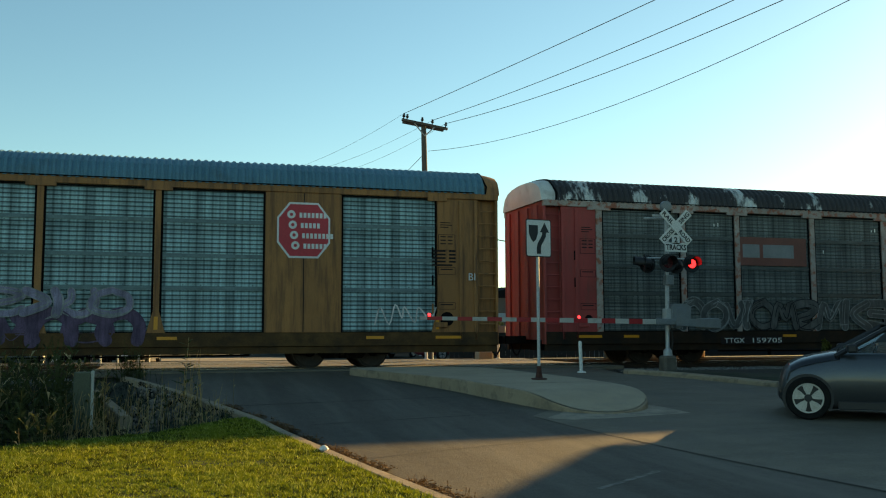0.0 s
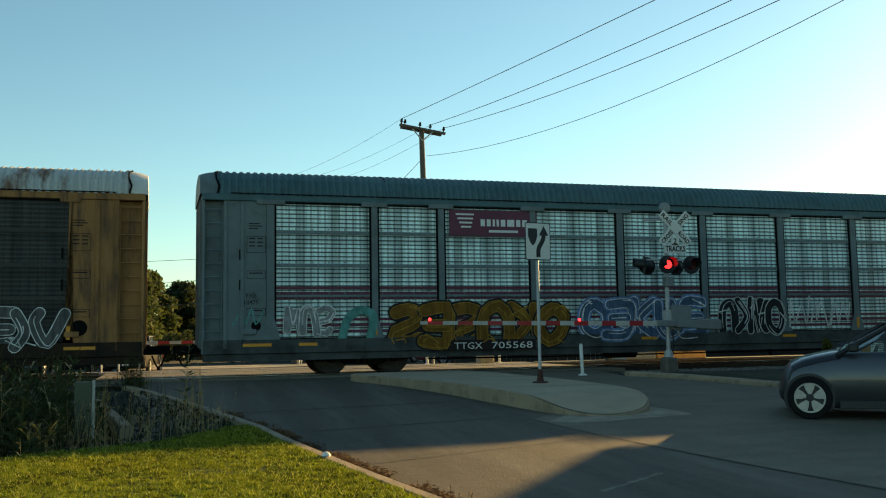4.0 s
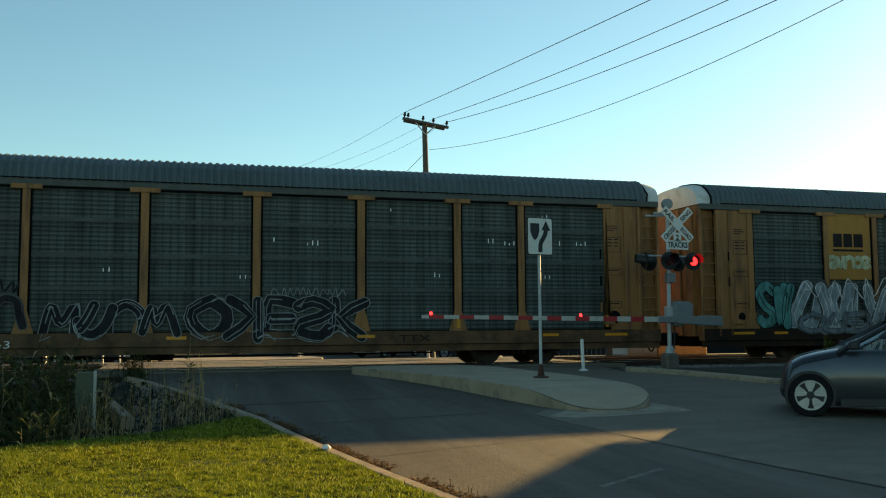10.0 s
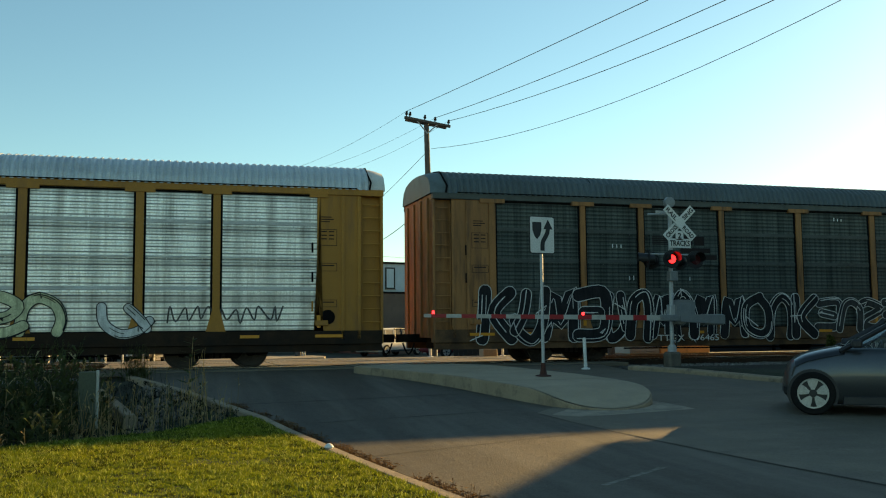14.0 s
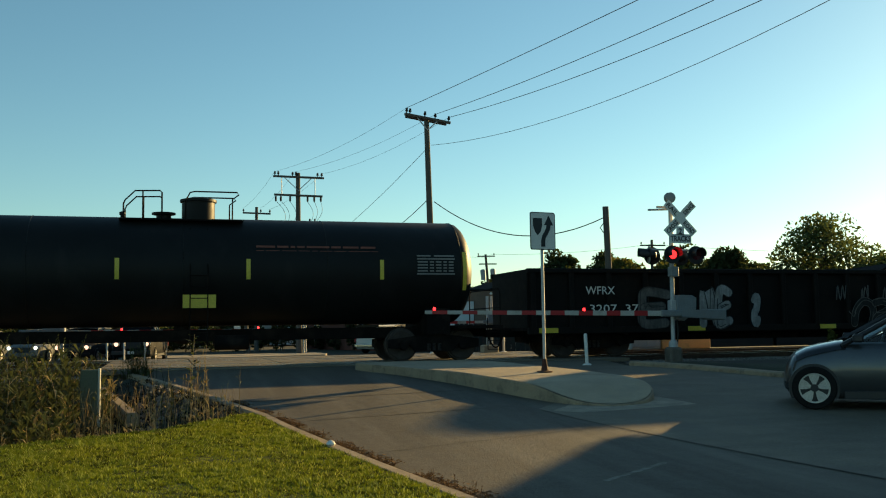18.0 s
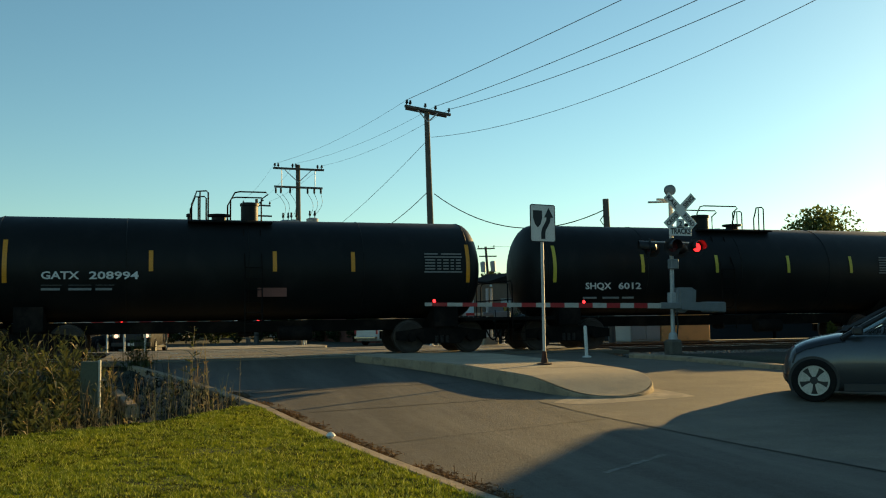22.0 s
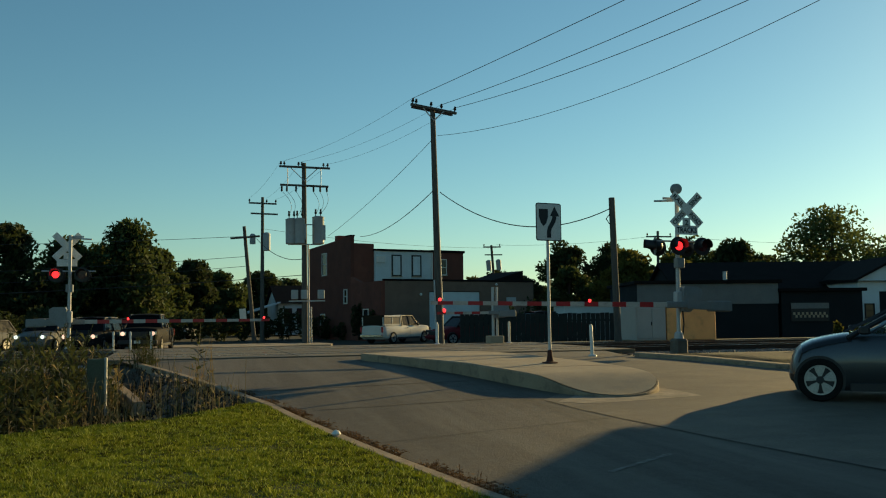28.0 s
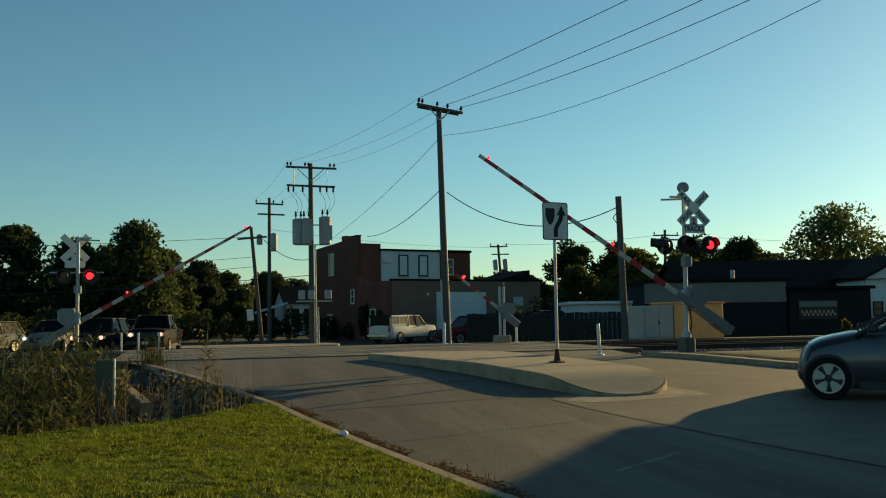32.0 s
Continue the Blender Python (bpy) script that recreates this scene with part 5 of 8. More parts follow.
def tank_car(left, length, r, zc, words, strips, label, dome, seed, slope=0.06):
    """A black tank wagon with dished heads, a manway dome and its railed platform."""
    car = thing("tank_car", label, "freight car", pose(left, LINE_Y, RAIL_Z), "freight cars of the train")
    L = length
    prof = []
    for k in range(8):
        a = k / 7 * math.pi / 2
        prof.append((0.62 * (1 - math.sin(a)), r * math.cos(a) if k < 7 else 0.0))
    prof = prof[::-1]
    prof = [(p, max(q, 0.02)) for p, q in prof]
    body = [(p, q) for p, q in sorted({(round(p, 4), round(q, 4)) for p, q in prof})]
    body += [(L / 2, r * 1.0)] + [(L - p, q) for p, q in body[::-1]]
    m = Mesh().lathe(body, (0, 0, zc), "x", 40)
    tank = part("tank", m, tank_black, car)
    for x in (0.62, L * 0.27, L * 0.5, L * 0.73, L - 0.62):
        m = Mesh().tube([(x, r * 1.001 * math.cos(a), zc + r * 1.001 * math.sin(a)) for a in np.linspace(0, 6.2832, 37)[:-1]], 0.012, 4, closed=True)
        part("weld_seam", m, tank_black, tank)
    # reflective strips and print follow the shell's bulge
    shell_y = lambda z: -math.sqrt(max(0.01, r * r - (z - zc) ** 2)) - 0.012
    for x, z0, z1 in strips:
        s = Mesh()
        s.grid([[(x, shell_y(z), z), (x + 0.11, shell_y(z), z)] for z in np.linspace(z0, z1, 7)])
        part("reflective_strip", s, yellow_strip if seed != 4 else amber_reflector, tank)
    for text, x, z, h, wide in words:
        a, b = text.split()
        u = wide / (len(a) * 1.12 + 1.2 + len(b))
        lettering("car_mark", a, h, ink_white, tank, pose(x, shell_y(z + h / 2) - 0.02, z), width=u * len(a) * 1.12, bold=0.006)
        lettering("car_number", b, h, ink_white, tank, pose(x + wide - u * len(b), shell_y(z + h / 2) - 0.02, z), width=u * len(b), bold=0.006)
        bars(tank, x, z - 0.10, [[(0, 0.5), (0.65, 0.55), (1.3, 0.45)], [(0, 0.45), (0.65, 0.55), (1.3, 0.4)]], ink_dim, shell_y(z - 0.2) + 0.0, h=0.06, gap=0.07)
    bars(tank, L - 1.95, zc + 0.42, [[(0, 0.4), (0.5, 0.6)], [(0, 1.12)]] + [[(0.02, 0.3), (0.38, 0.12), (0.56, 0.16), (0.78, 0.10), (0.94, 0.14)]] * 4 + [[(0, 1.12)]], ink_dim, shell_y(zc) - 0.0, "inspection_panel", h=0.04, gap=0.045)
    # manway, platform and rails
    xd, rd, hd, xv, (ra, rb), (la, lb), rail = dome
    top = zc + r
    part("manway", Mesh().lathe([(-0.15, rd * 0.9), (hd - 0.1, rd * 0.9), (hd - 0.09, rd), (hd - 0.02, rd), (hd, rd * 0.85), (hd + 0.01, 0.05)], (xd, 0, top), "z", 20), tank_black, tank)
    part("valve", Mesh().lathe([(-0.1, 0.2), (0.08, 0.2), (0.10, 0.32), (0.15, 0.32), (0.17, 0.1)], (xv, 0, top), "z", 14), tank_black, tank)
    part("vent", Mesh().lathe([(-0.1, 0.05), (0.06, 0.05), (0.08, 0.08), (0.15, 0.08), (0.17, 0.03)], (min(la, ra) - 0.05, 0, top), "z", 10), tank_black, tank)
    zb = zc + math.sqrt(r * r - 0.36)
    for y in (-0.6, 0.6):
        m = Mesh()
        m.tube([(ra, y, zb), (ra, y, rail - 0.25), (ra + 0.12, y, rail - 0.03), (ra + 0.25, y, rail), (rb - 0.05, y, rail), (rb, y, rail - 0.06), (rb - 0.18, y, rail - 0.2), (rb - 0.18, y, zb)], 0.022, 6)
        m.tube([((la + lb) / 2, y, zb), ((la + lb) / 2, y, rail)], 0.02, 6)
        m.tube([(la, y, zb), (la, y, rail - 0.38), (la + 0.04, y, rail - 0.28), (la + 0.3 * (lb - la), y, rail - 0.02), (lb - 0.05, y, rail), (lb, y, rail - 0.05), (lb, y, zb)], 0.022, 6)
        part("platform_rail", m, under, car)
        part("platform", Mesh().box(min(la, ra) - 0.1, max(lb, rb) + 0.1, y - 0.3 if y < 0 else y, y if y < 0 else y + 0.3, zb - 0.02, zb + 0.02), under, car)
    lad = Mesh()
    for x in (xd - 0.25, xd + 0.2):
        lad.tube([(x, -1.55, 0.55), (x, -1.55, zc), (x, -1.0, zc + r * 0.75)], 0.018, 5)
    for q in range(7):
        lad.tube([(xd - 0.25, -1.55, 0.6 + 0.3 * q), (xd + 0.2, -1.55, 0.6 + 0.3 * q)], 0.012, 5)
    part("ladder", lad, under, car)
    # frame, saddles, end platforms
    part("centre_sill", Mesh().box(-0.5, L + 0.5, -0.3, 0.3, 0.66, 0.98, 0.02), under, car)
    for x in (0.2, L - 2.4):
        part("saddle", Mesh().box(x + 0.8, x + 1.5, -1.2, 1.2, 0.75, zc - r * 0.72), under, car)
    for x0, x1, e in ((-0.62, 0.75, -1), (L - 0.75, L + 0.62, 1)):
        part("end_sill", Mesh().box(x0, x1, -1.45, 1.45, 0.90, 1.0, 0.01), under, car)
        m = Mesh()
        xe = x0 + 0.06 if e < 0 else x1 - 0.06
        m.tube([(xe, -1.4, 0.95), (xe, -1.4, 1.95), (xe, -1.25, 2.05), (xe, 1.25, 2.05), (xe, 1.4, 1.95), (xe, 1.4, 0.95)], 0.02, 6)
        m.tube([(xe, -1.4, 1.5), (xe, 1.4, 1.5)], 0.016, 5)
        for q in (0.3, 0.55, 0.8):
            m.tube([(xe, -1.42, q), (xe - 0.4 * e, -1.42, q)], 0.012, 5)
        m.tube([(xe, -1.42, 0.3), (xe, -1.42, 1.2)], 0.014, 5)
        m.tube([(xe - 0.4 * e, -1.42, 0.3), (xe - 0.4 * e, -1.42, 1.2)], 0.014, 5)
        part("end_rail", m, under, car)
        part("coupler", Mesh().box(min(xe, xe + 0.5 * e), max(xe, xe + 0.5 * e), -0.13, 0.13, 0.62, 0.86, 0.02), under, car)
        hose = [(xe + 0.45 * e * q / 6, -0.35, 0.62 - 0.3 * math.sin(math.pi * q / 6)) for q in range(7)]
        part("brake_hose", Mesh().tube(hose, 0.025, 6), under, car)
    part("outlet_valve", Mesh().lathe([(-0.45, 0.12), (-0.4, 0.2), (0, 0.2), (0.25, 0.14)], (L / 2, 0, zc - r - 0.02), "z", 14), under, car)
    part("brake_tank", Mesh().lathe([(-0.5, 0.03), (-0.45, 0.2), (0.45, 0.2), (0.5, 0.03)], (L * 0.5 + 1.3, -0.8, 0.62), "x", 14), under, car)
    for x in (1.35, L - 1.35):
        add_truck(car, x)
    return car


g = gondola(0, 16.2)
FLEET.append((g, -100.6))
def marks(xs):
    return [(x, 2.0, 3.1) if k in (0, len(xs) - 1) else (x, 2.3, 2.85) for k, x in enumerate(xs)]


t1 = tank_car(0, 16.6, 1.5, 2.57, [("SHQX  70593", 1.62, 2.0, 0.29, 2.2)], marks((0.55, 2.92, 6.60, 9.93, 13.59, 16.02)), "black tank wagon with yellow reflective strips", (8.73, 0.5, 0.55, 7.8, (8.37, 9.8), (6.76, 7.75), 4.76), 1)
plate(t1, "yellow_panel", 8.3, 9.15, 1.55, 1.9, -1.36, yellow_strip, "yellow panel")
bars(t1, 10.2, 3.22, [[(0, 0.5), (0.56, 0.3), (0.92, 0.12), (1.1, 0.2), (1.36, 0.62), (2.04, 0.26), (2.36, 0.44), (2.86, 0.42)], [(0, 0.2), (0.26, 0.36), (0.68, 0.4), (1.14, 0.3), (1.5, 0.16), (1.72, 0.34), (2.12, 0.34), (2.52, 0.6), (3.16, 0.2)]], logo_brown, -1.405, h=0.055, gap=0.075)
t2 = tank_car(0, 14.3, 1.41, 2.41, [("SHQX  6001", 2.02, 1.8, 0.27, 1.82)], marks((0.66, 3.02, 5.63, 8.33, 10.62, 13.61)), "black tank wagon with yellow reflective strips", (7.62, 0.28, 0.46, 6.5, (6.99, 8.19), (5.50, 6.37), 4.55), 2)
t3 = tank_car(0, 14.4, 1.41, 2.41, [("SHQX  6012", 1.80, 1.8, 0.27, 1.85)], marks((0.75, 3.66, 6.25, 8.88, 11.29, 13.75)), "black tank wagon with yellow reflective strips", (6.63, 0.31, 0.44, 7.84, (6.16, 7.66), (8.27, 8.65), 4.5), 3)
t4 = tank_car(0, 13.65, 1.41, 2.41, [("GATX  208994", 1.65, 2.1, 0.27, 2.35)], marks((0.75, 4.25, 7.45, 9.6, 12.95)), "black tank wagon with amber reflective strips", (6.95, 0.27, 0.5, 6.1, (6.38, 7.4), (5.34, 5.78), 4.56), 4)
plate(t4, "placard_panel", 7.04, 7.82, 1.62, 1.86, -1.42, logo_brown, "brown metal panel")
FLEET += [(t1, -118.57), (t2, -134.36), (t3, -149.98), (t4, -164.89)]
# rear lamp on the last car
part("rear_lamp", Mesh().lathe([(-0.04, 0.07), (0.04, 0.07), (0.06, 0.03)], (-0.62, -0.5, 1.25), "x", 12), red_tip, t4, "red rear lamp")


# ---------------------------------------------------------------- crossing signals
def lamp_unit(mast, x, y, z, turn, lit_disc=True):
    """A flashing lamp: black target disc, hood, housing and the turning light inside."""
    base = part("lamp_housing", Mesh().lathe([(0.0, 0.15), (0.16, 0.13), (0.2, 0.06)], (0, 0, 0), "y", 18), black_paint, mast, "black signal lamp housing", pose(x, y, z, 0, 0, turn))
    part("target_disc", Mesh().lathe([(-0.012, 0.255), (0.0, 0.255)], (0, 0, 0), "y", 28), black_paint, base)
    hood = Mesh()
    rows = []
    for d in (0.0, -0.15, -0.3):
        rows.append([(0.165 * math.sin(a), d, 0.165 * math.cos(a) - 0.10 * d) for a in np.linspace(-2.0, 2.0, 15)])
    hood.grid(rows)
    part("hood", hood, black_paint, base)
    part("dark_lens", Mesh().lathe([(-0.014, 0.14), (-0.02, 0.06), (-0.022, 0.01)], (0, 0, 0), "y", 20), surface_dark_lens, base)
    if not lit_disc:
        return None
    m = Mesh()
    m.lathe([(-0.010, 0.01), (-0.009, 0.122)], (0, 0, 0), "y", 22)
    m.slot = 1
    m.lathe([(-0.008, 0.122), (-0.014, 0.124), (-0.014, 0.14), (0.010, 0.14), (0.012, 0.01)], (0, 0, 0), "y", 22)
    return part("light_disc", m, [red_lamp, surface_dark_lens], base, "red flashing light", pose(0, -0.034, 0))


arm_white = surface("arm_white", (0.44, 0.42, 0.38), 0.55, var=0.1, scale=4, dirt=(0.26, 0.23, 0.19), dirt_at=(0.5, 0.75), bump=0.03)
surface_dark_lens = surface("dark_red_lens", (0.06, 0.008, 0.01), 0.25, var=0.1, bump=0)


def gate_arm(mast, pivot, length, lamps, back):
    """A striped barrier arm that swings on its mast, with its counterweight."""
    arm = part("gate_arm", Mesh().box(-0.55, 0.1, -0.06, 0.06, -0.09, 0.09, 0.02), grey_paint, mast, "red and white striped barrier arm", pose(*pivot))
    x, k = -0.55, 0
    while x > -length:
        x2 = max(-length, x - 0.41)
        h = 0.075 - 0.03 * (-x / length)
        part("stripe", Mesh().box(x2, x, -0.022, 0.022, -h, h, 0.004), red_paint if k % 2 else arm_white, arm)
        x, k = x2, k + 1
    for a in lamps:
        part("gate_lamp", Mesh().lathe([(0.0, 0.03), (0.02, 0.04), (0.07, 0.036), (0.085, 0.015)], (-a, 0, 0.05), "z", 12), red_tip, arm, "small red lamp on the arm")
    for y in (-0.16, 0.16):
        part("counter_arm", Mesh().extrude([(0.0, -0.10), (back, -0.16), (back, 0.10), (0.0, 0.10)], "y", y - 0.015, y + 0.015), grey_paint, arm)
    part("counterweight", Mesh().box(back - 0.62, back, -0.13, 0.13, -0.18, 0.12, 0.02), grey_paint, arm)
    return arm


def signal_mast(at, label, arm_len, arm_lamps, front=True):
    """A crossing signal; one seen from behind has no bell."""
    t = thing("crossing_signal", label, "crossing signal", at, "signals of the level crossing")
    part("foundation", Mesh().box(-0.2, 0.2, -0.2, 0.2, -0.12, 0.40, 0.06), surface("dirty_footing", (0.12, 0.105, 0.085), 0.9, var=0.25, scale=4, bump=0.4), t)
    m = Mesh().tube([(0, 0, 0.3), (0, 0, 4.4)], 0.06, 14)
    m.lathe([(0, 0.13), (0.14, 0.12), (0.2, 0.07)], (0, 0, 0.4), "z", 14)
    part("mast", m, galv, t)
    part("junction_box", Mesh().box(-0.11, 0.13, -0.18, 0.05, 2.38, 2.66, 0.02), grey_paint, t)
    part("cable", Mesh().tube([(0.09, -0.05, 0.45), (0.13, -0.06, 0.8), (0.10, -0.04, 1.3)], 0.025, 6), black_paint, t)
    # crossed boards
    for a, words in ((-45, "RAILROAD"), (45, "CROSSING")):
        b = part("crossbuck_board", Mesh().box(-0.61, 0.61, -0.008, 0.008, -0.115, 0.115, 0.003), white_paint, t, "white board with black lettering", pose(0.14, -0.30 + (0.03 if a > 0 else 0), 4.02) @ pose(0, 0, 0, 0, -a, 0))
        if front:
            wl = 0.17
            if a > 0:
                lettering("lettering", "CROSS", wl, black_paint, b, pose(-0.57, -0.012, -0.06), width=0.44, bold=0.004)
                lettering("lettering", "SING", wl, black_paint, b, pose(0.17, -0.012, -0.06), width=0.40, bold=0.004)
            else:
                lettering("lettering", "RAIL", wl, black_paint, b, pose(-0.57, -0.012, -0.06), width=0.42, bold=0.004)
                lettering("lettering", "ROAD", wl, black_paint, b, pose(0.15, -0.012, -0.06), width=0.42, bold=0.004)
    b = part("track_count_plate", Mesh().box(-0.12, 0.12, -0.01, 0.01, -0.13, 0.13, 0.003), white_paint, t, "", pose(0.14, -0.28, 3.66))
    if front:
        lettering("lettering", "2", 0.22, black_paint, b, pose(-0.06, -0.014, -0.08), bold=0.005)
    b = part("track_plate", Mesh().box(-0.34, 0.34, -0.01, 0.01, -0.13, 0.13, 0.003), white_paint, t, "", pose(0.14, -0.28, 3.44))
    if front:
        lettering("lettering", "TRACKS", 0.22, black_paint, b, pose(-0.31, -0.014, -0.075), width=0.62, bold=0.005)
    part("lamp_bar", Mesh().tube([(-0.85, -0.12, 3.13), (0.95, -0.12, 3.13)], 0.025, 8), galv, t)
    if front:
        part("bell", Mesh().lathe([(-0.12, 0.05), (-0.10, 0.15), (0.02, 0.16), (0.06, 0.13), (0.10, 0.06)], (-0.06, -0.05, 4.62), "y", 20), grey_paint, t, "weathered crossing bell")
    part("bell_bracket", Mesh().tube([(-0.72, -0.04, 4.26), (0.05, -0.04, 4.30)], 0.03, 6), galv, t)
    part("bracket_plate", Mesh().box(-0.45, 0.0, -0.07, -0.01, 4.32, 4.38), galv, t)
    # gate mechanism
    o = [(0.06, 1.18), (0.26, 1.14), (0.62, 1.42), (0.64, 1.78), (0.50, 1.86), (0.12, 1.86), (0.06, 1.74)]
    part("gate_mechanism", Mesh().extrude(o, "y", -0.2, 0.2), grey_paint, t, "grey gate mechanism housing")
    part("mechanism_cover", Mesh().box(0.14, 0.48, -0.225, -0.2, 1.38, 1.76, 0.008), grey_paint, t)
    part("clamp", Mesh().box(-0.1, 0.1, -0.1, 0.12, 1.3, 1.72, 0.02), galv, t)
    arm = gate_arm(t, (0.05, -0.26, 1.34), arm_len, arm_lamps, 1.38)
    return t, arm


mast_r, arm_r = signal_mast(pose(12.88, 23.9, 0.5, 0, 0.8, 0), "crossing signal mast with crossbuck, red lamps and striped gate", 7.3, (7.05, 2.85))
FLASH_A = [lamp_unit(mast_r, -0.17, -0.36, 2.98, 0)]
FLASH_B = [lamp_unit(mast_r, 0.57, -0.36, 2.98, 0)]
lamp_unit(mast_r, -0.74, -0.1, 2.98, -105, False)
for x in (-0.5, 0.4):
    lamp_unit(mast_r, x, 0.2, 2.98, 180, False)
mast_l, arm_l = signal_mast(pose(-4.68, 35.05, 0.2, 0, 0, 180), "crossing signal mast seen from behind, its gate down", 7.0, (6.8, 2.0), False)
FLASH_B.append(lamp_unit(mast_l, -0.43, 0.25, 2.99, 180))
FLASH_A.append(lamp_unit(mast_l, 0.43, 0.25, 2.99, 180))
for x in (-0.43, 0.43):
    lamp_unit(mast_l, x, -0.3, 2.99, 0, False)


def ped_gate():
    t = thing("footway_gate", "short grey gate mast with a small striped arm", "crossing signal", pose(10.47, 33.5, 0.58), "signals of the level crossing")
    part("foundation", Mesh().box(-0.28, 0.28, -0.28, 0.28, -0.1, 0.28, 0.03), concrete, t)
    m = Mesh().tube([(-0.06, 0, 0.2), (-0.06, 0, 2.1)], 0.055, 10)
    part("mast", m, galv, t)
    part("stub_post", Mesh().tube([(0.1, 0, 0.2), (0.1, 0, 2.1)], 0.045, 10), galv, t)
    part("gate_mechanism", Mesh().extrude([(-0.05, 0.95), (0.35, 0.95), (0.55, 1.2), (0.5, 1.45), (-0.05, 1.5)], "y", -0.16, 0.16), grey_paint, t)
    arm = part("gate_arm", Mesh().box(-0.3, 0.1, -0.05, 0.05, -0.07, 0.07, 0.015), grey_paint, t, "short striped arm", pose(0.0, -0.22, 1.14))
    for k in range(6):
        part("stripe", Mesh().box(-0.3 - 0.33 * (k + 1), -0.3 - 0.33 * k, -0.02, 0.02, -0.05, 0.05), red_paint if k % 2 else arm_white, arm)
    part("gate_lamp", Mesh().lathe([(0.0, 0.05), (0.11, 0.055), (0.14, 0.02)], (-2.0, 0, 0.03), "z", 10), red_tip, arm)
    part("counterweight", Mesh().box(0.1, 0.75, -0.1, 0.1, -0.16, 0.1, 0.02), grey_paint, arm)
    return arm


arm_p = ped_gate()


# ---------------------------------------------------------------- keep-right sign
def keep_right():
    t = thing("keep_right_sign", "white keep-to-one-side road sign with a black arrow on a rusty-footed post", "road sign", pose(6.7, 17.75, 0.525, 0, 0, 12.6))
    rust = surface("rusty_foot", (0.06, 0.022, 0.015), 0.85, var=0.3, scale=6, bump=0.3)
    part("foot", Mesh().lathe([(0, 0.16), (0.09, 0.16), (0.115, 0.16), (0.13, 0.075), (0.23, 0.055), (0.36, 0.042)], (0, 0, 0), "z", 12), rust, t, "rust-brown cast foot")
    part("post", Mesh().tube([(0, 0, 0.1), (0, 0, 3.3)], 0.032, 10), galv, t)
    def rounded(w, h, r):
        o = []
        for cx, cz, a0 in ((w - r, h - r, 0), (-w + r, h - r, 90), (-w + r, -h + r, 180), (w - r, -h + r, 270)):
            o += [(cx + r * math.cos(radians(a0 + k * 22.5)), cz + r * math.sin(radians(a0 + k * 22.5))) for k in range(5)]
        return o
    zc = 2.94
    p = part("panel", Mesh().extrude([(a, b + zc) for a, b in rounded(0.305, 0.385, 0.05)], "y", -0.045, -0.04), black_paint, t)
    part("panel_face", Mesh().extrude([(a, b + zc) for a, b in rounded(0.285, 0.365, 0.04)], "y", -0.05, -0.044), white_paint, p)
    o = [(-0.235, 0.26), (-0.02, 0.26), (-0.02, 0.10), (-0.06, -0.02), (-0.127, -0.09), (-0.19, -0.02), (-0.235, 0.10)]
    part("island_symbol", Mesh().extrude([(a, b + zc) for a, b in o], "y", -0.056, -0.049), black_paint, p)
    def band(pts, w):
        l, r = [], []
        for i, q in enumerate(pts):
            d = (Vector(pts[min(i + 1, len(pts) - 1)]) - Vector(pts[max(i - 1, 0)])).normalized()
            l.append((q[0] - d.y * w, q[1] + d.x * w))
            r.append((q[0] + d.y * w, q[1] - d.x * w))
        return l + r[::-1]
    path = [(0.0, -0.32), (0.0, -0.2), (0.02, -0.12), (0.08, -0.03), (0.125, 0.05), (0.14, 0.14)]
    part("arrow_shaft", Mesh().extrude([(a, b + zc) for a, b in band(path, 0.048)], "y", -0.056, -0.049), black_paint, p)
    part("arrow_head", Mesh().extrude([(0.03, 0.12 + zc), (0.14, 0.32 + zc), (0.25, 0.12 + zc)], "y", -0.0565, -0.049), black_paint, p)


keep_right()

# white flexible posts and bollards round the crossing
def bollard(x, y, z, h, lean=0.0, r=0.045):
    t = thing("delineator_post", "white plastic delineator post on a round foot", "bollard", pose(x, y, z, 0, lean, 0), "white delineator posts")
    part("post", Mesh().lathe([(0, r), (h - 0.04, r), (h, r * 0.6)], (0, 0, 0), "z", 12), white_paint, t)
    part("foot", Mesh().lathe([(0, 0.12), (0.03, 0.11), (0.05, 0.05)], (0, 0, 0), "z", 12), white_paint, t)


bollard(9.7, 22.6, road_z(22.6), 0.82, -2)
bollard(11.1, 33.7, RAIL_Z - 0.03, 0.82)
bollard(8.3, 33.7, RAIL_Z - 0.03, 0.82)
for x, y in ((-3.1, 34.0), (-2.54, 34.0), (-1.85, 34.0)):
    bollard(x, y, 0.45, 0.74, r=0.032)


# ---------------------------------------------------------------- utility poles and wires
insul = surface("insulator_grey", (0.03, 0.028, 0.026), 0.8, spec=0.1, var=0.1, bump=0)
can_paint = surface("transformer_grey", (0.30, 0.32, 0.33), 0.5, 0.1, var=0.1, scale=2, dirt=(0.2, 0.19, 0.18), dirt_at=(0.6, 0.8), bump=0.05)


def insulator(pole, x, y, z, h=0.3):
    part("insulator", Mesh().lathe([(0, 0.025), (h * 0.3, 0.03), (h * 0.35, 0.07), (h * 0.6, 0.075), (h * 0.65, 0.05), (h, 0.055), (h * 1.05, 0.02)], (x, y, z), "z", 8), insul, pole)


def pole_with(x, y, z, h, r0, r1, lean, label):
    t = thing("utility_pole", label, "utility pole", pose(x, y, z, 0, lean, 0), "utility poles")
    part("shaft", Mesh().tube([(0, 0, -0.3), (0, 0, h * 0.5), (0, 0, h)], r0, 14, r2=r1), pole_wood, t)
    return t


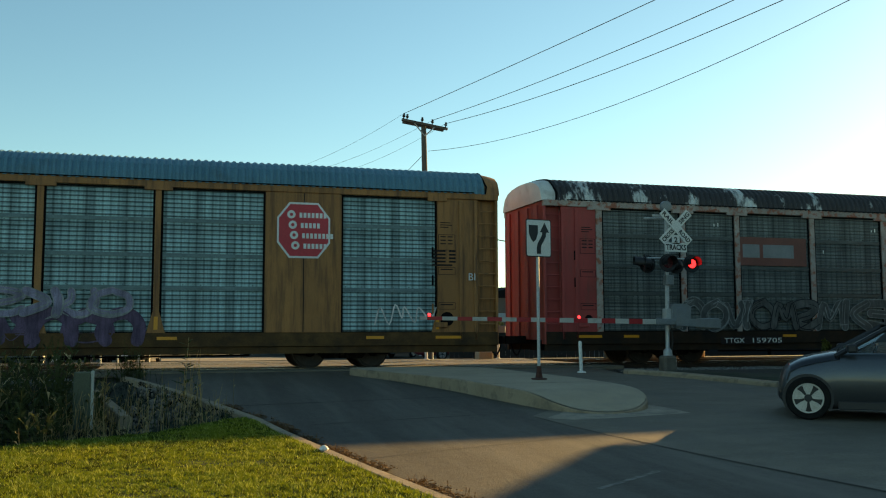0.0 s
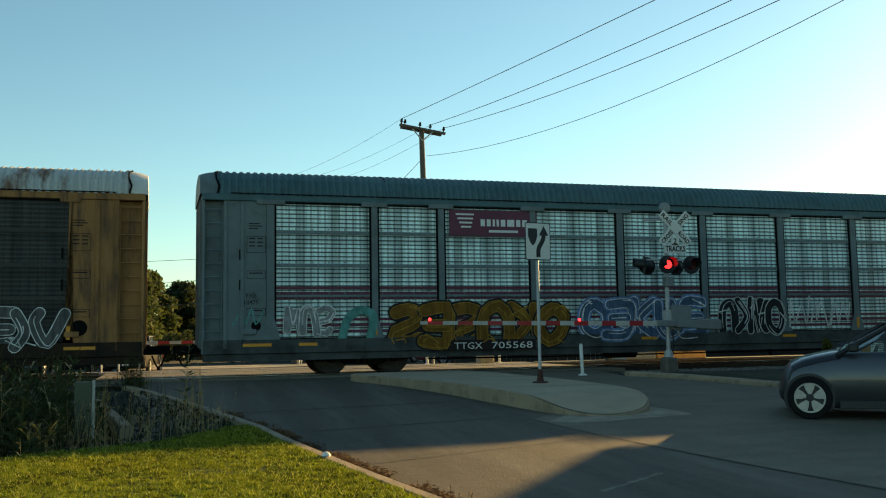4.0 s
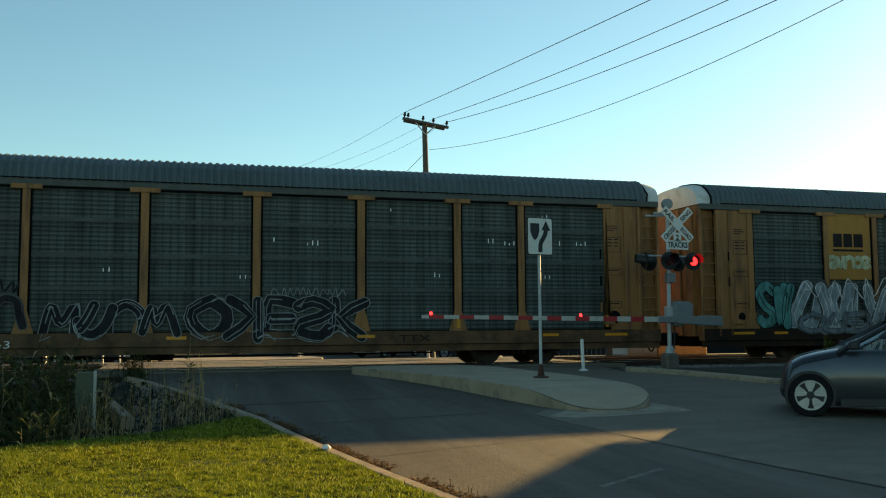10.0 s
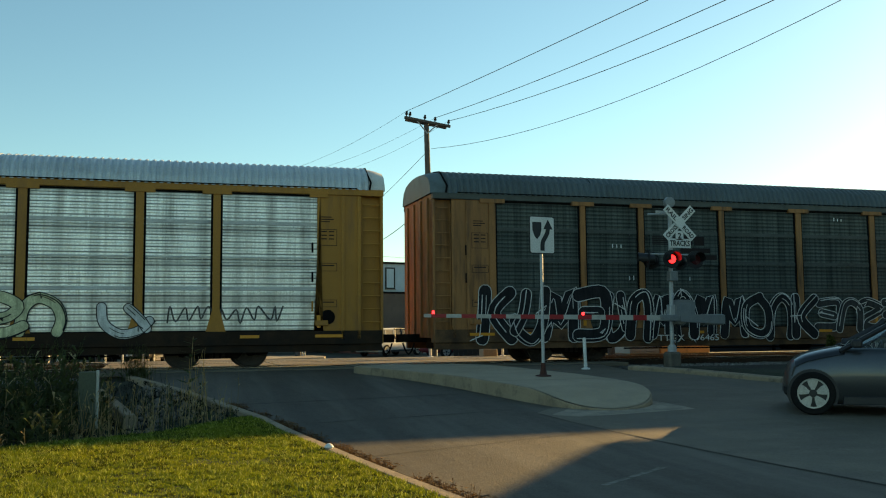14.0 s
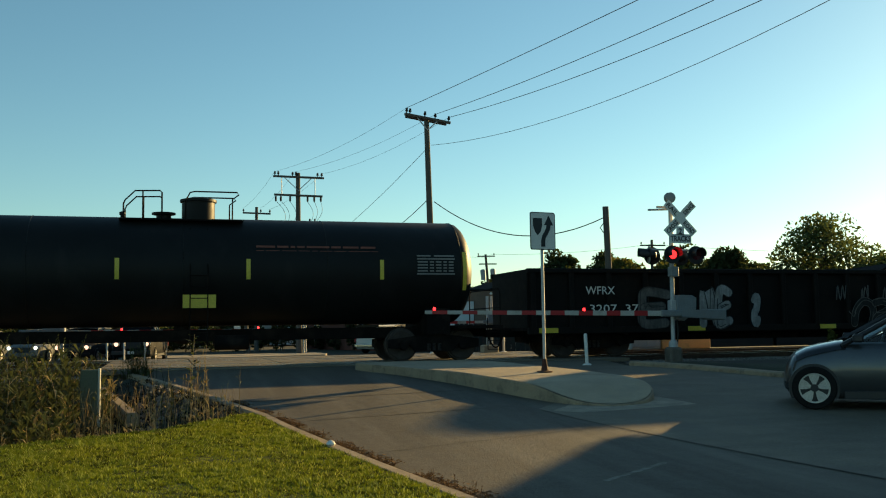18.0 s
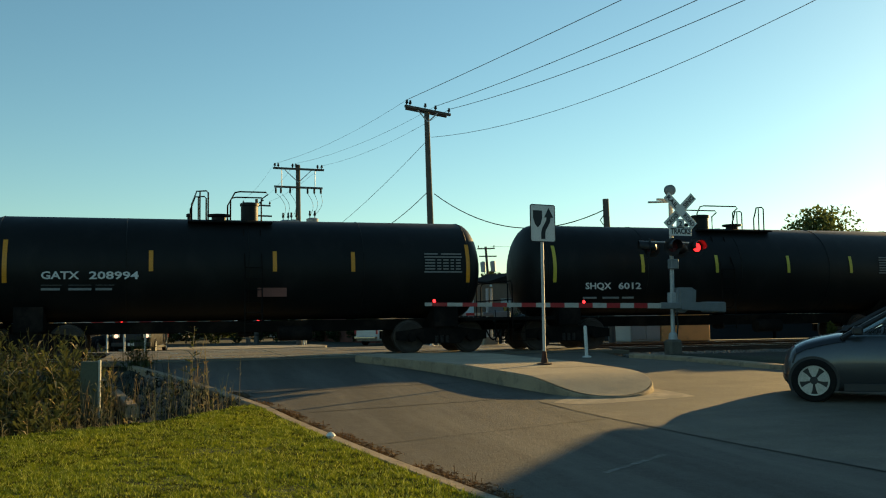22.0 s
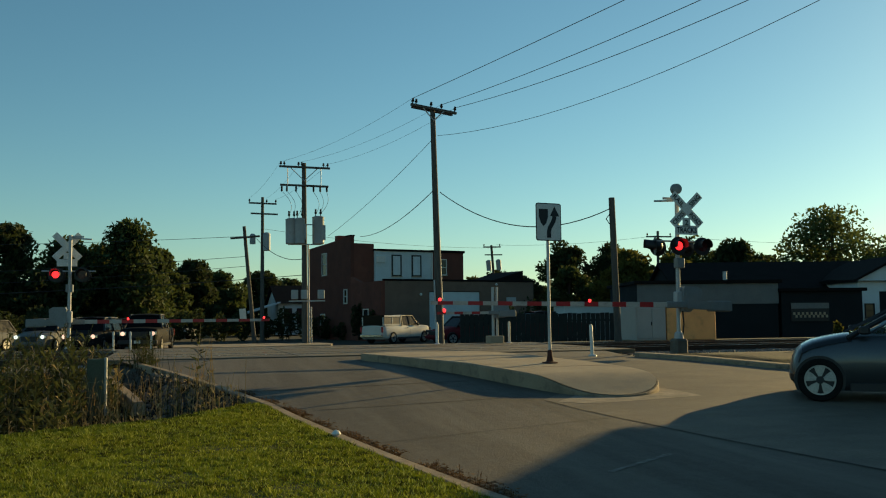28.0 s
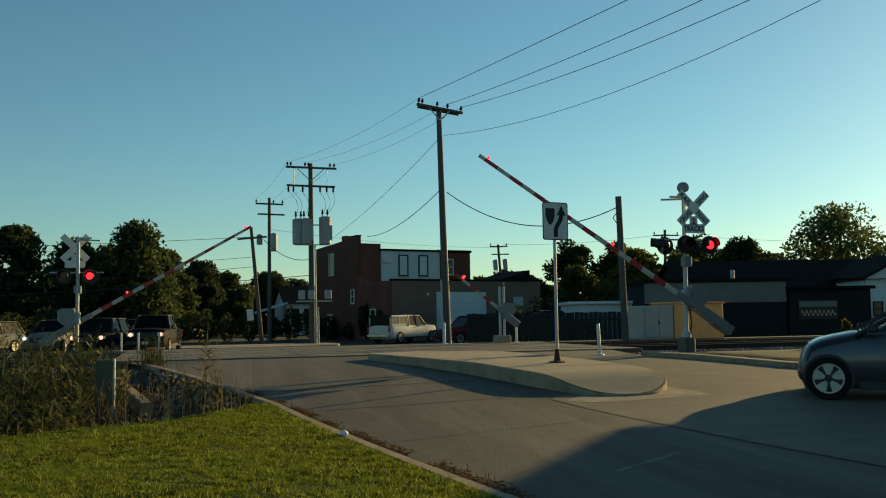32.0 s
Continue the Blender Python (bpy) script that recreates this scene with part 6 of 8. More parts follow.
def crossarm(pole, z, a, b, turn=-13, tilt=0.0, pins=()):
    m = part("crossarm", Mesh().box(a, b, -0.06, 0.06, -0.06, 0.06, 0.01), pole_wood, pole, "", pose(0, -0.16, z, 0, tilt, turn))
    for p in pins:
        insulator(m, p, 0, 0.06, 0.24)
    return m


p1 = pole_with(10.4, 41.7, 0.3, 11.02, 0.185, 0.12, -1.3, "tall weathered wooden utility pole with one crossarm")
arm1 = crossarm(p1, 10.95, -1.13, 1.18, 9, 7.5, (-1.05, -0.88, -0.13, 0.39, 1.08))
part("crossarm", Mesh().box(-1.02, 1.06, -0.06, 0.06, -0.06, 0.06, 0.01), pole_wood, p1, "", pose(0, 0.16, 10.93, 0, 7.5, 9))
m = Mesh()
for e in (-0.62, 0.62):
    m.tube([(0, -0.16, 10.4), (e * 0.8, -0.18 + 0.1 * e, 10.9 - 0.1 * e)], 0.03, 5)
part("brace", m, galv, p1)
part("conduit", Mesh().tube([(-0.2, -0.12, 0), (-0.2, -0.1, 3.0)], 0.04, 8), galv, p1)
part("guard_strip", Mesh().tube([(0.17, -0.06, 0.0), (0.13, -0.05, 5.0)], 0.025, 6), galv, p1)
p2 = pole_with(5.72, 56.4, 0.0, 11.0, 0.19, 0.13, -0.3, "wooden utility pole carrying grey transformers")
crossarm(p2, 10.72, -1.5, 1.55, -4, 2, (-1.4, -1.2, -0.35, -0.15, 1.15, 1.4))
crossarm(p2, 9.6, -1.45, 1.45, -4, 2, ())
for k in (-1.35, -1.05, -0.5, 0.55, 0.95, 1.35):
    part("hanging_insulator", Mesh().lathe([(0, 0.03), (0.05, 0.06), (0.3, 0.06), (0.36, 0.02)], (k, -0.16, 9.22), "z", 7), insul, p2)
m = Mesh()
for e in (-0.8, 0.8):
    m.tube([(0, -0.16, 9.9), (e, -0.18, 10.66)], 0.025, 5)
    m.tube([(e * 1.25, -0.16, 9.6), (e * 1.25, -0.16, 10.7)], 0.025, 5)
part("brace", m, galv, p2)
for x, y, h, r in ((-0.78, -0.25, 1.55, 0.36), (-0.32, -0.52, 1.55, 0.3), (0.82, -0.2, 1.7, 0.36)):
    c = part("transformer", Mesh().lathe([(0, r * 0.9), (0.04, r), (h - 0.1, r), (h - 0.06, r * 1.05), (h, r * 0.6)], (x, y, 6.05), "z", 16), can_paint, p2, "grey transformer can")
    for a in (-0.15, 0.15):
        insulator(c, x + a, y, 6.05 + h, 0.42)
    m = Mesh()
    for k in range(4):
        m.box(x + r * 0.8, x + r * 1.15, y - 0.2 + 0.11 * k, y - 0.16 + 0.11 * k, 6.3, 7.2)
    part("cooling_fins", m, can_paint, c)
part("transformer_rack", Mesh().box(-1.0, 1.0, -0.28, -0.16, 6.0, 6.06).box(-1.0, 1.0, -0.28, -0.16, 7.2, 7.26), galv, p2)
for k, x in enumerate((-0.62, -0.05, 0.95)):
    part("meter_box", Mesh().box(x - 0.2, x + 0.2, -0.42, -0.2, 2.75, 3.3, 0.03), can_paint, p2)
part("meter_bar", Mesh().box(-0.95, 1.2, -0.22, -0.15, 2.6, 2.68), galv, p2)
part("riser", Mesh().tube([(0.26, -0.1, 0), (0.24, -0.1, 2.6), (0.22, -0.1, 6.0)], 0.05, 8), galv, p2)
part("riser", Mesh().tube([(0.4, -0.12, 0), (0.38, -0.12, 2.3)], 0.035, 8), galv, p2)
p3 = pole_with(4.1, 72.3, -0.12, 11.05, 0.17, 0.11, 0, "wooden utility pole with two crossarms")
crossarm(p3, 10.55, -1.05, 1.05, -4, 2, (-1.0, 0.3, 0.98))
crossarm(p3, 9.75, -0.9, 1.15, -4, 2, ())
part("transformer", Mesh().lathe([(0, 0.24), (0.04, 0.28), (1.3, 0.28), (1.4, 0.15)], (0.3, -0.35, 6.9), "z", 14), can_paint, p3)
part("transformer", Mesh().lathe([(0, 0.2), (0.04, 0.22), (0.7, 0.22), (0.8, 0.1)], (-0.75, -0.3, 7.4), "z", 14), can_paint, p3)
p4 = pole_with(2.9, 59.2, 0.0, 7.4, 0.14, 0.1, -5.2, "leaning wooden utility pole with a short arm")
crossarm(p4, 6.7, -0.9, 0.9, 0, 0, ())
part("sign_plate", Mesh().box(-0.75, -0.35, -0.22, -0.2, 1.6, 2.3), white_paint, p4)
p5 = pole_with(15.75, 34.1, 0.3, 5.95, 0.14, 0.12, -1.4, "short dark wooden pole behind the tracks")
part("strap", Mesh().tube([(-0.12, -0.05, 5.3), (-0.3, -0.05, 5.1), (-0.16, -0.05, 4.9)], 0.02, 5), wire_mat, p5)
p6 = pole_with(28.7, 90.6, -0.1, 9.0, 0.16, 0.12, -4, "far leaning utility pole with transformers")
crossarm(p6, 8.8, -0.9, 0.9, -10, 4, (-0.8, 0.8))
crossarm(p6, 8.0, -0.8, 1.0, -10, 4, ())
for x in (-0.5, 0.55):
    part("transformer", Mesh().lathe([(0, 0.25), (1.0, 0.27), (1.1, 0.1)], (x, -0.2, 6.4), "z", 12), can_paint, p6)
p7 = pole_with(38.0, 74.0, -0.1, 9.0, 0.15, 0.11, 1, "far utility pole with one crossarm")
crossarm(p7, 8.5, -1.1, 1.1, -15, 0, (-1, 1))


def wire(a, b, sag, r=0.0065, name="power_line", label="thin black overhead power line", n=18):
    a, b = Vector(a), Vector(b)
    pts = [a.lerp(b, k / n) - Vector((0, 0, 4 * sag * (k / n) * (1 - k / n))) for k in range(n + 1)]
    t = part(name, Mesh().tube(pts, r, 5), wire_mat)
    return tagged(t, label, "wire", "overhead wires")


A = [(9.13, 41.4, 11.66), (9.3, 41.4, 11.62), (10.53, 41.6, 11.46), (11.22, 41.7, 11.37)]        # on the tall pole's arm
# onwards over the road to a pole out of view
NEAR = [(15.1, 8.3, 10.5, 0.1), (17.5, 8.3, 11.3, 0.5), (18.0, 8.3, 11.3, 0.8)]
for a, b in zip((A[0], A[2], A[3]), NEAR):
    wire(a, b[:3], b[3], 0.013)
wire((10.35, 41.6, 10.0), (16.2, 8.3, 10.5), 1.4, 0.010)
# back to the transformer pole
B = [(4.25, 56.4, 11.05), (5.45, 56.3, 11.05), (7.1, 56.2, 10.95)]
for a, b in zip((A[0], A[2], A[3]), B):
    wire(a, b, 0.35)
for a, b in zip(B, [(3.1, 72.3, 10.85), (4.4, 72.3, 10.85), (5.05, 72.3, 10.75)]):
    wire(a, b, 0.25)
wire((10.1, 41.7, 9.8), (8.36, 66.0, 7.45), 0.25, 0.012)
wire((10.25, 41.6, 7.55), (11.6, 71.9, 7.95), 0.55, 0.02, label="thick black service cable")
wire((10.45, 41.6, 7.35), (15.62, 34.1, 5.85), 1.15, 0.022, label="thick black service cable")
wire((3.0, 59.2, 6.6), (5.7, 56.4, 5.2), 0.5, 0.02)
wire((2.2, 59.3, 6.75), (-60, 66, 7.2), 0.9, 0.014)
wire((2.4, 59.3, 5.5), (-60, 63, 5.2), 1.2, 0.014)
wire((2.5, 59.3, 4.9), (-45, 57, 3.5), 0.8, 0.014)
wire((5.6, 56.4, 4.2), (-45, 59, 3.0), 0.7, 0.02)
wire((4.1, 72.3, 8.5), (28.6, 90.6, 8.6), 0.4, 0.012)
wire((28.6, 90.6, 8.9), (38, 74, 8.5), 0.3, 0.012)
wire((38, 74, 8.5), (90, 60, 8.5), 1.2, 0.012)
for x0, x1 in ((-1.3, -0.85), (-1.0, -0.65), (-0.5, -0.3), (0.55, 0.7), (0.95, 0.85), (1.35, 0.95)):
    pts = [(5.72 + x0 + (x1 - x0) * k / 8 + 0.25 * math.sin(math.pi * k / 8), 56.2, 9.2 - 1.3 * k / 8) for k in range(9)]
    part("drop_lead", Mesh().tube([(q[0] - 5.72, q[1] - 56.4, q[2]) for q in pts], 0.012, 5), wire_mat, p2)


# ---------------------------------------------------------------- relay box and the stray fittings by the tracks
def relay_box():
    tan = surface("relay_box_tan", (0.72, 0.36, 0.13), 0.65, var=0.1, scale=1.2, dirt=(0.38, 0.22, 0.09), dirt_at=(0.55, 0.8), bump=0.08)
    grey = surface("relay_box_grey", (0.38, 0.36, 0.33), 0.6, var=0.1, scale=1.2, bump=0.05)
    t = thing("relay_cabinet", "tan steel relay cabinet beside the tracks", "relay cabinet", pose(18.9, 35.6, 0.25))
    part("body", Mesh().box(-0.75, 1.45, -1.0, 1.0, 0.3, 1.72, 0.02), tan, t)
    part("roof", Mesh().box(-0.82, 1.52, -1.08, 1.08, 1.72, 1.80, 0.02), tan, t)
    part("grey_cabinet", Mesh().box(-2.1, -0.78, -0.95, 0.6, 0.3, 1.66, 0.02), grey, t, "grey steel cabinet")
    for x in (-2.05, -1.4):
        part("cabinet_door", Mesh().box(x, x + 0.6, -0.975, -0.95, 0.38, 1.6, 0.01), grey, t)
    part("door_handle", Mesh().box(-1.46, -1.42, -1.0, -0.97, 0.9, 1.05), black_paint, t)
    part("base", Mesh().box(-2.1, 1.45, -0.95, 0.95, 0.0, 0.3), kerb_concrete, t)


relay_box()


# ---------------------------------------------------------------- buildings
def window(parent, x0, x1, z0, z1, y, frame_mat, name="window", rail=True):
    """A window facing -y: frame, panes, sill."""
    w = part(name, Mesh().box(x0, x1, y - 0.03, y + 0.02, z0, z1), pane_dark, parent)
    f = Mesh()
    for a, b, c, d in ((x0 - 0.06, x0, z0 - 0.06, z1 + 0.06), (x1, x1 + 0.06, z0 - 0.06, z1 + 0.06), (x0, x1, z0 - 0.06, z0), (x0, x1, z1, z1 + 0.06)):
        f.box(a, b, y - 0.07, y + 0.02, c, d)
    if rail:
        f.box(x0, x1, y - 0.05, y - 0.02, (z0 + z1) / 2 - 0.025, (z0 + z1) / 2 + 0.025)
    part("window_frame", f, frame_mat, w)
    part("sill", Mesh().box(x0 - 0.1, x1 + 0.1, y - 0.12, y, z0 - 0.12, z0 - 0.06), concrete, w)
    return w


def brick_building():
    t = thing("brick_building", "two-storey red brick building with a pale sided upper floor", "building", pose(12.6, 67.0, -0.2, 0, 0, 15.5))
    # front low block; walls with thickness round an opening for the roller door
    for xa, xb, za in ((0, 3.7, 0), (8.2, 13.2, 0), (3.7, 8.2, 3.75)):
        part("front_wall", Mesh().box(xa, xb, 0, 0.3, za, 4.5), brick_tan, t, "tan brick front wall")
    part("coping", Mesh().box(-0.05, 13.3, -0.06, 0.36, 4.5, 4.64, 0.02), roof_dark, t)
    part("roller_door", Mesh().box(3.72, 8.18, 0.12, 0.2, 0.0, 3.7), siding, t, "pale blue roller door")
    for k in range(8):
        part("door_slat", Mesh().box(3.98, 8.16, 0.10, 0.12, 0.06 + 0.455 * k, 0.47 + 0.455 * k, 0.01), siding, t)
    part("side_wall", Mesh().box(-0.3, 0.0, 0, 5.4, 0, 4.5), brick, t, "red brick side wall")
    part("side_wall", Mesh().extrude([(5.4, 0), (14.4, 0), (14.4, 7.75), (9.0, 8.0), (5.7, 8.2), (5.4, 8.2)], "x", -0.3, 0.0), brick, t, "red brick side wall")
    part("parapet_step", Mesh().extrude([(3.6, 4.5), (5.4, 4.5), (5.4, 5.0), (4.8, 4.85)], "x", -0.3, 0.0), brick, t)
    part("side_coping", Mesh().box(-0.36, 0.05, 5.35, 6.3, 8.2, 8.3, 0.02), roof_dark, t)
    part("chimney", Mesh().box(0.2, 1.1, 9.0, 9.7, 7.9, 8.55, 0.02), brick, t)
    part("upper_brick", Mesh().box(0.0, 1.7, 5.4, 5.7, 4.5, 7.65), brick, t)
    part("upper_siding", Mesh().box(1.7, 6.9, 5.2, 5.6, 4.5, 7.1), siding, t, "pale blue siding")
    for k in range(12):
        part("siding_board", Mesh().box(1.72, 6.88, 5.17, 5.2, 4.55 + 0.21 * k, 4.75 + 0.21 * k, 0.006), siding, t)
    part("upper_eave", Mesh().box(1.6, 7.1, 5.0, 6.2, 7.1, 7.24, 0.02), roof_dark, t)
    part("downspout", Mesh().tube([(6.8, 5.1, 4.6), (6.8, 5.1, 7.05)], 0.06, 6), white_paint, t)
    part("upper_brick", Mesh().box(6.95, 10.0, 5.5, 5.9, 4.5, 7.1), brick, t)
    part("upper_roof", Mesh().box(6.9, 10.1, 5.4, 14, 7.1, 7.3), roof_dark, t)
    part("lean_roof", Mesh().extrude([(10.0, 4.6), (13.25, 4.6), (13.25, 5.5)], "y", 1.5, 6.0), roof_dark, t)
    part("rear_block", Mesh().box(0.0, 10.0, 5.9, 14.3, 4.5, 7.1), brick, t)
    part("flat_roof", Mesh().box(0.0, 13.2, 0.3, 14.3, 4.3, 4.45), roof_dark, t)
    part("end_wall", Mesh().box(12.9, 13.2, 0.3, 14.3, 0, 4.45), brick_tan, t)
    part("rear_wall", Mesh().box(0.0, 12.9, 14.0, 14.3, 0, 4.45), brick, t)
    for x in (3.2, 5.0):
        w = window(t, x, x + 0.75, 5.15, 6.75, 5.16, black_paint, "window", False)
        part("blind", Mesh().box(x + 0.06, x + 0.69, 5.10, 5.125, 5.2, 6.7), siding, w)
    window(t, 7.5, 8.3, 5.3, 6.5, 5.48, white_paint)
    part("air_conditioner", Mesh().box(1.8, 2.5, 4.95, 5.2, 6.15, 6.65, 0.02), white_paint, t)
    # windows in the side wall look towards -x
    for y0, z0, w, h in ((10.2, 5.4, 0.9, 1.7), (6.1, 3.0, 0.5, 1.0), (10.6, 0.9, 0.8, 1.2), (2.2, 1.5, 0.8, 0.9)):
        g = part("window", Mesh().box(-0.32, -0.28, y0, y0 + w, z0, z0 + h), pane_dark, t)
        f = Mesh()
        for a, b, c, d in ((y0 - 0.07, y0, z0, z0 + h), (y0 + w, y0 + w + 0.07, z0, z0 + h), (y0 - 0.07, y0 + w + 0.07, z0 - 0.1, z0), (y0 - 0.07, y0 + w + 0.07, z0 + h, z0 + h + 0.08), (y0, y0 + w, z0 + h / 2 - 0.03, z0 + h / 2 + 0.03)):
            f.box(-0.37, -0.3, a, b, c, d)
        part("window_frame", f, white_paint, g)
    for x, z in ((2.9, 3.4), (9.6, 4.2)):
        part("wall_lamp", Mesh().lathe([(0, 0.05), (0.1, 0.12), (0.2, 0.04)], (x, -0.15, z), "z", 10), white_paint, t)
    part("vent_plate", Mesh().box(10.6, 11.5, -0.03, 0.0, 2.6, 3.3), galv, t)


brick_building()


def shed(x, y, w, d, h, wall, roof, label, turn=-14, rise=0.0, z=0.0, band=None):
    """A plain outbuilding: four walls with thickness, door, window, roof with overhang."""
    t = thing("outbuilding", label, "building", pose(x, y, z, 0, 0, turn), "sheds beyond the tracks")
    part("front_wall", Mesh().box(0, w, 0, 0.2, 0, h), wall, t)
    part("side_wall", Mesh().box(0, 0.2, 0.2, d, 0, h), wall, t)
    part("side_wall", Mesh().box(w - 0.2, w, 0.2, d, 0, h), wall, t)
    part("rear_wall", Mesh().box(0, w, d, d + 0.2, 0, h), wall, t)
    if rise:
        for x0 in (0, w - 0.2):
            part("gable", Mesh().extrude([(0, h), (d / 2, h + rise), (d + 0.2, h)], "x", x0, x0 + 0.2), wall, t)
        part("roof", Mesh().extrude([(-0.4, h - 0.05), (d / 2, h + rise + 0.1), (d + 0.6, h - 0.05), (d / 2, h + rise - 0.1)], "x", -0.3, w + 0.3), roof, t)
    else:
        part("roof", Mesh().box(-0.2, w + 0.2, -0.25, d + 0.4, h, h + 0.18, 0.02), roof, t)
    if band:
        part("fascia", Mesh().box(-0.02, w + 0.02, -0.06, 0, h - 1.15, h - 0.02), band, t, "pale fascia boards")
    return t


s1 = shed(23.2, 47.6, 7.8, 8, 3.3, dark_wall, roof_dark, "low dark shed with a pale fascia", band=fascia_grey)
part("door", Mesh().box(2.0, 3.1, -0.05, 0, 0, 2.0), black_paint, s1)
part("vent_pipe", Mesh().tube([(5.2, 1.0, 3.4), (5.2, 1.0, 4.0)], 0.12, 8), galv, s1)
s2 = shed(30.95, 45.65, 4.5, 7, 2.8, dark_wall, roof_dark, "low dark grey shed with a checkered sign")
sg = part("sign_board", Mesh().box(0.5, 2.6, -0.08, 0, 1.15, 2.2), black_paint, s2, "black sign with white checks")
m = Mesh()
for k in range(16):
    m.box(0.6 + 0.12 * k, 0.72 + 0.12 * k, -0.09, -0.08, 1.35 if k % 2 else 1.5, 1.5 if k % 2 else 1.65)
part("checks", m, concrete, sg)
part("sign_top", Mesh().box(0.5, 2.6, -0.09, -0.08, 1.85, 2.15), fascia_grey, sg)
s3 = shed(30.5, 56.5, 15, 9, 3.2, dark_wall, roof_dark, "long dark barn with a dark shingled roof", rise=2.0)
s4 = shed(39.2, 49.8, 5.2, 7, 3.6, siding, roof_dark, "white sided house with a dark gable roof", rise=0.1)
part("gable_front", Mesh().extrude([(0, 3.6), (2.6, 4.9), (5.2, 3.6)], "y", 0, 0.2), siding, s4)
part("roof_slope", Mesh().extrude([(-0.3, 3.5), (2.6, 5.0), (5.5, 3.5), (5.5, 3.65), (2.6, 5.15), (-0.3, 3.65)], "y", -0.3, 7.2), roof_dark, s4)
window(s4, 0.4, 0.9, 1.3, 2.1, 0.0, dark_wall)
part("garage_door", Mesh().box(1.3, 4.2, -0.04, 0, 0, 2.9), dark_wall, s4)
s5 = shed(20.6, 52.0, 4.5, 5, 2.2, siding, siding, "low pale shed with a white roof")
h6 = shed(7.0, 95.0, 3.4, 8, 3.2, siding, roof_dark, "small white house with a sloping dark roof", turn=4, rise=1.8)
for x in (0.6, 1.9):
    window(h6, x, x + 0.7, 1.2, 2.6, 0.0, dark_wall)
part("porch_roof", Mesh().extrude([(-3.2, 2.3), (0.0, 3.3), (0.0, 3.15), (-3.2, 2.15)], "y", -1.5, 2), siding, h6)
# the building out of view whose shade falls across the road
s7 = shed(23.08, 22.18, 17, 9, 4.4, brick_tan, roof_dark, "plain tan building beside the road", turn=-127.9, z=0.2)


def fence():
    t = thing("board_fence", "dark green board fence behind the tracks", "fence", pose(12.6, 46.2, 0.1, 0, 0, -13))
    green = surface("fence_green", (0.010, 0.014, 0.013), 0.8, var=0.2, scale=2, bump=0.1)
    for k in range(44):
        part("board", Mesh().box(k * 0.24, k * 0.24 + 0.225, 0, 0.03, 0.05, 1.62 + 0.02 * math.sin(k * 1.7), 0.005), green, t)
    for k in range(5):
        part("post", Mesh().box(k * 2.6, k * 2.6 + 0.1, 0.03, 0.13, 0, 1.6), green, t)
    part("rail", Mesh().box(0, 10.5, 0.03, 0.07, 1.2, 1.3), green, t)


fence()


# ---------------------------------------------------------------- vehicles
tyre = surface("tyre_rubber", (0.011, 0.011, 0.011), 0.9, spec=0.12, var=0.15, scale=8, bump=0.1)
alloy = surface("alloy_wheel", (0.34, 0.34, 0.33), 0.4, 0.5, var=0.08, bump=0.02)
trim_black = surface("black_trim", (0.018, 0.018, 0.02), 0.5, var=0.1, bump=0.03)
car_glass = glass("car_glass", (0.75, 0.85, 0.78), 0.01)
dark_glass = surface("tinted_glass", (0.004, 0.0045, 0.005), 0.2, spec=0.09, var=0.1, bump=0)
chrome = surface("chrome", (0.6, 0.6, 0.6), 0.15, 1.0, var=0.05, bump=0)
seat_cloth = surface("seat_cloth", (0.05, 0.05, 0.05), 0.9, bump=0.2)


def paint(name, colour, coat=0.6):
    return surface(name, colour, 0.35 if coat > 0.4 else 0.7, 0.3 if coat > 0.4 else 0.0, spec=0.4 if coat > 0.4 else 0.1, var=0.06, scale=1.0, fine=0.03, bump=0.0, coat=coat)


def loft(m, sections):
    """Skin over closed cross-sections with the same number of points."""
    n = len(sections[0])
    v = [p for s in sections for p in s]
    f = []
    for i in range(len(sections) - 1):
        f += [(i * n + k, i * n + (k + 1) % n, (i + 1) * n + (k + 1) % n, (i + 1) * n + k) for k in range(n)]
    f += [tuple(range(n))[::-1], tuple((len(sections) - 1) * n + k for k in range(n))]
    return m.add(v, f)


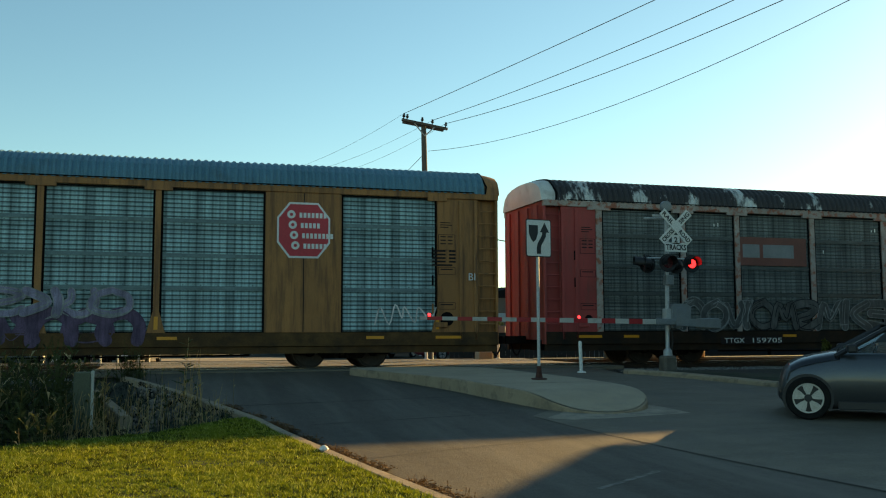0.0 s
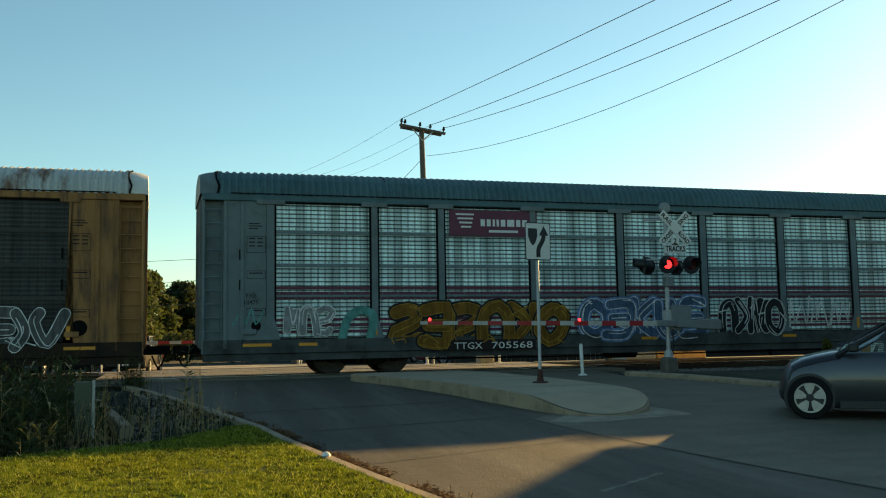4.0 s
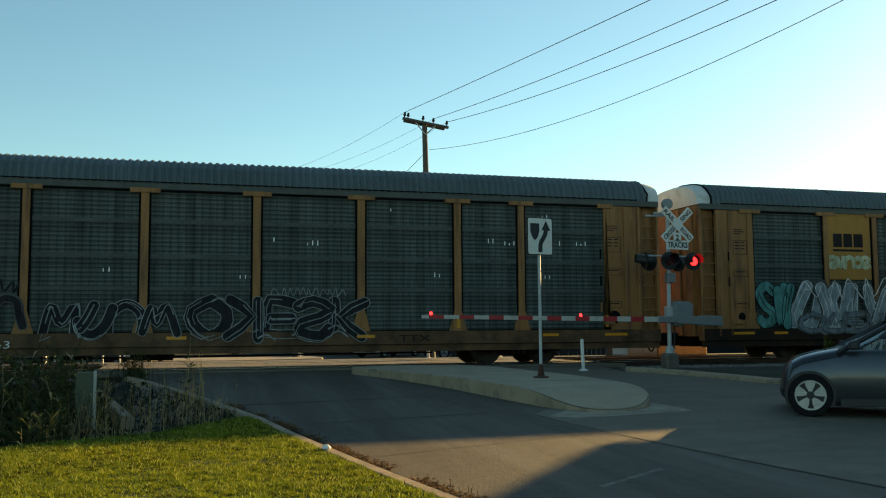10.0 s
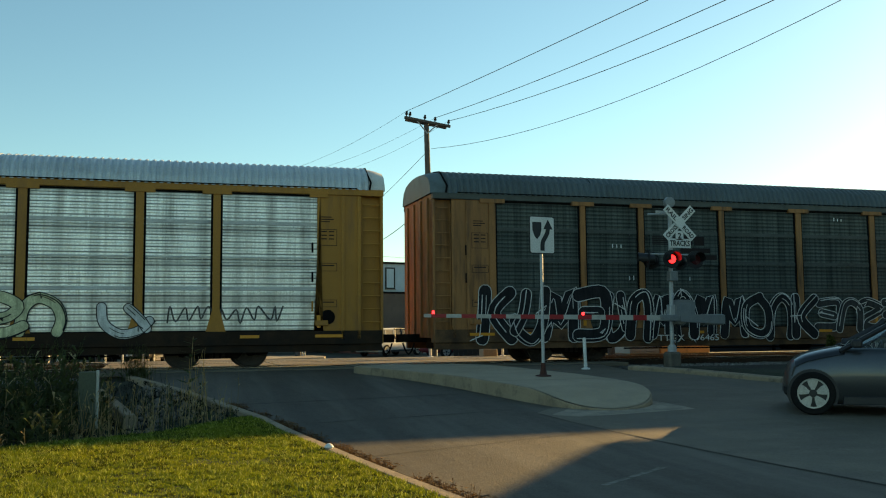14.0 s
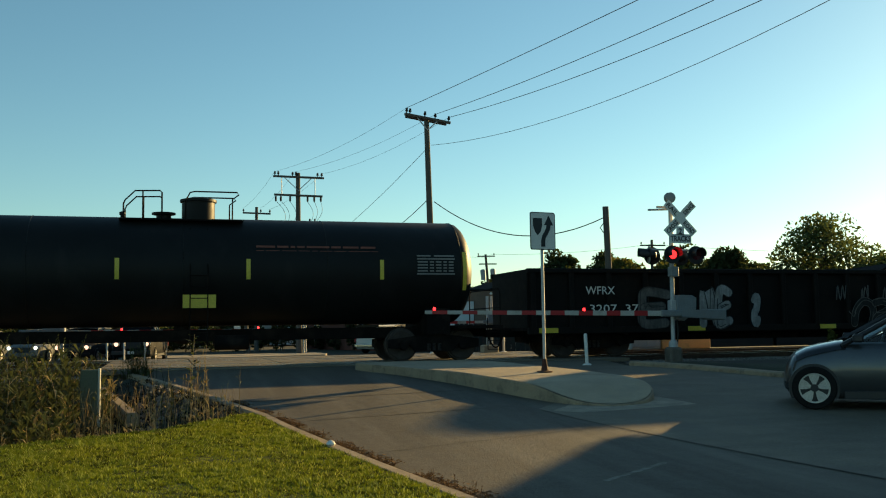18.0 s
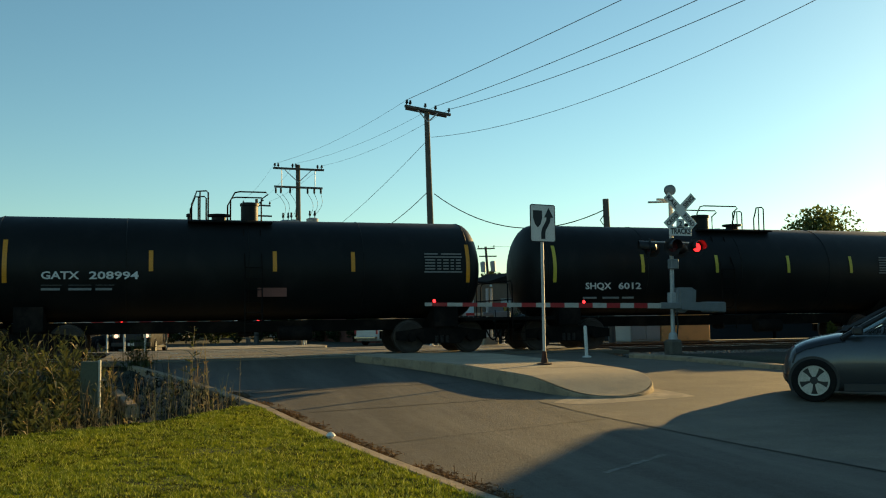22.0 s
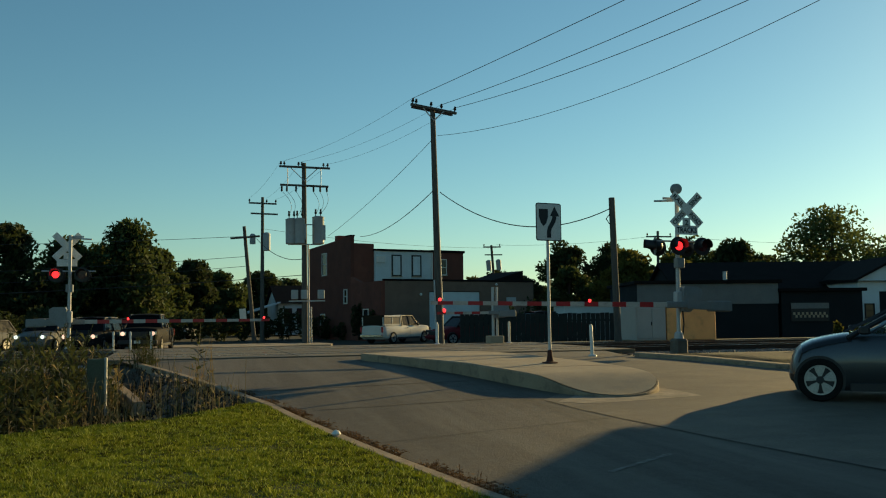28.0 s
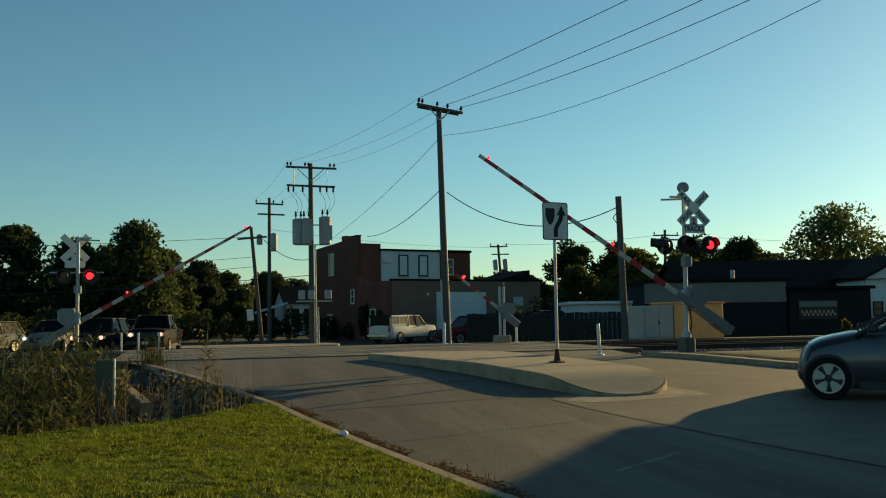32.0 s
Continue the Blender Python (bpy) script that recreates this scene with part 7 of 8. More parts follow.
def wheel(car, x, y, r, w, spokes, out, name="wheel"):
    """out: -1 or 1, the side that its face looks to."""
    t = part(name, Mesh().lathe([(-w / 2, r * 0.70), (-w / 2, r * 0.93), (-w * 0.38, r), (w * 0.38, r), (w / 2, r * 0.93), (w / 2, r * 0.70)], (0, 0, 0), "y", 32, False), tyre, car, "", pose(x, y, r))
    part("rim", Mesh().lathe([(out * w * 0.1, r * 0.02), (out * w * 0.1, r * 0.60), (out * w * 0.46, r * 0.66), (out * w * 0.46, r * 0.71), (-w * 0.2, r * 0.71)], (0, 0, 0), "y", 32, False), trim_black, t)
    m = Mesh()
    for k in range(spokes):
        a = radians(90 + 360 * k / spokes)
        h = math.pi / spokes
        pts = [(r * q * math.cos(b), r * q * math.sin(b)) for q, b in ((0.13, -h * 0.5), (0.42, -h * 0.70), (0.64, -h * 0.62), (0.66, 0), (0.64, h * 0.62), (0.42, h * 0.70), (0.13, h * 0.5))]
        m.extrude([(p * math.cos(a) - q * math.sin(a), p * math.sin(a) + q * math.cos(a)) for p, q in pts], "y", out * w * 0.36, out * w * 0.47)
    m.lathe([(out * w * 0.30, r * 0.63), (out * w * 0.465, r * 0.63), (out * w * 0.475, r * 0.70), (out * w * 0.30, r * 0.71)], (0, 0, 0), "y", 32, False)
    part("spokes", m, alloy, t)
    part("hub", Mesh().lathe([(0, r * 0.2), (out * w * 0.49, r * 0.18), (out * w * 0.5, r * 0.1)], (0, 0, 0), "y", 16), trim_black, t)
    return t


def vehicle(name, label, at, paint_mat, L, W, belt, roof, hood, wheel_r, ax1, ax2, kind, glass_mat=None, group="", nose=None, hood_mat=None):
    """A parked road vehicle heading to -x: lofted lower body, cabin frame with panes, wheels, lamps.
    hood: (windscreen foot, roof front, roof rear, rear foot), each (x, z)."""
    glass_mat = glass_mat or dark_glass
    t = thing(name, label, kind, at, group)
    g = 0.17 if wheel_r < 0.36 else 0.3
    (xa, za), (xb, zb), (xc, zc), (xd, zd) = hood
    # lower body sections from nose to tail
    st = []
    top = lambda x: np.interp(x, [0, 0.10, 0.3, xa, xd, L - 0.12, L], [belt * 0.62, belt * 0.72, belt * 0.86 if kind == "car" else belt * 0.98, za, zd, zd * 0.97, zd * 0.86])
    if nose:
        top = lambda x: np.interp(x, [q[0] for q in nose] + [xa, xd, L - 0.12, L], [q[1] for q in nose] + [za, zd, zd * 0.97, zd * 0.86])
    half = lambda x: W / 2 * np.interp(x, [0, 0.12, 0.45, L * 0.35, L - 0.4, L - 0.1, L], [0.74, 0.88, 0.97, 1.0, 0.99, 0.93, 0.85])
    for x in sorted([0, 0.05, 0.12, 0.2, 0.28, 0.36, 0.5, 0.62, 0.8, 1.1, xa, (xa + xd) / 2, xd, L - 0.4, L - 0.15, L - 0.04, L]):
        zt, hw = top(x), half(x)
        zb0 = g + (0.16 if x < 0.06 or x > L - 0.06 else 0)
        s = [(-hw * 0.90, zb0), (-hw, zb0 + 0.10), (-hw * 1.0, zb0 + (zt - zb0) * 0.55), (-hw * 0.965, zt - 0.09), (-hw * 0.88, zt), (-hw * 0.4, zt + 0.035), (0, zt + 0.045)]
        s = s + [(-a, b) for a, b in s[-2::-1]]
        st.append([(x, a, b) for a, b in s])
    body = part("body", loft(Mesh(), st), paint_mat, t, smooth=50)
    if hood_mat:
        rows = []
        for x in np.linspace(0.17, xa + 0.06, 10):
            zt, hw = top(x), half(x)
            rows.append([(x, hw * p, zt + q) for p, q in ((-0.985, -0.085), (-0.94, -0.035), (-0.87, 0.008), (-0.4, 0.044), (0, 0.054), (0.4, 0.044), (0.87, 0.008), (0.94, -0.035), (0.985, -0.085))])
        part("bonnet", Mesh().grid(rows), hood_mat, body, "black bonnet", smooth=60)
    # wheel arches: dark wells let into the sides
    for x in (ax1, ax2):
        for sgn in (-1, 1):
            o = [(x + (wheel_r + 0.045) * math.cos(a), wheel_r + (wheel_r + 0.045) * math.sin(a)) for a in np.linspace(-0.45, math.pi + 0.45, 18)]
            part("wheel_arch", Mesh().extrude(o, "y", W * 0.485 - 0.06, W * 0.485 + 0.012) if sgn > 0 else Mesh().extrude(o, "y", -W * 0.485 - 0.012, -W * 0.485 + 0.06), trim_black, body)
            wheel(t, x, sgn * (W / 2 - 0.06), wheel_r, 0.18, 5 if kind == "car" else 6, sgn)
    # cabin: pillars, roof and panes
    wb, wr = W / 2 * 0.93, W / 2 * 0.74
    P = lambda x, z, s: Vector((x, s * (wb + (wr - wb) * (z - za) / (zb - za)), z))
    for s in (-1, 1):
        fr = Mesh()
        fr.tube([P(xa, za - 0.03, s), P(xb, zb, s), P((xb + xc) / 2, zb + 0.02, s), P(xc, zc, s), P(xd, zd - 0.03, s)], 0.045, 6)
        xm = xb + (xc - xb) * 0.42
        fr.tube([P(xm + 0.05, za - 0.03, s), P(xm, zb, s)], 0.04, 6)
        part("cabin_frame", fr, trim_black, t)
    rows = []
    for x, z in ((xb - 0.03, zb), ((xb * 3 + xc) / 4, zb + 0.035), ((xb + xc) / 2, zb + 0.045), ((xb + 3 * xc) / 4, zb + 0.03), (xc + 0.03, zc)):
        rows.append([(x, wr * q, z + 0.04 * (1 - q * q)) for q in (-1.02, -0.9, -0.5, 0, 0.5, 0.9, 1.02)])
    under_rows = [[(a, b, c - 0.05) for a, b, c in r] for r in rows]
    rm = Mesh().grid(rows).grid(under_rows)
    part("roof", rm, paint_mat, t, smooth=50)
    for s in (-1, 1):
        for x0, x1, x2, x3 in ((xa + 0.08, xb + 0.05, xm - 0.03, xm + 0.02), (xm + 0.09, xm + 0.04, xc - 0.04, xd - 0.1)):
            q = [P(x0, za + 0.02, s), P(x1, zb - 0.03, s), P(x2, zb - 0.03, s), P(x3, za + 0.02, s)]
            part("side_pane", Mesh().add(q, [(0, 1, 2, 3)]), glass_mat, t).visible_shadow = False
    for (x0, z0), (x1, z1), nm in (((xa + 0.02, za + 0.02), (xb, zb - 0.02), "windscreen"), ((xd - 0.02, zd + 0.02), (xc, zc - 0.02), "rear_pane")):
        q = [P(x0, z0, -1) * 1, P(x0, z0, 1), P(x1, z1, 1), P(x1, z1, -1)]
        part(nm, Mesh().add(q, [(0, 1, 2, 3)]), glass_mat, t).visible_shadow = False
    for s in (-1, 1):
        part("mirror", Mesh().box(xa + 0.16, xa + 0.32, s * (wb + 0.10) - 0.08, s * (wb + 0.10) + 0.08, za + 0.02, za + 0.16, 0.03), trim_black, t)
        part("door_handle", Mesh().box(xm + 0.25, xm + 0.43, s * W * 0.5 - 0.02 if s > 0 else -W * 0.5 - 0.02, s * W * 0.5 + 0.02 if s > 0 else -W * 0.5 + 0.02, belt * 0.86, belt * 0.89, 0.006), chrome, t)
        part("side_skirt", Mesh().box(ax1 + wheel_r + 0.1, ax2 - wheel_r - 0.1, s * W * 0.49 - 0.03, s * W * 0.49 + 0.03, g, g + 0.13, 0.01), trim_black, t)
        part("door_gap", Mesh().box(xm + 0.03, xm + 0.04, min(s * W * 0.5, s * (W * 0.5 + 0.004)), max(s * W * 0.5, s * (W * 0.5 + 0.004)), g + 0.15, belt * 0.95), trim_black, t)
    for y in (-0.36, 0.36):
        part("seat", Mesh().box(xm - 0.35, xm + 0.2, y - 0.24, y + 0.24, 0.45, za - 0.2, 0.05).box(xm + 0.12, xm + 0.3, y - 0.22, y + 0.22, 0.7, za + 0.24, 0.05), seat_cloth, t)
    part("steering_wheel", Mesh().tube([(xa + 0.62 + 0.07 * math.sin(a), -0.36 + 0.18 * math.cos(a), za + 0.02 + 0.17 * math.sin(a)) for a in np.linspace(0, 6.28, 17)[:-1]], 0.015, 5, closed=True), trim_black, t)
    part("dashboard", Mesh().box(xa + 0.15, xa + 0.55, -wb * 0.9, wb * 0.9, za - 0.3, za - 0.02, 0.04), trim_black, t)
    return t


def front_lamps(t, W, z, lit, size=(0.2, 0.16), x=0.02):
    for s in (-1, 1):
        y = s * W * 0.36
        part("headlight", Mesh().box(x - 0.02, x + 0.12, y - size[0], y + size[0], z - size[1] / 2, z + size[1] / 2, 0.02), chrome if lit else trim_black, t)
        if lit:
            part("lamp_glow", Mesh().lathe([(-0.02, 0.10), (-0.05, 0.05), (-0.055, 0.01)], (x - 0.01, y, z), "x", 14), lit, t)


silver = surface("silver_blue_paint", (0.072, 0.076, 0.082), 0.34, 0.7, var=0.05, scale=1.0, fine=0.03, bump=0.0, coat=0.4)
black_gloss = surface("black_gloss_paint", (0.012, 0.013, 0.016), 0.22, 0.0, var=0.05, scale=1.0, fine=0.02, bump=0.0, coat=0.5)
ev = vehicle("hatchback_car", "small silver-grey hatchback with a black bonnet and five-spoke wheels", pose(9.72, 14.15, road_z(13.6) - 0.01, 0, 0, -33), silver, 4.0, 1.72, 1.06, 1.58, ((0.86, 1.05), (1.72, 1.50), (3.1, 1.50), (3.8, 1.06)), 0.345, 0.42, 2.99, "car", car_glass,
             nose=((0, 0.48), (0.03, 0.63), (0.09, 0.76), (0.18, 0.86), (0.32, 0.93), (0.55, 0.99)), hood_mat=black_gloss)
for y in (-0.70, 0.70):
    part("headlight", Mesh().extrude([(0.10, 0.62), (0.16, 0.60), (0.30, 0.81), (0.24, 0.84), (0.15, 0.77)], "y", y - 0.045, y + 0.045), trim_black, ev, "dark glazed headlight")
part("lower_grille", Mesh().box(-0.01, 0.06, -0.5, 0.5, 0.3, 0.45, 0.02), trim_black, ev)
white_truck = paint("white_truck_paint", (0.62, 0.60, 0.54), 0.3)


# opaque cream paints the bright light seen in the bed cap's panes
cap_glass = surface("lit_cap_pane_cream", (0.36, 0.32, 0.25), 0.15, var=0.1, bump=0)


def pickup(label, at, mat, lit=None, topper=False):
    """A full-size pickup heading to -x."""
    t = vehicle("pickup_truck", label, at, mat, 5.6, 1.95, 1.18, 1.88, ((1.55, 1.2), (2.05, 1.82), (3.3, 1.82), (3.5, 1.2)), 0.39, 0.95, 4.5, "truck")
    front_lamps(t, 1.95, 0.93, lit, (0.18, 0.2))
    part("grille", Mesh().box(-0.03, 0.03, -0.45, 0.45, 0.72, 1.02, 0.02), trim_black, t)
    part("bumper", Mesh().box(-0.12, 0.06, -0.92, 0.92, 0.42, 0.62, 0.03), chrome if lit is None else trim_black, t)
    part("number_plate", Mesh().box(-0.135, -0.12, -0.15, 0.15, 0.46, 0.60), white_paint, t)
    part("rear_bumper", Mesh().box(5.55, 5.72, -0.9, 0.9, 0.45, 0.62, 0.03), chrome, t)
    part("tailgate", Mesh().box(5.6, 5.63, -0.75, 0.75, 0.68, 1.12, 0.02), mat, t)
    for s in (-1, 1):
        part("tail_light", Mesh().box(5.58, 5.63, s * 0.88 - 0.07, s * 0.88 + 0.07, 0.75, 1.12, 0.01), red_paint, t)
    if topper:
        part("cap_rear_pane", Mesh().box(5.40, 5.44, -0.9, 0.9, 1.18, 1.88), dark_glass, t)
        part("bed_cap", Mesh().box(3.55, 5.39, -0.88, 0.88, 1.72, 1.86, 0.05), mat, t)
        for s in (-1, 1):
            part("cap_side", Mesh().box(3.55, 5.5, s * 0.86 - 0.03, s * 0.86 + 0.03, 1.18, 1.3), mat, t)
            part("cap_pane", Mesh().box(3.62, 5.4, s * 0.86 - 0.015, s * 0.86 + 0.015, 1.3, 1.72), cap_glass, t)
            for x in (3.58, 4.5, 5.46):
                part("cap_pillar", Mesh().box(x - 0.04, x + 0.04, s * 0.86 - 0.03, s * 0.86 + 0.03, 1.28, 1.74), mat, t)
    return t


pickup("white pickup truck with a bed cap parked by the brick wall", pose(14.7, 64.6, -0.12, 0, 0, 222), white_truck, None, True)
black_body = paint("black_truck_paint", (0.005, 0.005, 0.0055), 0.0)
grey_body = paint("dark_grey_paint", (0.008, 0.008, 0.009), 0.0)
red_body = paint("dark_red_paint", (0.10, 0.012, 0.016), 0.1)
white_body = paint("white_car_paint", (0.13, 0.135, 0.135), 0.1)
pickup("black pickup truck with lit headlights waiting at the gate", pose(-3.2, 47.2, road_z(48), 0, 0, 84), black_body, head_lamp)


def suv(label, at, mat, lit):
    t = vehicle("suv_car", label, at, mat, 4.7, 1.88, 1.05, 1.75, ((1.15, 1.08), (1.8, 1.70), (4.1, 1.70), (4.5, 1.1)), 0.37, 0.9, 3.7, "car")
    front_lamps(t, 1.88, 0.82, lit, (0.2, 0.15))
    part("grille", Mesh().box(-0.03, 0.04, -0.4, 0.4, 0.6, 0.85, 0.02), trim_black, t)
    part("bumper", Mesh().box(-0.08, 0.06, -0.85, 0.85, 0.38, 0.55, 0.03), mat, t)
    return t


suv("dark grey SUV with lit headlights waiting at the gate", pose(-5.9, 47.4, road_z(48), 0, 0, 80), grey_body, head_lamp)
suv("black SUV behind the waiting cars", pose(-4.7, 53.5, -0.06, 0, 0, 84), black_body, head_lamp_cool)
suv("pale car with lit headlights behind the weeds", pose(-8.6, 50.5, road_z(50), 0, 0, 74), white_body, head_lamp_cool)
suv("white car on the far street", pose(-1.2, 86.0, -0.12, 0, 0, 150), paint("far_white_paint", (0.42, 0.43, 0.43), 0.1), None)
suv("pale car waiting behind the weeds", pose(-13.4, 53.5, -0.06, 0, 0, 60), white_body, None)
suv("dark red SUV parked before the roller door", pose(13.5, 56.0, -0.1, 0, 0, 15), red_body, None)
pickup("dark red pickup truck parked beside the fence", pose(16.2, 51.2, 0.0, 0, 0, 5), red_body)


# ---------------------------------------------------------------- plants
def leafy(name, colour, back, var=0.35):
    """Leaves: matt, with light coming through them."""
    m = bpy.data.materials.new(name)
    m.use_nodes = True
    nt = m.node_tree
    b = nt.nodes["Principled BSDF"]
    g = nt.nodes.new("ShaderNodeNewGeometry").outputs["Random Per Island"]
    c = mix(nt, Vector(colour) * (1 - var), Vector(colour) * (1 + var), g)
    c = mix(nt, c, Vector((colour[0] * 1.5, colour[1] * 1.1, colour[2] * 0.6)), ramp(nt, noise_tex(nt, 0.6, 3), 0.45, 0.75))
    nt.links.new(c, b.inputs["Base Color"])
    b.inputs["Roughness"].default_value, b.inputs["Specular IOR Level"].default_value = 0.75, 0.12
    tr = nt.nodes.new("ShaderNodeBsdfTranslucent")
    tr.inputs[0].default_value = (*back, 1)
    mx = nt.nodes.new("ShaderNodeMixShader")
    mx.inputs[0].default_value = 0.3
    nt.links.new(b.outputs[0], mx.inputs[1])
    nt.links.new(tr.outputs[0], mx.inputs[2])
    nt.links.new(mx.outputs[0], nt.nodes["Material Output"].inputs[0])
    return m


bark = surface("bark", (0.07, 0.055, 0.04), 0.95, var=0.3, scale=4, stretch=(4, 4, 0.6), bump=0.6, bump_scale=20)
leaf_green = leafy("tree_leaf", (0.042, 0.058, 0.024), (0.095, 0.12, 0.035), 0.75)
leaf_dark = leafy("dark_tree_leaf", (0.026, 0.038, 0.018), (0.058, 0.075, 0.024), 0.75)
leaf_light = leafy("light_tree_leaf", (0.062, 0.082, 0.034), (0.14, 0.17, 0.05), 0.7)
leaf_warm = leafy("sunny_tree_leaf", (0.07, 0.075, 0.022), (0.17, 0.165, 0.035))
weed_green = leafy("weed_leaf", (0.034, 0.046, 0.018), (0.13, 0.145, 0.05), 0.9)
# near-black leaf colour holds the shade at the weeds' foot
under_leaf = leafy("shaded_undergrowth_leaf", (0.014, 0.015, 0.008), (0.015, 0.015, 0.006), 0.6)
weed_dry = leafy("dry_stalk", (0.34, 0.27, 0.14), (0.30, 0.23, 0.10), 0.4)
blade_green = leafy("grass_blade", (0.098, 0.135, 0.017), (0.32, 0.375, 0.03), 0.7)
blade_dark = leafy("dark_grass_blade", (0.035, 0.048, 0.008), (0.10, 0.12, 0.012), 0.5)
blade_light = leafy("pale_grass_blade", (0.30, 0.34, 0.09), (0.56, 0.60, 0.13), 0.4)


def cards(centres, size, rng, flat=0.5):
    """Leaf-shaped quads at the centres, turned at random. Returns vertices and faces."""
    n = len(centres)
    a = rng.normal(size=(n, 3))
    a /= np.linalg.norm(a, axis=1)[:, None]
    b = np.cross(a, rng.normal(size=(n, 3)))
    b /= np.linalg.norm(b, axis=1)[:, None]
    s = size * rng.uniform(0.6, 1.4, size=(n, 1))
    v = np.stack([centres - a * s, centres + b * s * flat, centres + a * s, centres - b * s * flat], 1).reshape(-1, 3)
    return v, [(4 * i, 4 * i + 1, 4 * i + 2, 4 * i + 3) for i in range(n)]


def tree(x, y, h, w, seed, mat, label, leaves=2600, leaf=0.2, bare=0.25, z=-0.12, clumps=26, pointed=0.0):
    """A tapered trunk with limbs and a crown of leaf clumps."""
    rng = np.random.default_rng(seed)
    t = thing("tree", label, "tree", pose(x, y, z), "trees round the crossing")
    tr = Mesh().tube([(0, 0, -0.2), (0.1 * w * 0.1, 0, h * bare), (0.05, 0.1, h * 0.55), (0, 0, h * 0.85)], 0.035 * h, 9, r2=0.008 * h)
    crown_c = []
    for k in range(clumps):
        u = rng.uniform(0, 1)
        zz = h * (bare + (1 - bare) * (0.05 + 0.9 * u))
        env = math.sin(math.pi * min(1, 0.18 + 0.80 * u)) ** 0.7 * (1 - pointed * u)
        ang, rad = rng.uniform(0, 6.28), w / 2 * env * math.sqrt(rng.uniform(0.15, 1.0)) * 0.85
        crown_c.append((rad * math.cos(ang), rad * math.sin(ang), zz, w * rng.uniform(0.10, 0.2)))
    for cx, cy, cz, r in crown_c[:: 2]:
        zb = max(h * bare * 0.8, cz - 0.35 * w)
        tr.tube([(0.03, 0.03, zb), (cx * 0.5, cy * 0.5, (zb + cz) / 2 + 0.1), (cx, cy, cz)], 0.010 * h, 5, r2=0.002 * h)
    part("trunk", tr, bark, t)
    pts = []
    per = leaves // clumps
    for cx, cy, cz, r in crown_c:
        d = rng.normal(size=(per, 3))
        d /= np.linalg.norm(d, axis=1)[:, None]
        d *= (r * rng.uniform(0.25, 1.12, size=(per, 1)) ** 0.6)
        d[:, 2] *= 0.75
        pts.append(d + np.array([cx, cy, cz]))
    v, f = cards(np.concatenate(pts), leaf, rng)
    me = bpy.data.meshes.new("crown")
    me.from_pydata(v.tolist(), [], f)
    me.materials.append(mat)
    part("crown", me, None, t)
    return t


LEFT = [(-21, 82, 8.6, 9, leaf_dark), (-15.5, 80, 9.3, 8, leaf_dark), (-11.5, 84, 8.6, 7, leaf_green), (-10.0, 92, 8.5, 7, leaf_warm), (-6.6, 84.5, 9.9, 10.5, leaf_green), (-4.2, 88, 8.0, 5.5, leaf_green), (-1.2, 97, 7.4, 6, leaf_dark), (1.6, 103, 6.6, 6, leaf_green),
        (-18, 70, 4.5, 7, leaf_dark), (-27, 78, 8.0, 9, leaf_dark), (6.5, 112, 7.2, 8, leaf_dark), (10, 118, 6.5, 7, leaf_dark)]
for k, (x, y, h, w, mt) in enumerate(LEFT):
    tree(x, y, h, w, 100 + k, mt, "full-leaved green tree along the far street", 12000, 0.23, 0.02, clumps=60, pointed=0.7 if k == 4 else 0.1)
RIGHT = [(30, 94, 6.2, 6, leaf_dark), (36.5, 92, 9.4, 7, leaf_dark), (41, 90, 9.0, 7, leaf_dark), (35, 74, 7.2, 6, leaf_warm), (39.5, 74, 6.9, 5.5, leaf_warm), (47, 84, 9.2, 8, leaf_green), (44.5, 72, 8.0, 6, leaf_dark), (53.5, 71, 10.8, 10.5, leaf_light), (59, 70, 7.2, 7, leaf_dark), (26, 90, 5.6, 4, leaf_warm), (40, 81, 6.6, 6, leaf_warm), (48.8, 77, 7.4, 6, leaf_dark), (52.5, 80, 7.2, 7, leaf_dark), (29, 84, 5.6, 5, leaf_dark), (33, 82, 6.2, 5, leaf_green), (33.5, 104, 6.4, 6, leaf_dark), (66, 66, 7.5, 8, leaf_dark)]
for k, (x, y, h, w, mt) in enumerate(RIGHT):
    tree(x, y, h, w, 200 + k, mt, "leafy green tree behind the low sheds", 9000 if k != 7 else 7000, 0.21, 0.12 if k != 7 else 0.22, clumps=40 if k != 7 else 54)


def shrub(x, y, h, w, seed, mat, z, label):
    rng = np.random.default_rng(seed)
    t = thing("shrub", label, "shrub", pose(x, y, z), "shrubs")
    st = Mesh()
    for k in range(6):
        a = rng.uniform(0, 6.28)
        st.tube([(0, 0, -0.05), (w * 0.2 * math.cos(a), w * 0.2 * math.sin(a), h * 0.5), (w * 0.35 * math.cos(a), w * 0.35 * math.sin(a), h * 0.85)], 0.015, 5, r2=0.004)
    part("stem", st, bark, t)
    d = rng.normal(size=(900, 3))
    d /= np.linalg.norm(d, axis=1)[:, None]
    d *= rng.uniform(0.3, 1.0, size=(900, 1)) ** 0.5 * (1 + 0.25 * np.sin(d[:, :1] * 5 + seed))
    v, f = cards(d * np.array([w / 2, w / 2, h * 0.46]) + np.array([0, 0, h * 0.52]), 0.09 if h < 2 else 0.14, rng)
    me = bpy.data.meshes.new("foliage")
    me.from_pydata(v.tolist(), [], f)
    me.materials.append(mat)
    part("foliage", me, None, t)


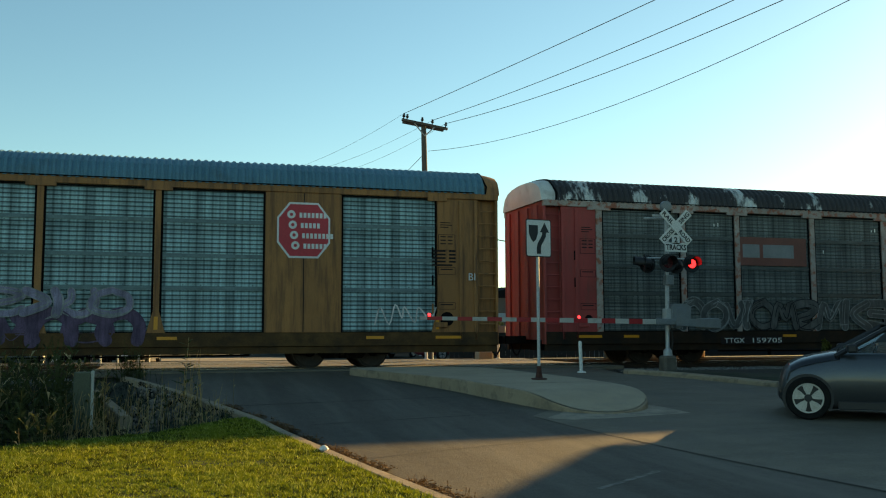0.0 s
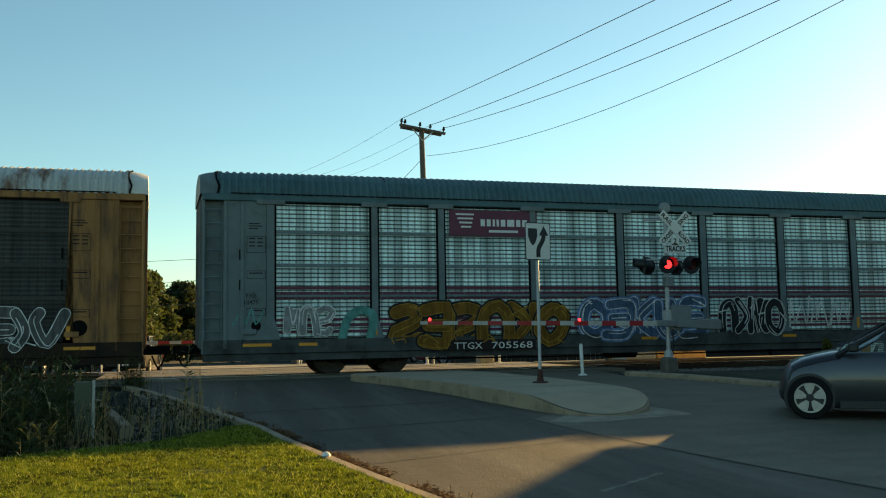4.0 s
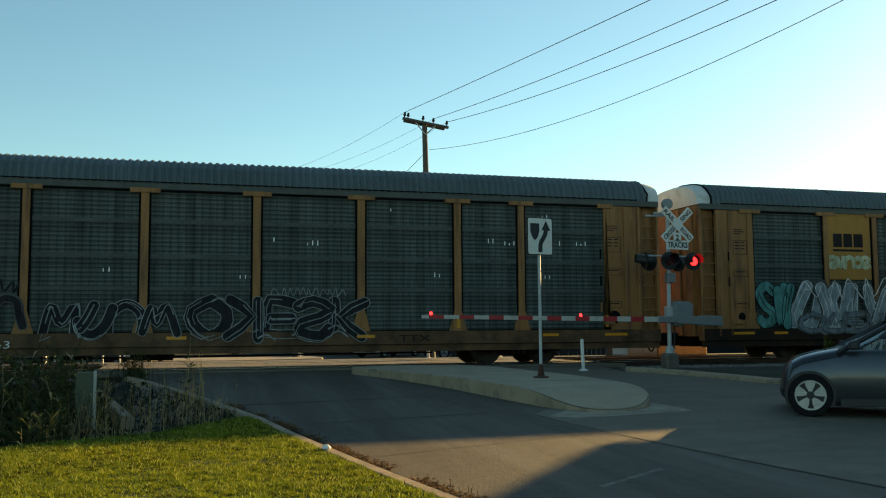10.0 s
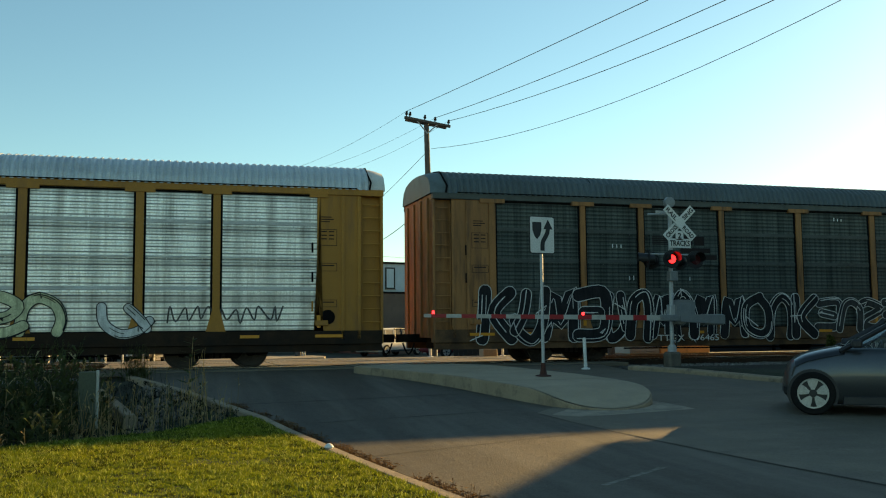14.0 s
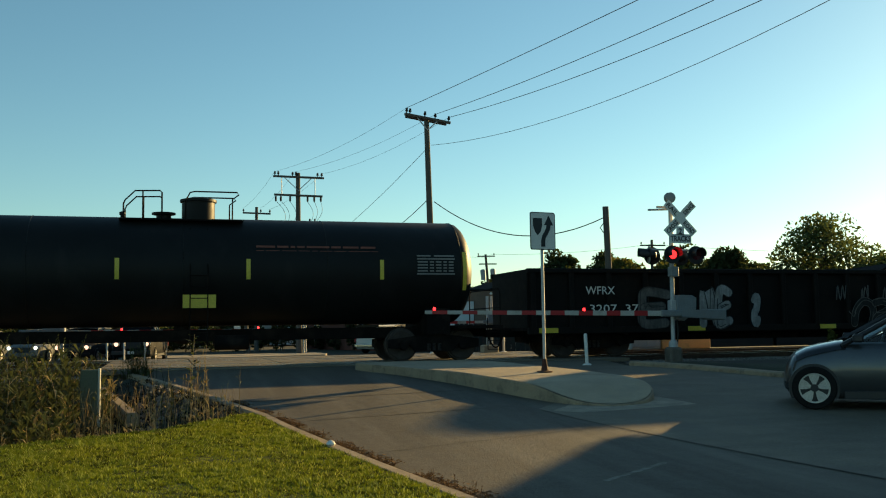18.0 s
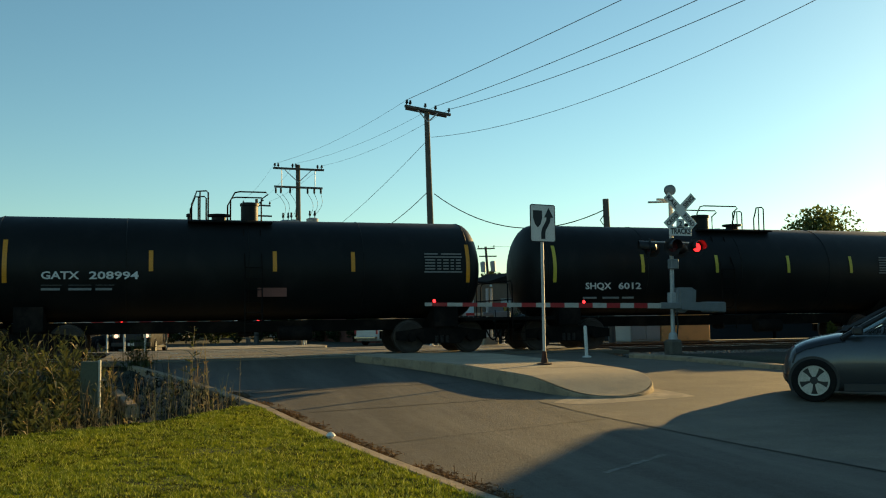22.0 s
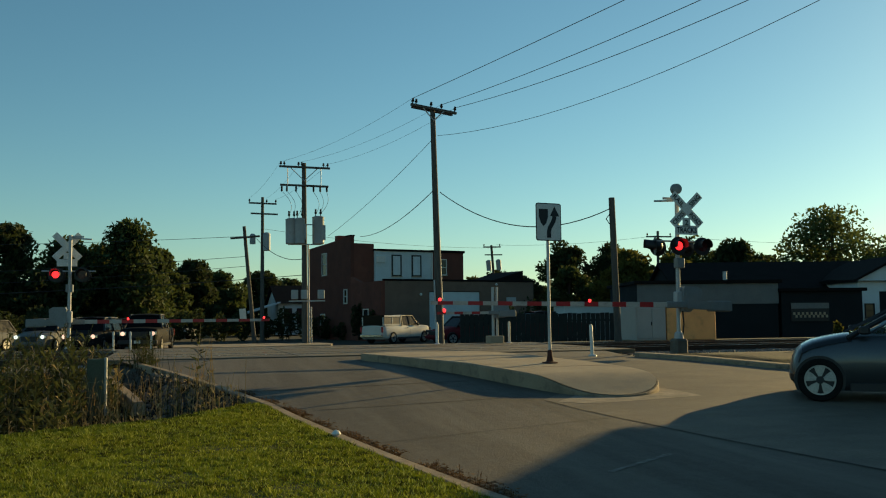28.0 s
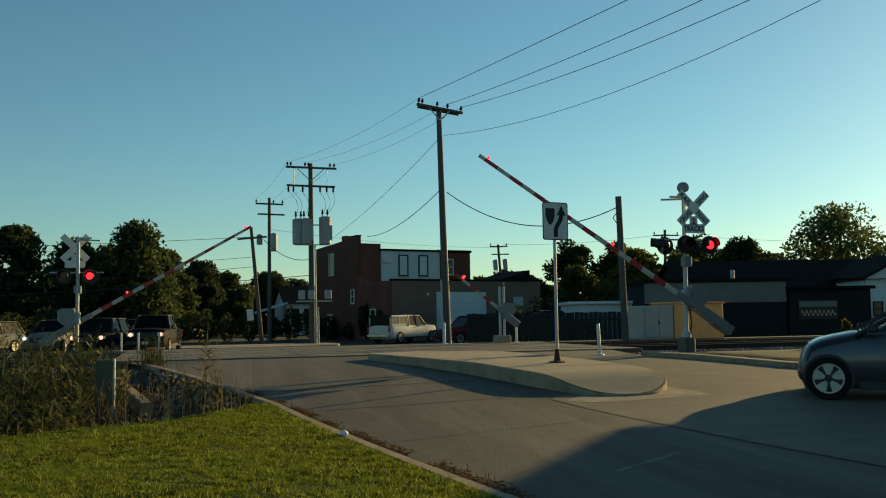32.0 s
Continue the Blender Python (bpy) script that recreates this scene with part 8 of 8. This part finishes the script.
for k in range(7):
    shrub(-3 + 1.9 * k, 76 + 0.4 * (k % 3), 2.1 + 0.5 * (k % 2), 2.6, 300 + k, leaf_dark, -0.12, "dark clipped shrub along the far street")
for k, (x, y, h, w) in enumerate(((11.2, 70.5, 3.0, 1.0), (10.3, 73.5, 1.4, 1.4), (11.9, 68.2, 2.2, 1.2), (9.6, 76.5, 1.2, 1.3))):
    shrub(x, y, h, w, 320 + k, leaf_dark, -0.15, "dark shrub against the brick wall")
shrub(17.2, 22.75, 0.78, 0.14, 331, leaf_warm, 0.53, "small yellow-leaved shrub behind the car")
for k in range(12):
    shrub(-40 + 3.0 * k, 68 + 2.0 * math.sin(k), 2.4 + 0.5 * math.sin(k * 2.1), 3.6, 340 + k, leaf_dark, -0.12, "dark hedge shrub beyond the street")
for k in range(14):
    shrub(20 + 3.6 * k, 62 + 2.5 * math.sin(k * 1.3) - 0.3 * k, 2.5 + 0.6 * math.sin(k * 2.1), 4.2, 360 + k, leaf_dark, -0.12, "dark hedge shrub behind the sheds")


# lawn blades
rng = np.random.default_rng(5)
N = 380000
y = rng.uniform(6.3, 15.2, N)
x = rng.uniform(-4.2, 3.0, N)
kx = np.interp(y, [-40, 0, 7.4, 10.5, 14.4, 18.6], [8.0, 4.2, 2.26, 1.68, 0.95, -0.33])
keep = (x < kx - 0.08 - 0.06 * rng.uniform(0, 1, N) ** 2) & (y < np.interp(x, LAWN_X, LAWN_Y) + 0.08 * np.sin(x * 2.9) + 0.05)
x, y = x[keep], y[keep]
n = len(x)
z = np.interp(y, _ny, _nz) + 0.084


def patchy(cell, seed):
    """Smooth random patches about a cell wide over the lawn, from -1 to 1."""
    g = np.random.default_rng(seed).uniform(-1, 1, (400, 400))
    u, w = (x + 6) / cell, (y - 5) / cell
    i, j = u.astype(int), w.astype(int)
    p, q = u - i, w - j
    p, q = p * p * (3 - 2 * p), q * q * (3 - 2 * q)
    return (g[i, j] * (1 - p) + g[i + 1, j] * p) * (1 - q) + (g[i, j + 1] * (1 - p) + g[i + 1, j + 1] * p) * q


tuft = np.clip(0.8 * patchy(0.11, 1) + 0.5 * patchy(0.45, 2) + 0.35 * patchy(0.045, 3), -1, 1)
h = (0.022 + 0.013 * tuft) * rng.uniform(0.5, 1.5, n)
pale = rng.uniform(0, 1, n) < 0.07 + 0.05 * tuft
h = np.where(pale, h * 1.35, h)
a, le = rng.uniform(0, 6.28, n), rng.uniform(0.2, 1.6, n) * h
wd = 0.0045 + 0.003 * rng.uniform(0, 1, n)
v = np.stack([np.stack([x - wd * np.cos(a), y - wd * np.sin(a), z], 1), np.stack([x + wd * np.cos(a), y + wd * np.sin(a), z], 1), np.stack([x - le * np.sin(a), y + le * np.cos(a), z + h], 1)], 1).reshape(-1, 3)
me = bpy.data.meshes.new("grass_blades")
me.from_pydata(v.tolist(), [], [(3 * i, 3 * i + 1, 3 * i + 2) for i in range(n)])
me.materials.append(blade_green)
me.materials.append(blade_light)
me.materials.append(blade_dark)
clump = 1.1 * patchy(0.09, 7) + 0.7 * patchy(0.05, 8) + 0.45 * patchy(0.7, 9)
kind = np.where(pale, 1, np.where((clump < -0.42) & (rng.uniform(0, 1, n) < 0.75), 2, 0))
me.polygons.foreach_set("material_index", kind.astype(np.int32))
tagged(part("grass_blades", me, None), "short mown green grass blades", "grass", kind="stuff")


def stalk(m, x, y, z, h, rnd, leaf_n, leaf_l, r=0.006, seed_head=False):
    """One weed: a bent stem with narrow drooping leaves."""
    lx, ly = rnd.uniform(-0.18, 0.18) * h, rnd.uniform(-0.12, 0.12) * h
    P = lambda q: Vector((x + lx * q * q, y + ly * q * q, z + h * q))
    m.tube([P(0), P(0.35), P(0.7), P(1)], r, 4, r2=r * 0.4, caps=False)
    for k in range(leaf_n):
        q = rnd.uniform(0.15, 0.95)
        p, a, ln = P(q), rnd.uniform(0, 6.28), leaf_l * rnd.uniform(0.6, 1.3) * (1.15 - 0.6 * q)
        d = Vector((math.cos(a), math.sin(a), 0))
        s = Vector((-d.y, d.x, 0)) * ln * 0.085
        up = Vector((0, 0, ln))
        v = [p, p + d * ln * 0.40 + up * 0.42 + s, p + d * ln * 0.40 + up * 0.42 - s, p + d * ln * 0.85 + up * 0.45]
        m.add(v, [(0, 2, 1), (1, 2, 3)])
    if seed_head:
        for k in range(7):
            p, a = P(1 - 0.03 * k), rnd.uniform(0, 6.28)
            d = Vector((math.cos(a) * 0.03, math.sin(a) * 0.03, 0.03))
            s = Vector((0.012, 0.004, 0.0))
            m.add([p - s, p + s, p + d], [(0, 1, 2)])


rnd = random.Random(11)
green_w, dry_w = Mesh(), Mesh()
for k in range(1000):                                 # thick green weeds, in bunches
    x, y = rnd.uniform(-5.2, -1.5), rnd.uniform(12.5, 18.5)
    if noise.noise((x * 2.2, y * 1.6, 8)) < -0.08:
        continue
    if y < lawn_edge(x) + (0.2 if x < -1.8 else 1.2) or (x > -0.124 * y and y < 15.9):
        continue
    far = 0.5 + 0.5 * min(1, (y - lawn_edge(x)) / 2.6)
    stalk(dry_w if rnd.random() < 0.10 else green_w, x, y, land_z(x, y) - 0.02, 0.12 + rnd.uniform(0.45, 1.2) * far * (1.16 if x < -2.1 else 0.9), rnd, 7, 0.40, seed_head=rnd.random() < 0.3)
for k in range(620):                                   # thinner, drier stalks towards the kerb
    x, y = rnd.uniform(-2.0, 0.9), rnd.uniform(13.0, 17.6)
    if x > kerb_x(y) - 0.15 or y < lawn_edge(x) + 0.25:
        continue
    if noise.noise((x * 2.6, y * 2.0, 3)) < -0.10:
        continue
    hh = rnd.uniform(0.28, 0.62) if rnd.random() < 0.72 else rnd.uniform(0.65, 1.05)
    stalk(dry_w if rnd.random() < 0.7 else green_w, x, y, land_z(x, y) - 0.02, hh, rnd, 3, 0.16, 0.0045)
for k in range(110):                                   # fringe along the lawn's edge
    x = rnd.uniform(-4.5, 0.5)
    y = lawn_edge(x) + rnd.uniform(-0.05, 0.45)
    stalk(dry_w if rnd.random() < 0.5 else green_w, x, y, land_z(x, y) - 0.02, rnd.uniform(0.12, 0.34), rnd, 5, 0.12, 0.004)
for k in range(90):                                    # a loose tuft beside the crossing
    x, y = rnd.gauss(-1.35, 0.17), rnd.gauss(22.2, 0.2)
    stalk(green_w, x, y, land_z(x, y) - 0.02, rnd.uniform(0.45, 0.95), rnd, 4, 0.2, 0.004)
tagged(part("tall_weeds", green_w, weed_green, smooth=0), "dense tall green weeds in the hollow by the kerb", "weeds", kind="stuff")
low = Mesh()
for k in range(2600):                                  # low growth over the hollow's soil, coloured near-black for the weeds' shade
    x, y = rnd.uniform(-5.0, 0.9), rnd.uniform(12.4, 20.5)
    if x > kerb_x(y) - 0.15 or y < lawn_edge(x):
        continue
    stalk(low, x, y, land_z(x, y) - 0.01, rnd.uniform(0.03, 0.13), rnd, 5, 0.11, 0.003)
tagged(part("undergrowth", low, under_leaf, smooth=0), "low undergrowth and dead leaves in the hollow, coloured dark for shade", "weeds", kind="stuff")
tagged(part("dry_weeds", dry_w, weed_dry, smooth=0), "dry straw-coloured weed stalks by the kerb", "weeds", kind="stuff")
# dead leaves and tufts in the gutter
litter = Mesh()
for k in range(3000):
    y = rnd.uniform(6.3, 16.5)
    x = kerb_x(y) + 0.12 + abs(rnd.gauss(0.06, 0.09))
    if math.sin(y * 5.1) + math.sin(y * 2.3 + 1) < -0.4:
        continue
    if rnd.random() < 0.25:
        stalk(litter, x, y, road_z(y), rnd.uniform(0.03, 0.11), rnd, 3, 0.06, 0.003)
    else:
        a, s = rnd.uniform(0, 6.28), rnd.uniform(0.012, 0.045)
        c, e = math.cos(a) * s, math.sin(a) * s
        z = road_z(y) + rnd.uniform(0.015, 0.05)
        litter.add([(x - c, y - e, z), (x + e, y - c, z + 0.01), (x + c, y + e, z), (x - e, y + c, z + 0.012)], [(0, 1, 2, 3)])
dead_leaf = leafy("dead_leaf", (0.15, 0.095, 0.05), (0.12, 0.07, 0.03), 0.6)
tagged(part("gutter_litter", litter, dead_leaf, smooth=0), "dead leaves and dry tufts along the gutter", "litter", kind="stuff")


# the tall single weed beside the kerb
def tall_weed(x, y, h, seed):
    r2 = random.Random(seed)
    t = thing("wild_plant", "tall single weed with yellow-green leaves", "plant", pose(x, y, land_z(x, y) - 0.02), "single tall weeds")
    m, l = Mesh(), Mesh()
    m.tube([(0, 0, 0), (0.02, 0, h * 0.5), (0.05, 0.02, h)], 0.008, 6, r2=0.003)
    for k in range(26):
        q = 0.25 + 0.75 * k / 26
        a, ln = k * 2.4, 0.32 * (1.2 - 0.7 * q) * r2.uniform(0.8, 1.2)
        p, d = Vector((0.05 * q, 0, h * q)), Vector((math.cos(a), math.sin(a), 0.25))
        s = Vector((-d.y, d.x, 0)) * ln * 0.13
        l.add([p, p + d * ln * 0.5 + s, p + d * ln, p + d * ln * 0.5 - s], [(0, 1, 2, 3)])
    part("stem", m, weed_dry, t)
    part("foliage", l, weed_green, t, smooth=0)


tall_weed(-0.15, 17.0, 1.15, 1)
tall_weed(-3.1, 15.2, 1.2, 2)
tall_weed(-2.75, 14.9, 1.0, 3)

# stones in the hollow, a low concrete strip, marker post, stray pale stone
stone_mat = surface("pale_stone", (0.16, 0.14, 0.115), 0.9, var=0.25, scale=5, bump=0.4)
m = Mesh()
for k in range(240):
    x, y = rnd.uniform(-1.1, 0.0), rnd.uniform(15.6, 19.5)
    if x > kerb_x(y) - 0.2:
        continue
    r = rnd.uniform(0.025, 0.08)
    m.lathe([(-r * 0.5, r * 0.5), (0, r), (r * 0.45, r * 0.55), (r * 0.5, 0.01)], (x, y, land_z(x, y) + r * 0.25), rnd.choice("xyz"), 6)
tagged(part("rubble", m, stone_mat), "pale broken rubble stones among the weeds", "stones", kind="stuff")
kerb_run("kerb", [(-1.85, 20.2), (-1.45, 18.3), (-1.05, 16.4), (-0.95, 15.9)], 0.2, 0.10, "low concrete strip among the weeds", up=-0.12)
mp = thing("marker_post", "grey-green utility marker box with a white edge", "utility box", pose(-1.68, 15.95, 0.1))
part("body", Mesh().box(-0.16, 0.10, -0.1, 0.1, -0.05, 0.85, 0.015), surface("marker_grey", (0.085, 0.095, 0.062), 0.7, bump=0.1), mp)
part("edge_strip", Mesh().box(0.10, 0.14, -0.08, 0.04, -0.05, 0.87, 0.008), surface("marker_edge", (0.42, 0.42, 0.37), 0.7, bump=0.1), mp)
st = Mesh().lathe([(-0.03, 0.03), (0, 0.06), (0.03, 0.04), (0.045, 0.01)], (0, 0, 0.02), "z", 7)
tagged(part("pale_stone", st, white_paint, None, "", pose(1.5, 11.15, road_z(11.15) + 0.095)), "small pale stone on the lawn by the kerb", "stone")

# loose ballast along the visible bed
m = Mesh()
for k in range(2600):
    x, y = rnd.uniform(11.5, 27), rnd.uniform(23.6, 26.0)
    r = rnd.uniform(0.03, 0.07)
    z = float(np.interp(y, [23.95, 25.1, 27], [0.24, RAIL_Z - 0.19, RAIL_Z - 0.19])) + r * 0.3
    a = rnd.uniform(0, 3)
    c, s = math.cos(a) * r, math.sin(a) * r
    m.add([(x + c, y + s, z), (x - s, y + c, z), (x - c, y - s, z), (x + s, y - c, z), (x, y, z + r * 0.8), (x, y, z - r * 0.8)], [(0, 1, 4), (1, 2, 4), (2, 3, 4), (3, 0, 4), (1, 0, 5), (2, 1, 5), (3, 2, 5), (0, 3, 5)])
tagged(part("loose_ballast", m, ballast_mat, smooth=0, at=LINE), "loose crushed stones along the track bed", "ballast", kind="stuff")
# sleepers beside the crossing
tie = Mesh().box(-0.11, 0.11, -1.3, 1.3, -0.2, 0.0, 0.01).data("sleeper", tie_wood)
for yy in (LINE_Y, LINE2_Y):
    for k in range(70):
        x = 12.2 + 0.52 * k if k < 45 else -3.0 - 0.52 * (k - 45)
        tagged(part("sleeper", tie, None, None, "", LINE @ pose(x, yy, RAIL_Z - 0.182)), "dark weathered wooden sleeper under the rails", "sleeper", "sleepers of the track", "structure")


# ---------------------------------------------------------------- what moves
def drive(ob, c):
    """Key a car that rolls along the line with the rest of the train."""
    times = [0, 0.1, 0.2, 0.5] + [float(k) for k in range(1, 32)] + [31.5, 31.8, 31.9, 32]
    at = [float(np.interp(t, [q[0] for q in ROLLED], [q[1] for q in ROLLED])) for t in times]
    walk(ob, [(t, LINE @ pose(c + q, LINE_Y, RAIL_Z)) for t, q in zip(times, at)])


def roll(wheelset, at):
    """Key a wheelset that turns with the train's speed over its 0.46 m treads."""
    rate = math.degrees(12.2 / 0.46)
    walk(wheelset, [(k / 20, pose(at, 0, 0.46, 0, (rate * k / 20) % 360, 0)) for k in range(641)])


def swing(arm, pivot, start, rows, sign=1):
    walk(arm, [(0, pose(*pivot))] + [(start, pose(*pivot))] + [(t, pose(*pivot, 0, sign * a, 0)) for t, a in rows])


# which lamp of each pair is lit: seconds at which the light passes over
FIRST_B = True
CHANGES = [0.45, 0.95, 1.5, 4.6, 5.3, 6.0, 12.45, 14.2, 14.8, 18.45, 23.5, 25.3, 26.2, 29.15, 30.2, 30.55, 31.3, 31.7]


def flash(disc, lit):
    rows = [(0, pose(0, -0.034, 0, 0, 0, 0 if lit else 180))]
    a = 0 if lit else 180
    for t in CHANGES:
        rows.append((t - 0.0666, pose(0, -0.034, 0, 0, 0, a)))
        rows.append((t - 0.0333, pose(0, -0.034, 0, 0, 0, a + 60)))
        rows.append((t, pose(0, -0.034, 0, 0, 0, a + 120)))
        rows.append((t + 0.0333, pose(0, -0.034, 0, 0, 0, a + 180)))
        a += 180
    rows.append((32, pose(0, -0.034, 0, 0, 0, a)))
    walk(disc, rows)


def motions():
    for ob, c in FLEET:
        drive(ob, c)
    swing(arm_r, (0.05, -0.26, 1.34), 29.05, ((29.4, 4.2), (29.8, 9), (30.0, 11.2), (30.5, 17), (31.0, 22.5), (31.5, 27.6), (32, 32.5)))
    swing(arm_l, (0.05, -0.26, 1.34), 29.05, ((29.4, 2.6), (30.0, 8.6), (30.5, 14), (31.0, 19.5), (31.5, 25), (32, 30)))
    swing(arm_p, (0.0, -0.22, 1.14), 29.05, ((29.4, 5), (30.0, 13.5), (30.5, 19), (31.0, 25), (31.5, 31.5), (32, 38)))
    for w, at in WHEELS:
        roll(w, at)
    for d in FLASH_A:
        flash(d, not FIRST_B)
    for d in FLASH_B:
        flash(d, FIRST_B)


motions()
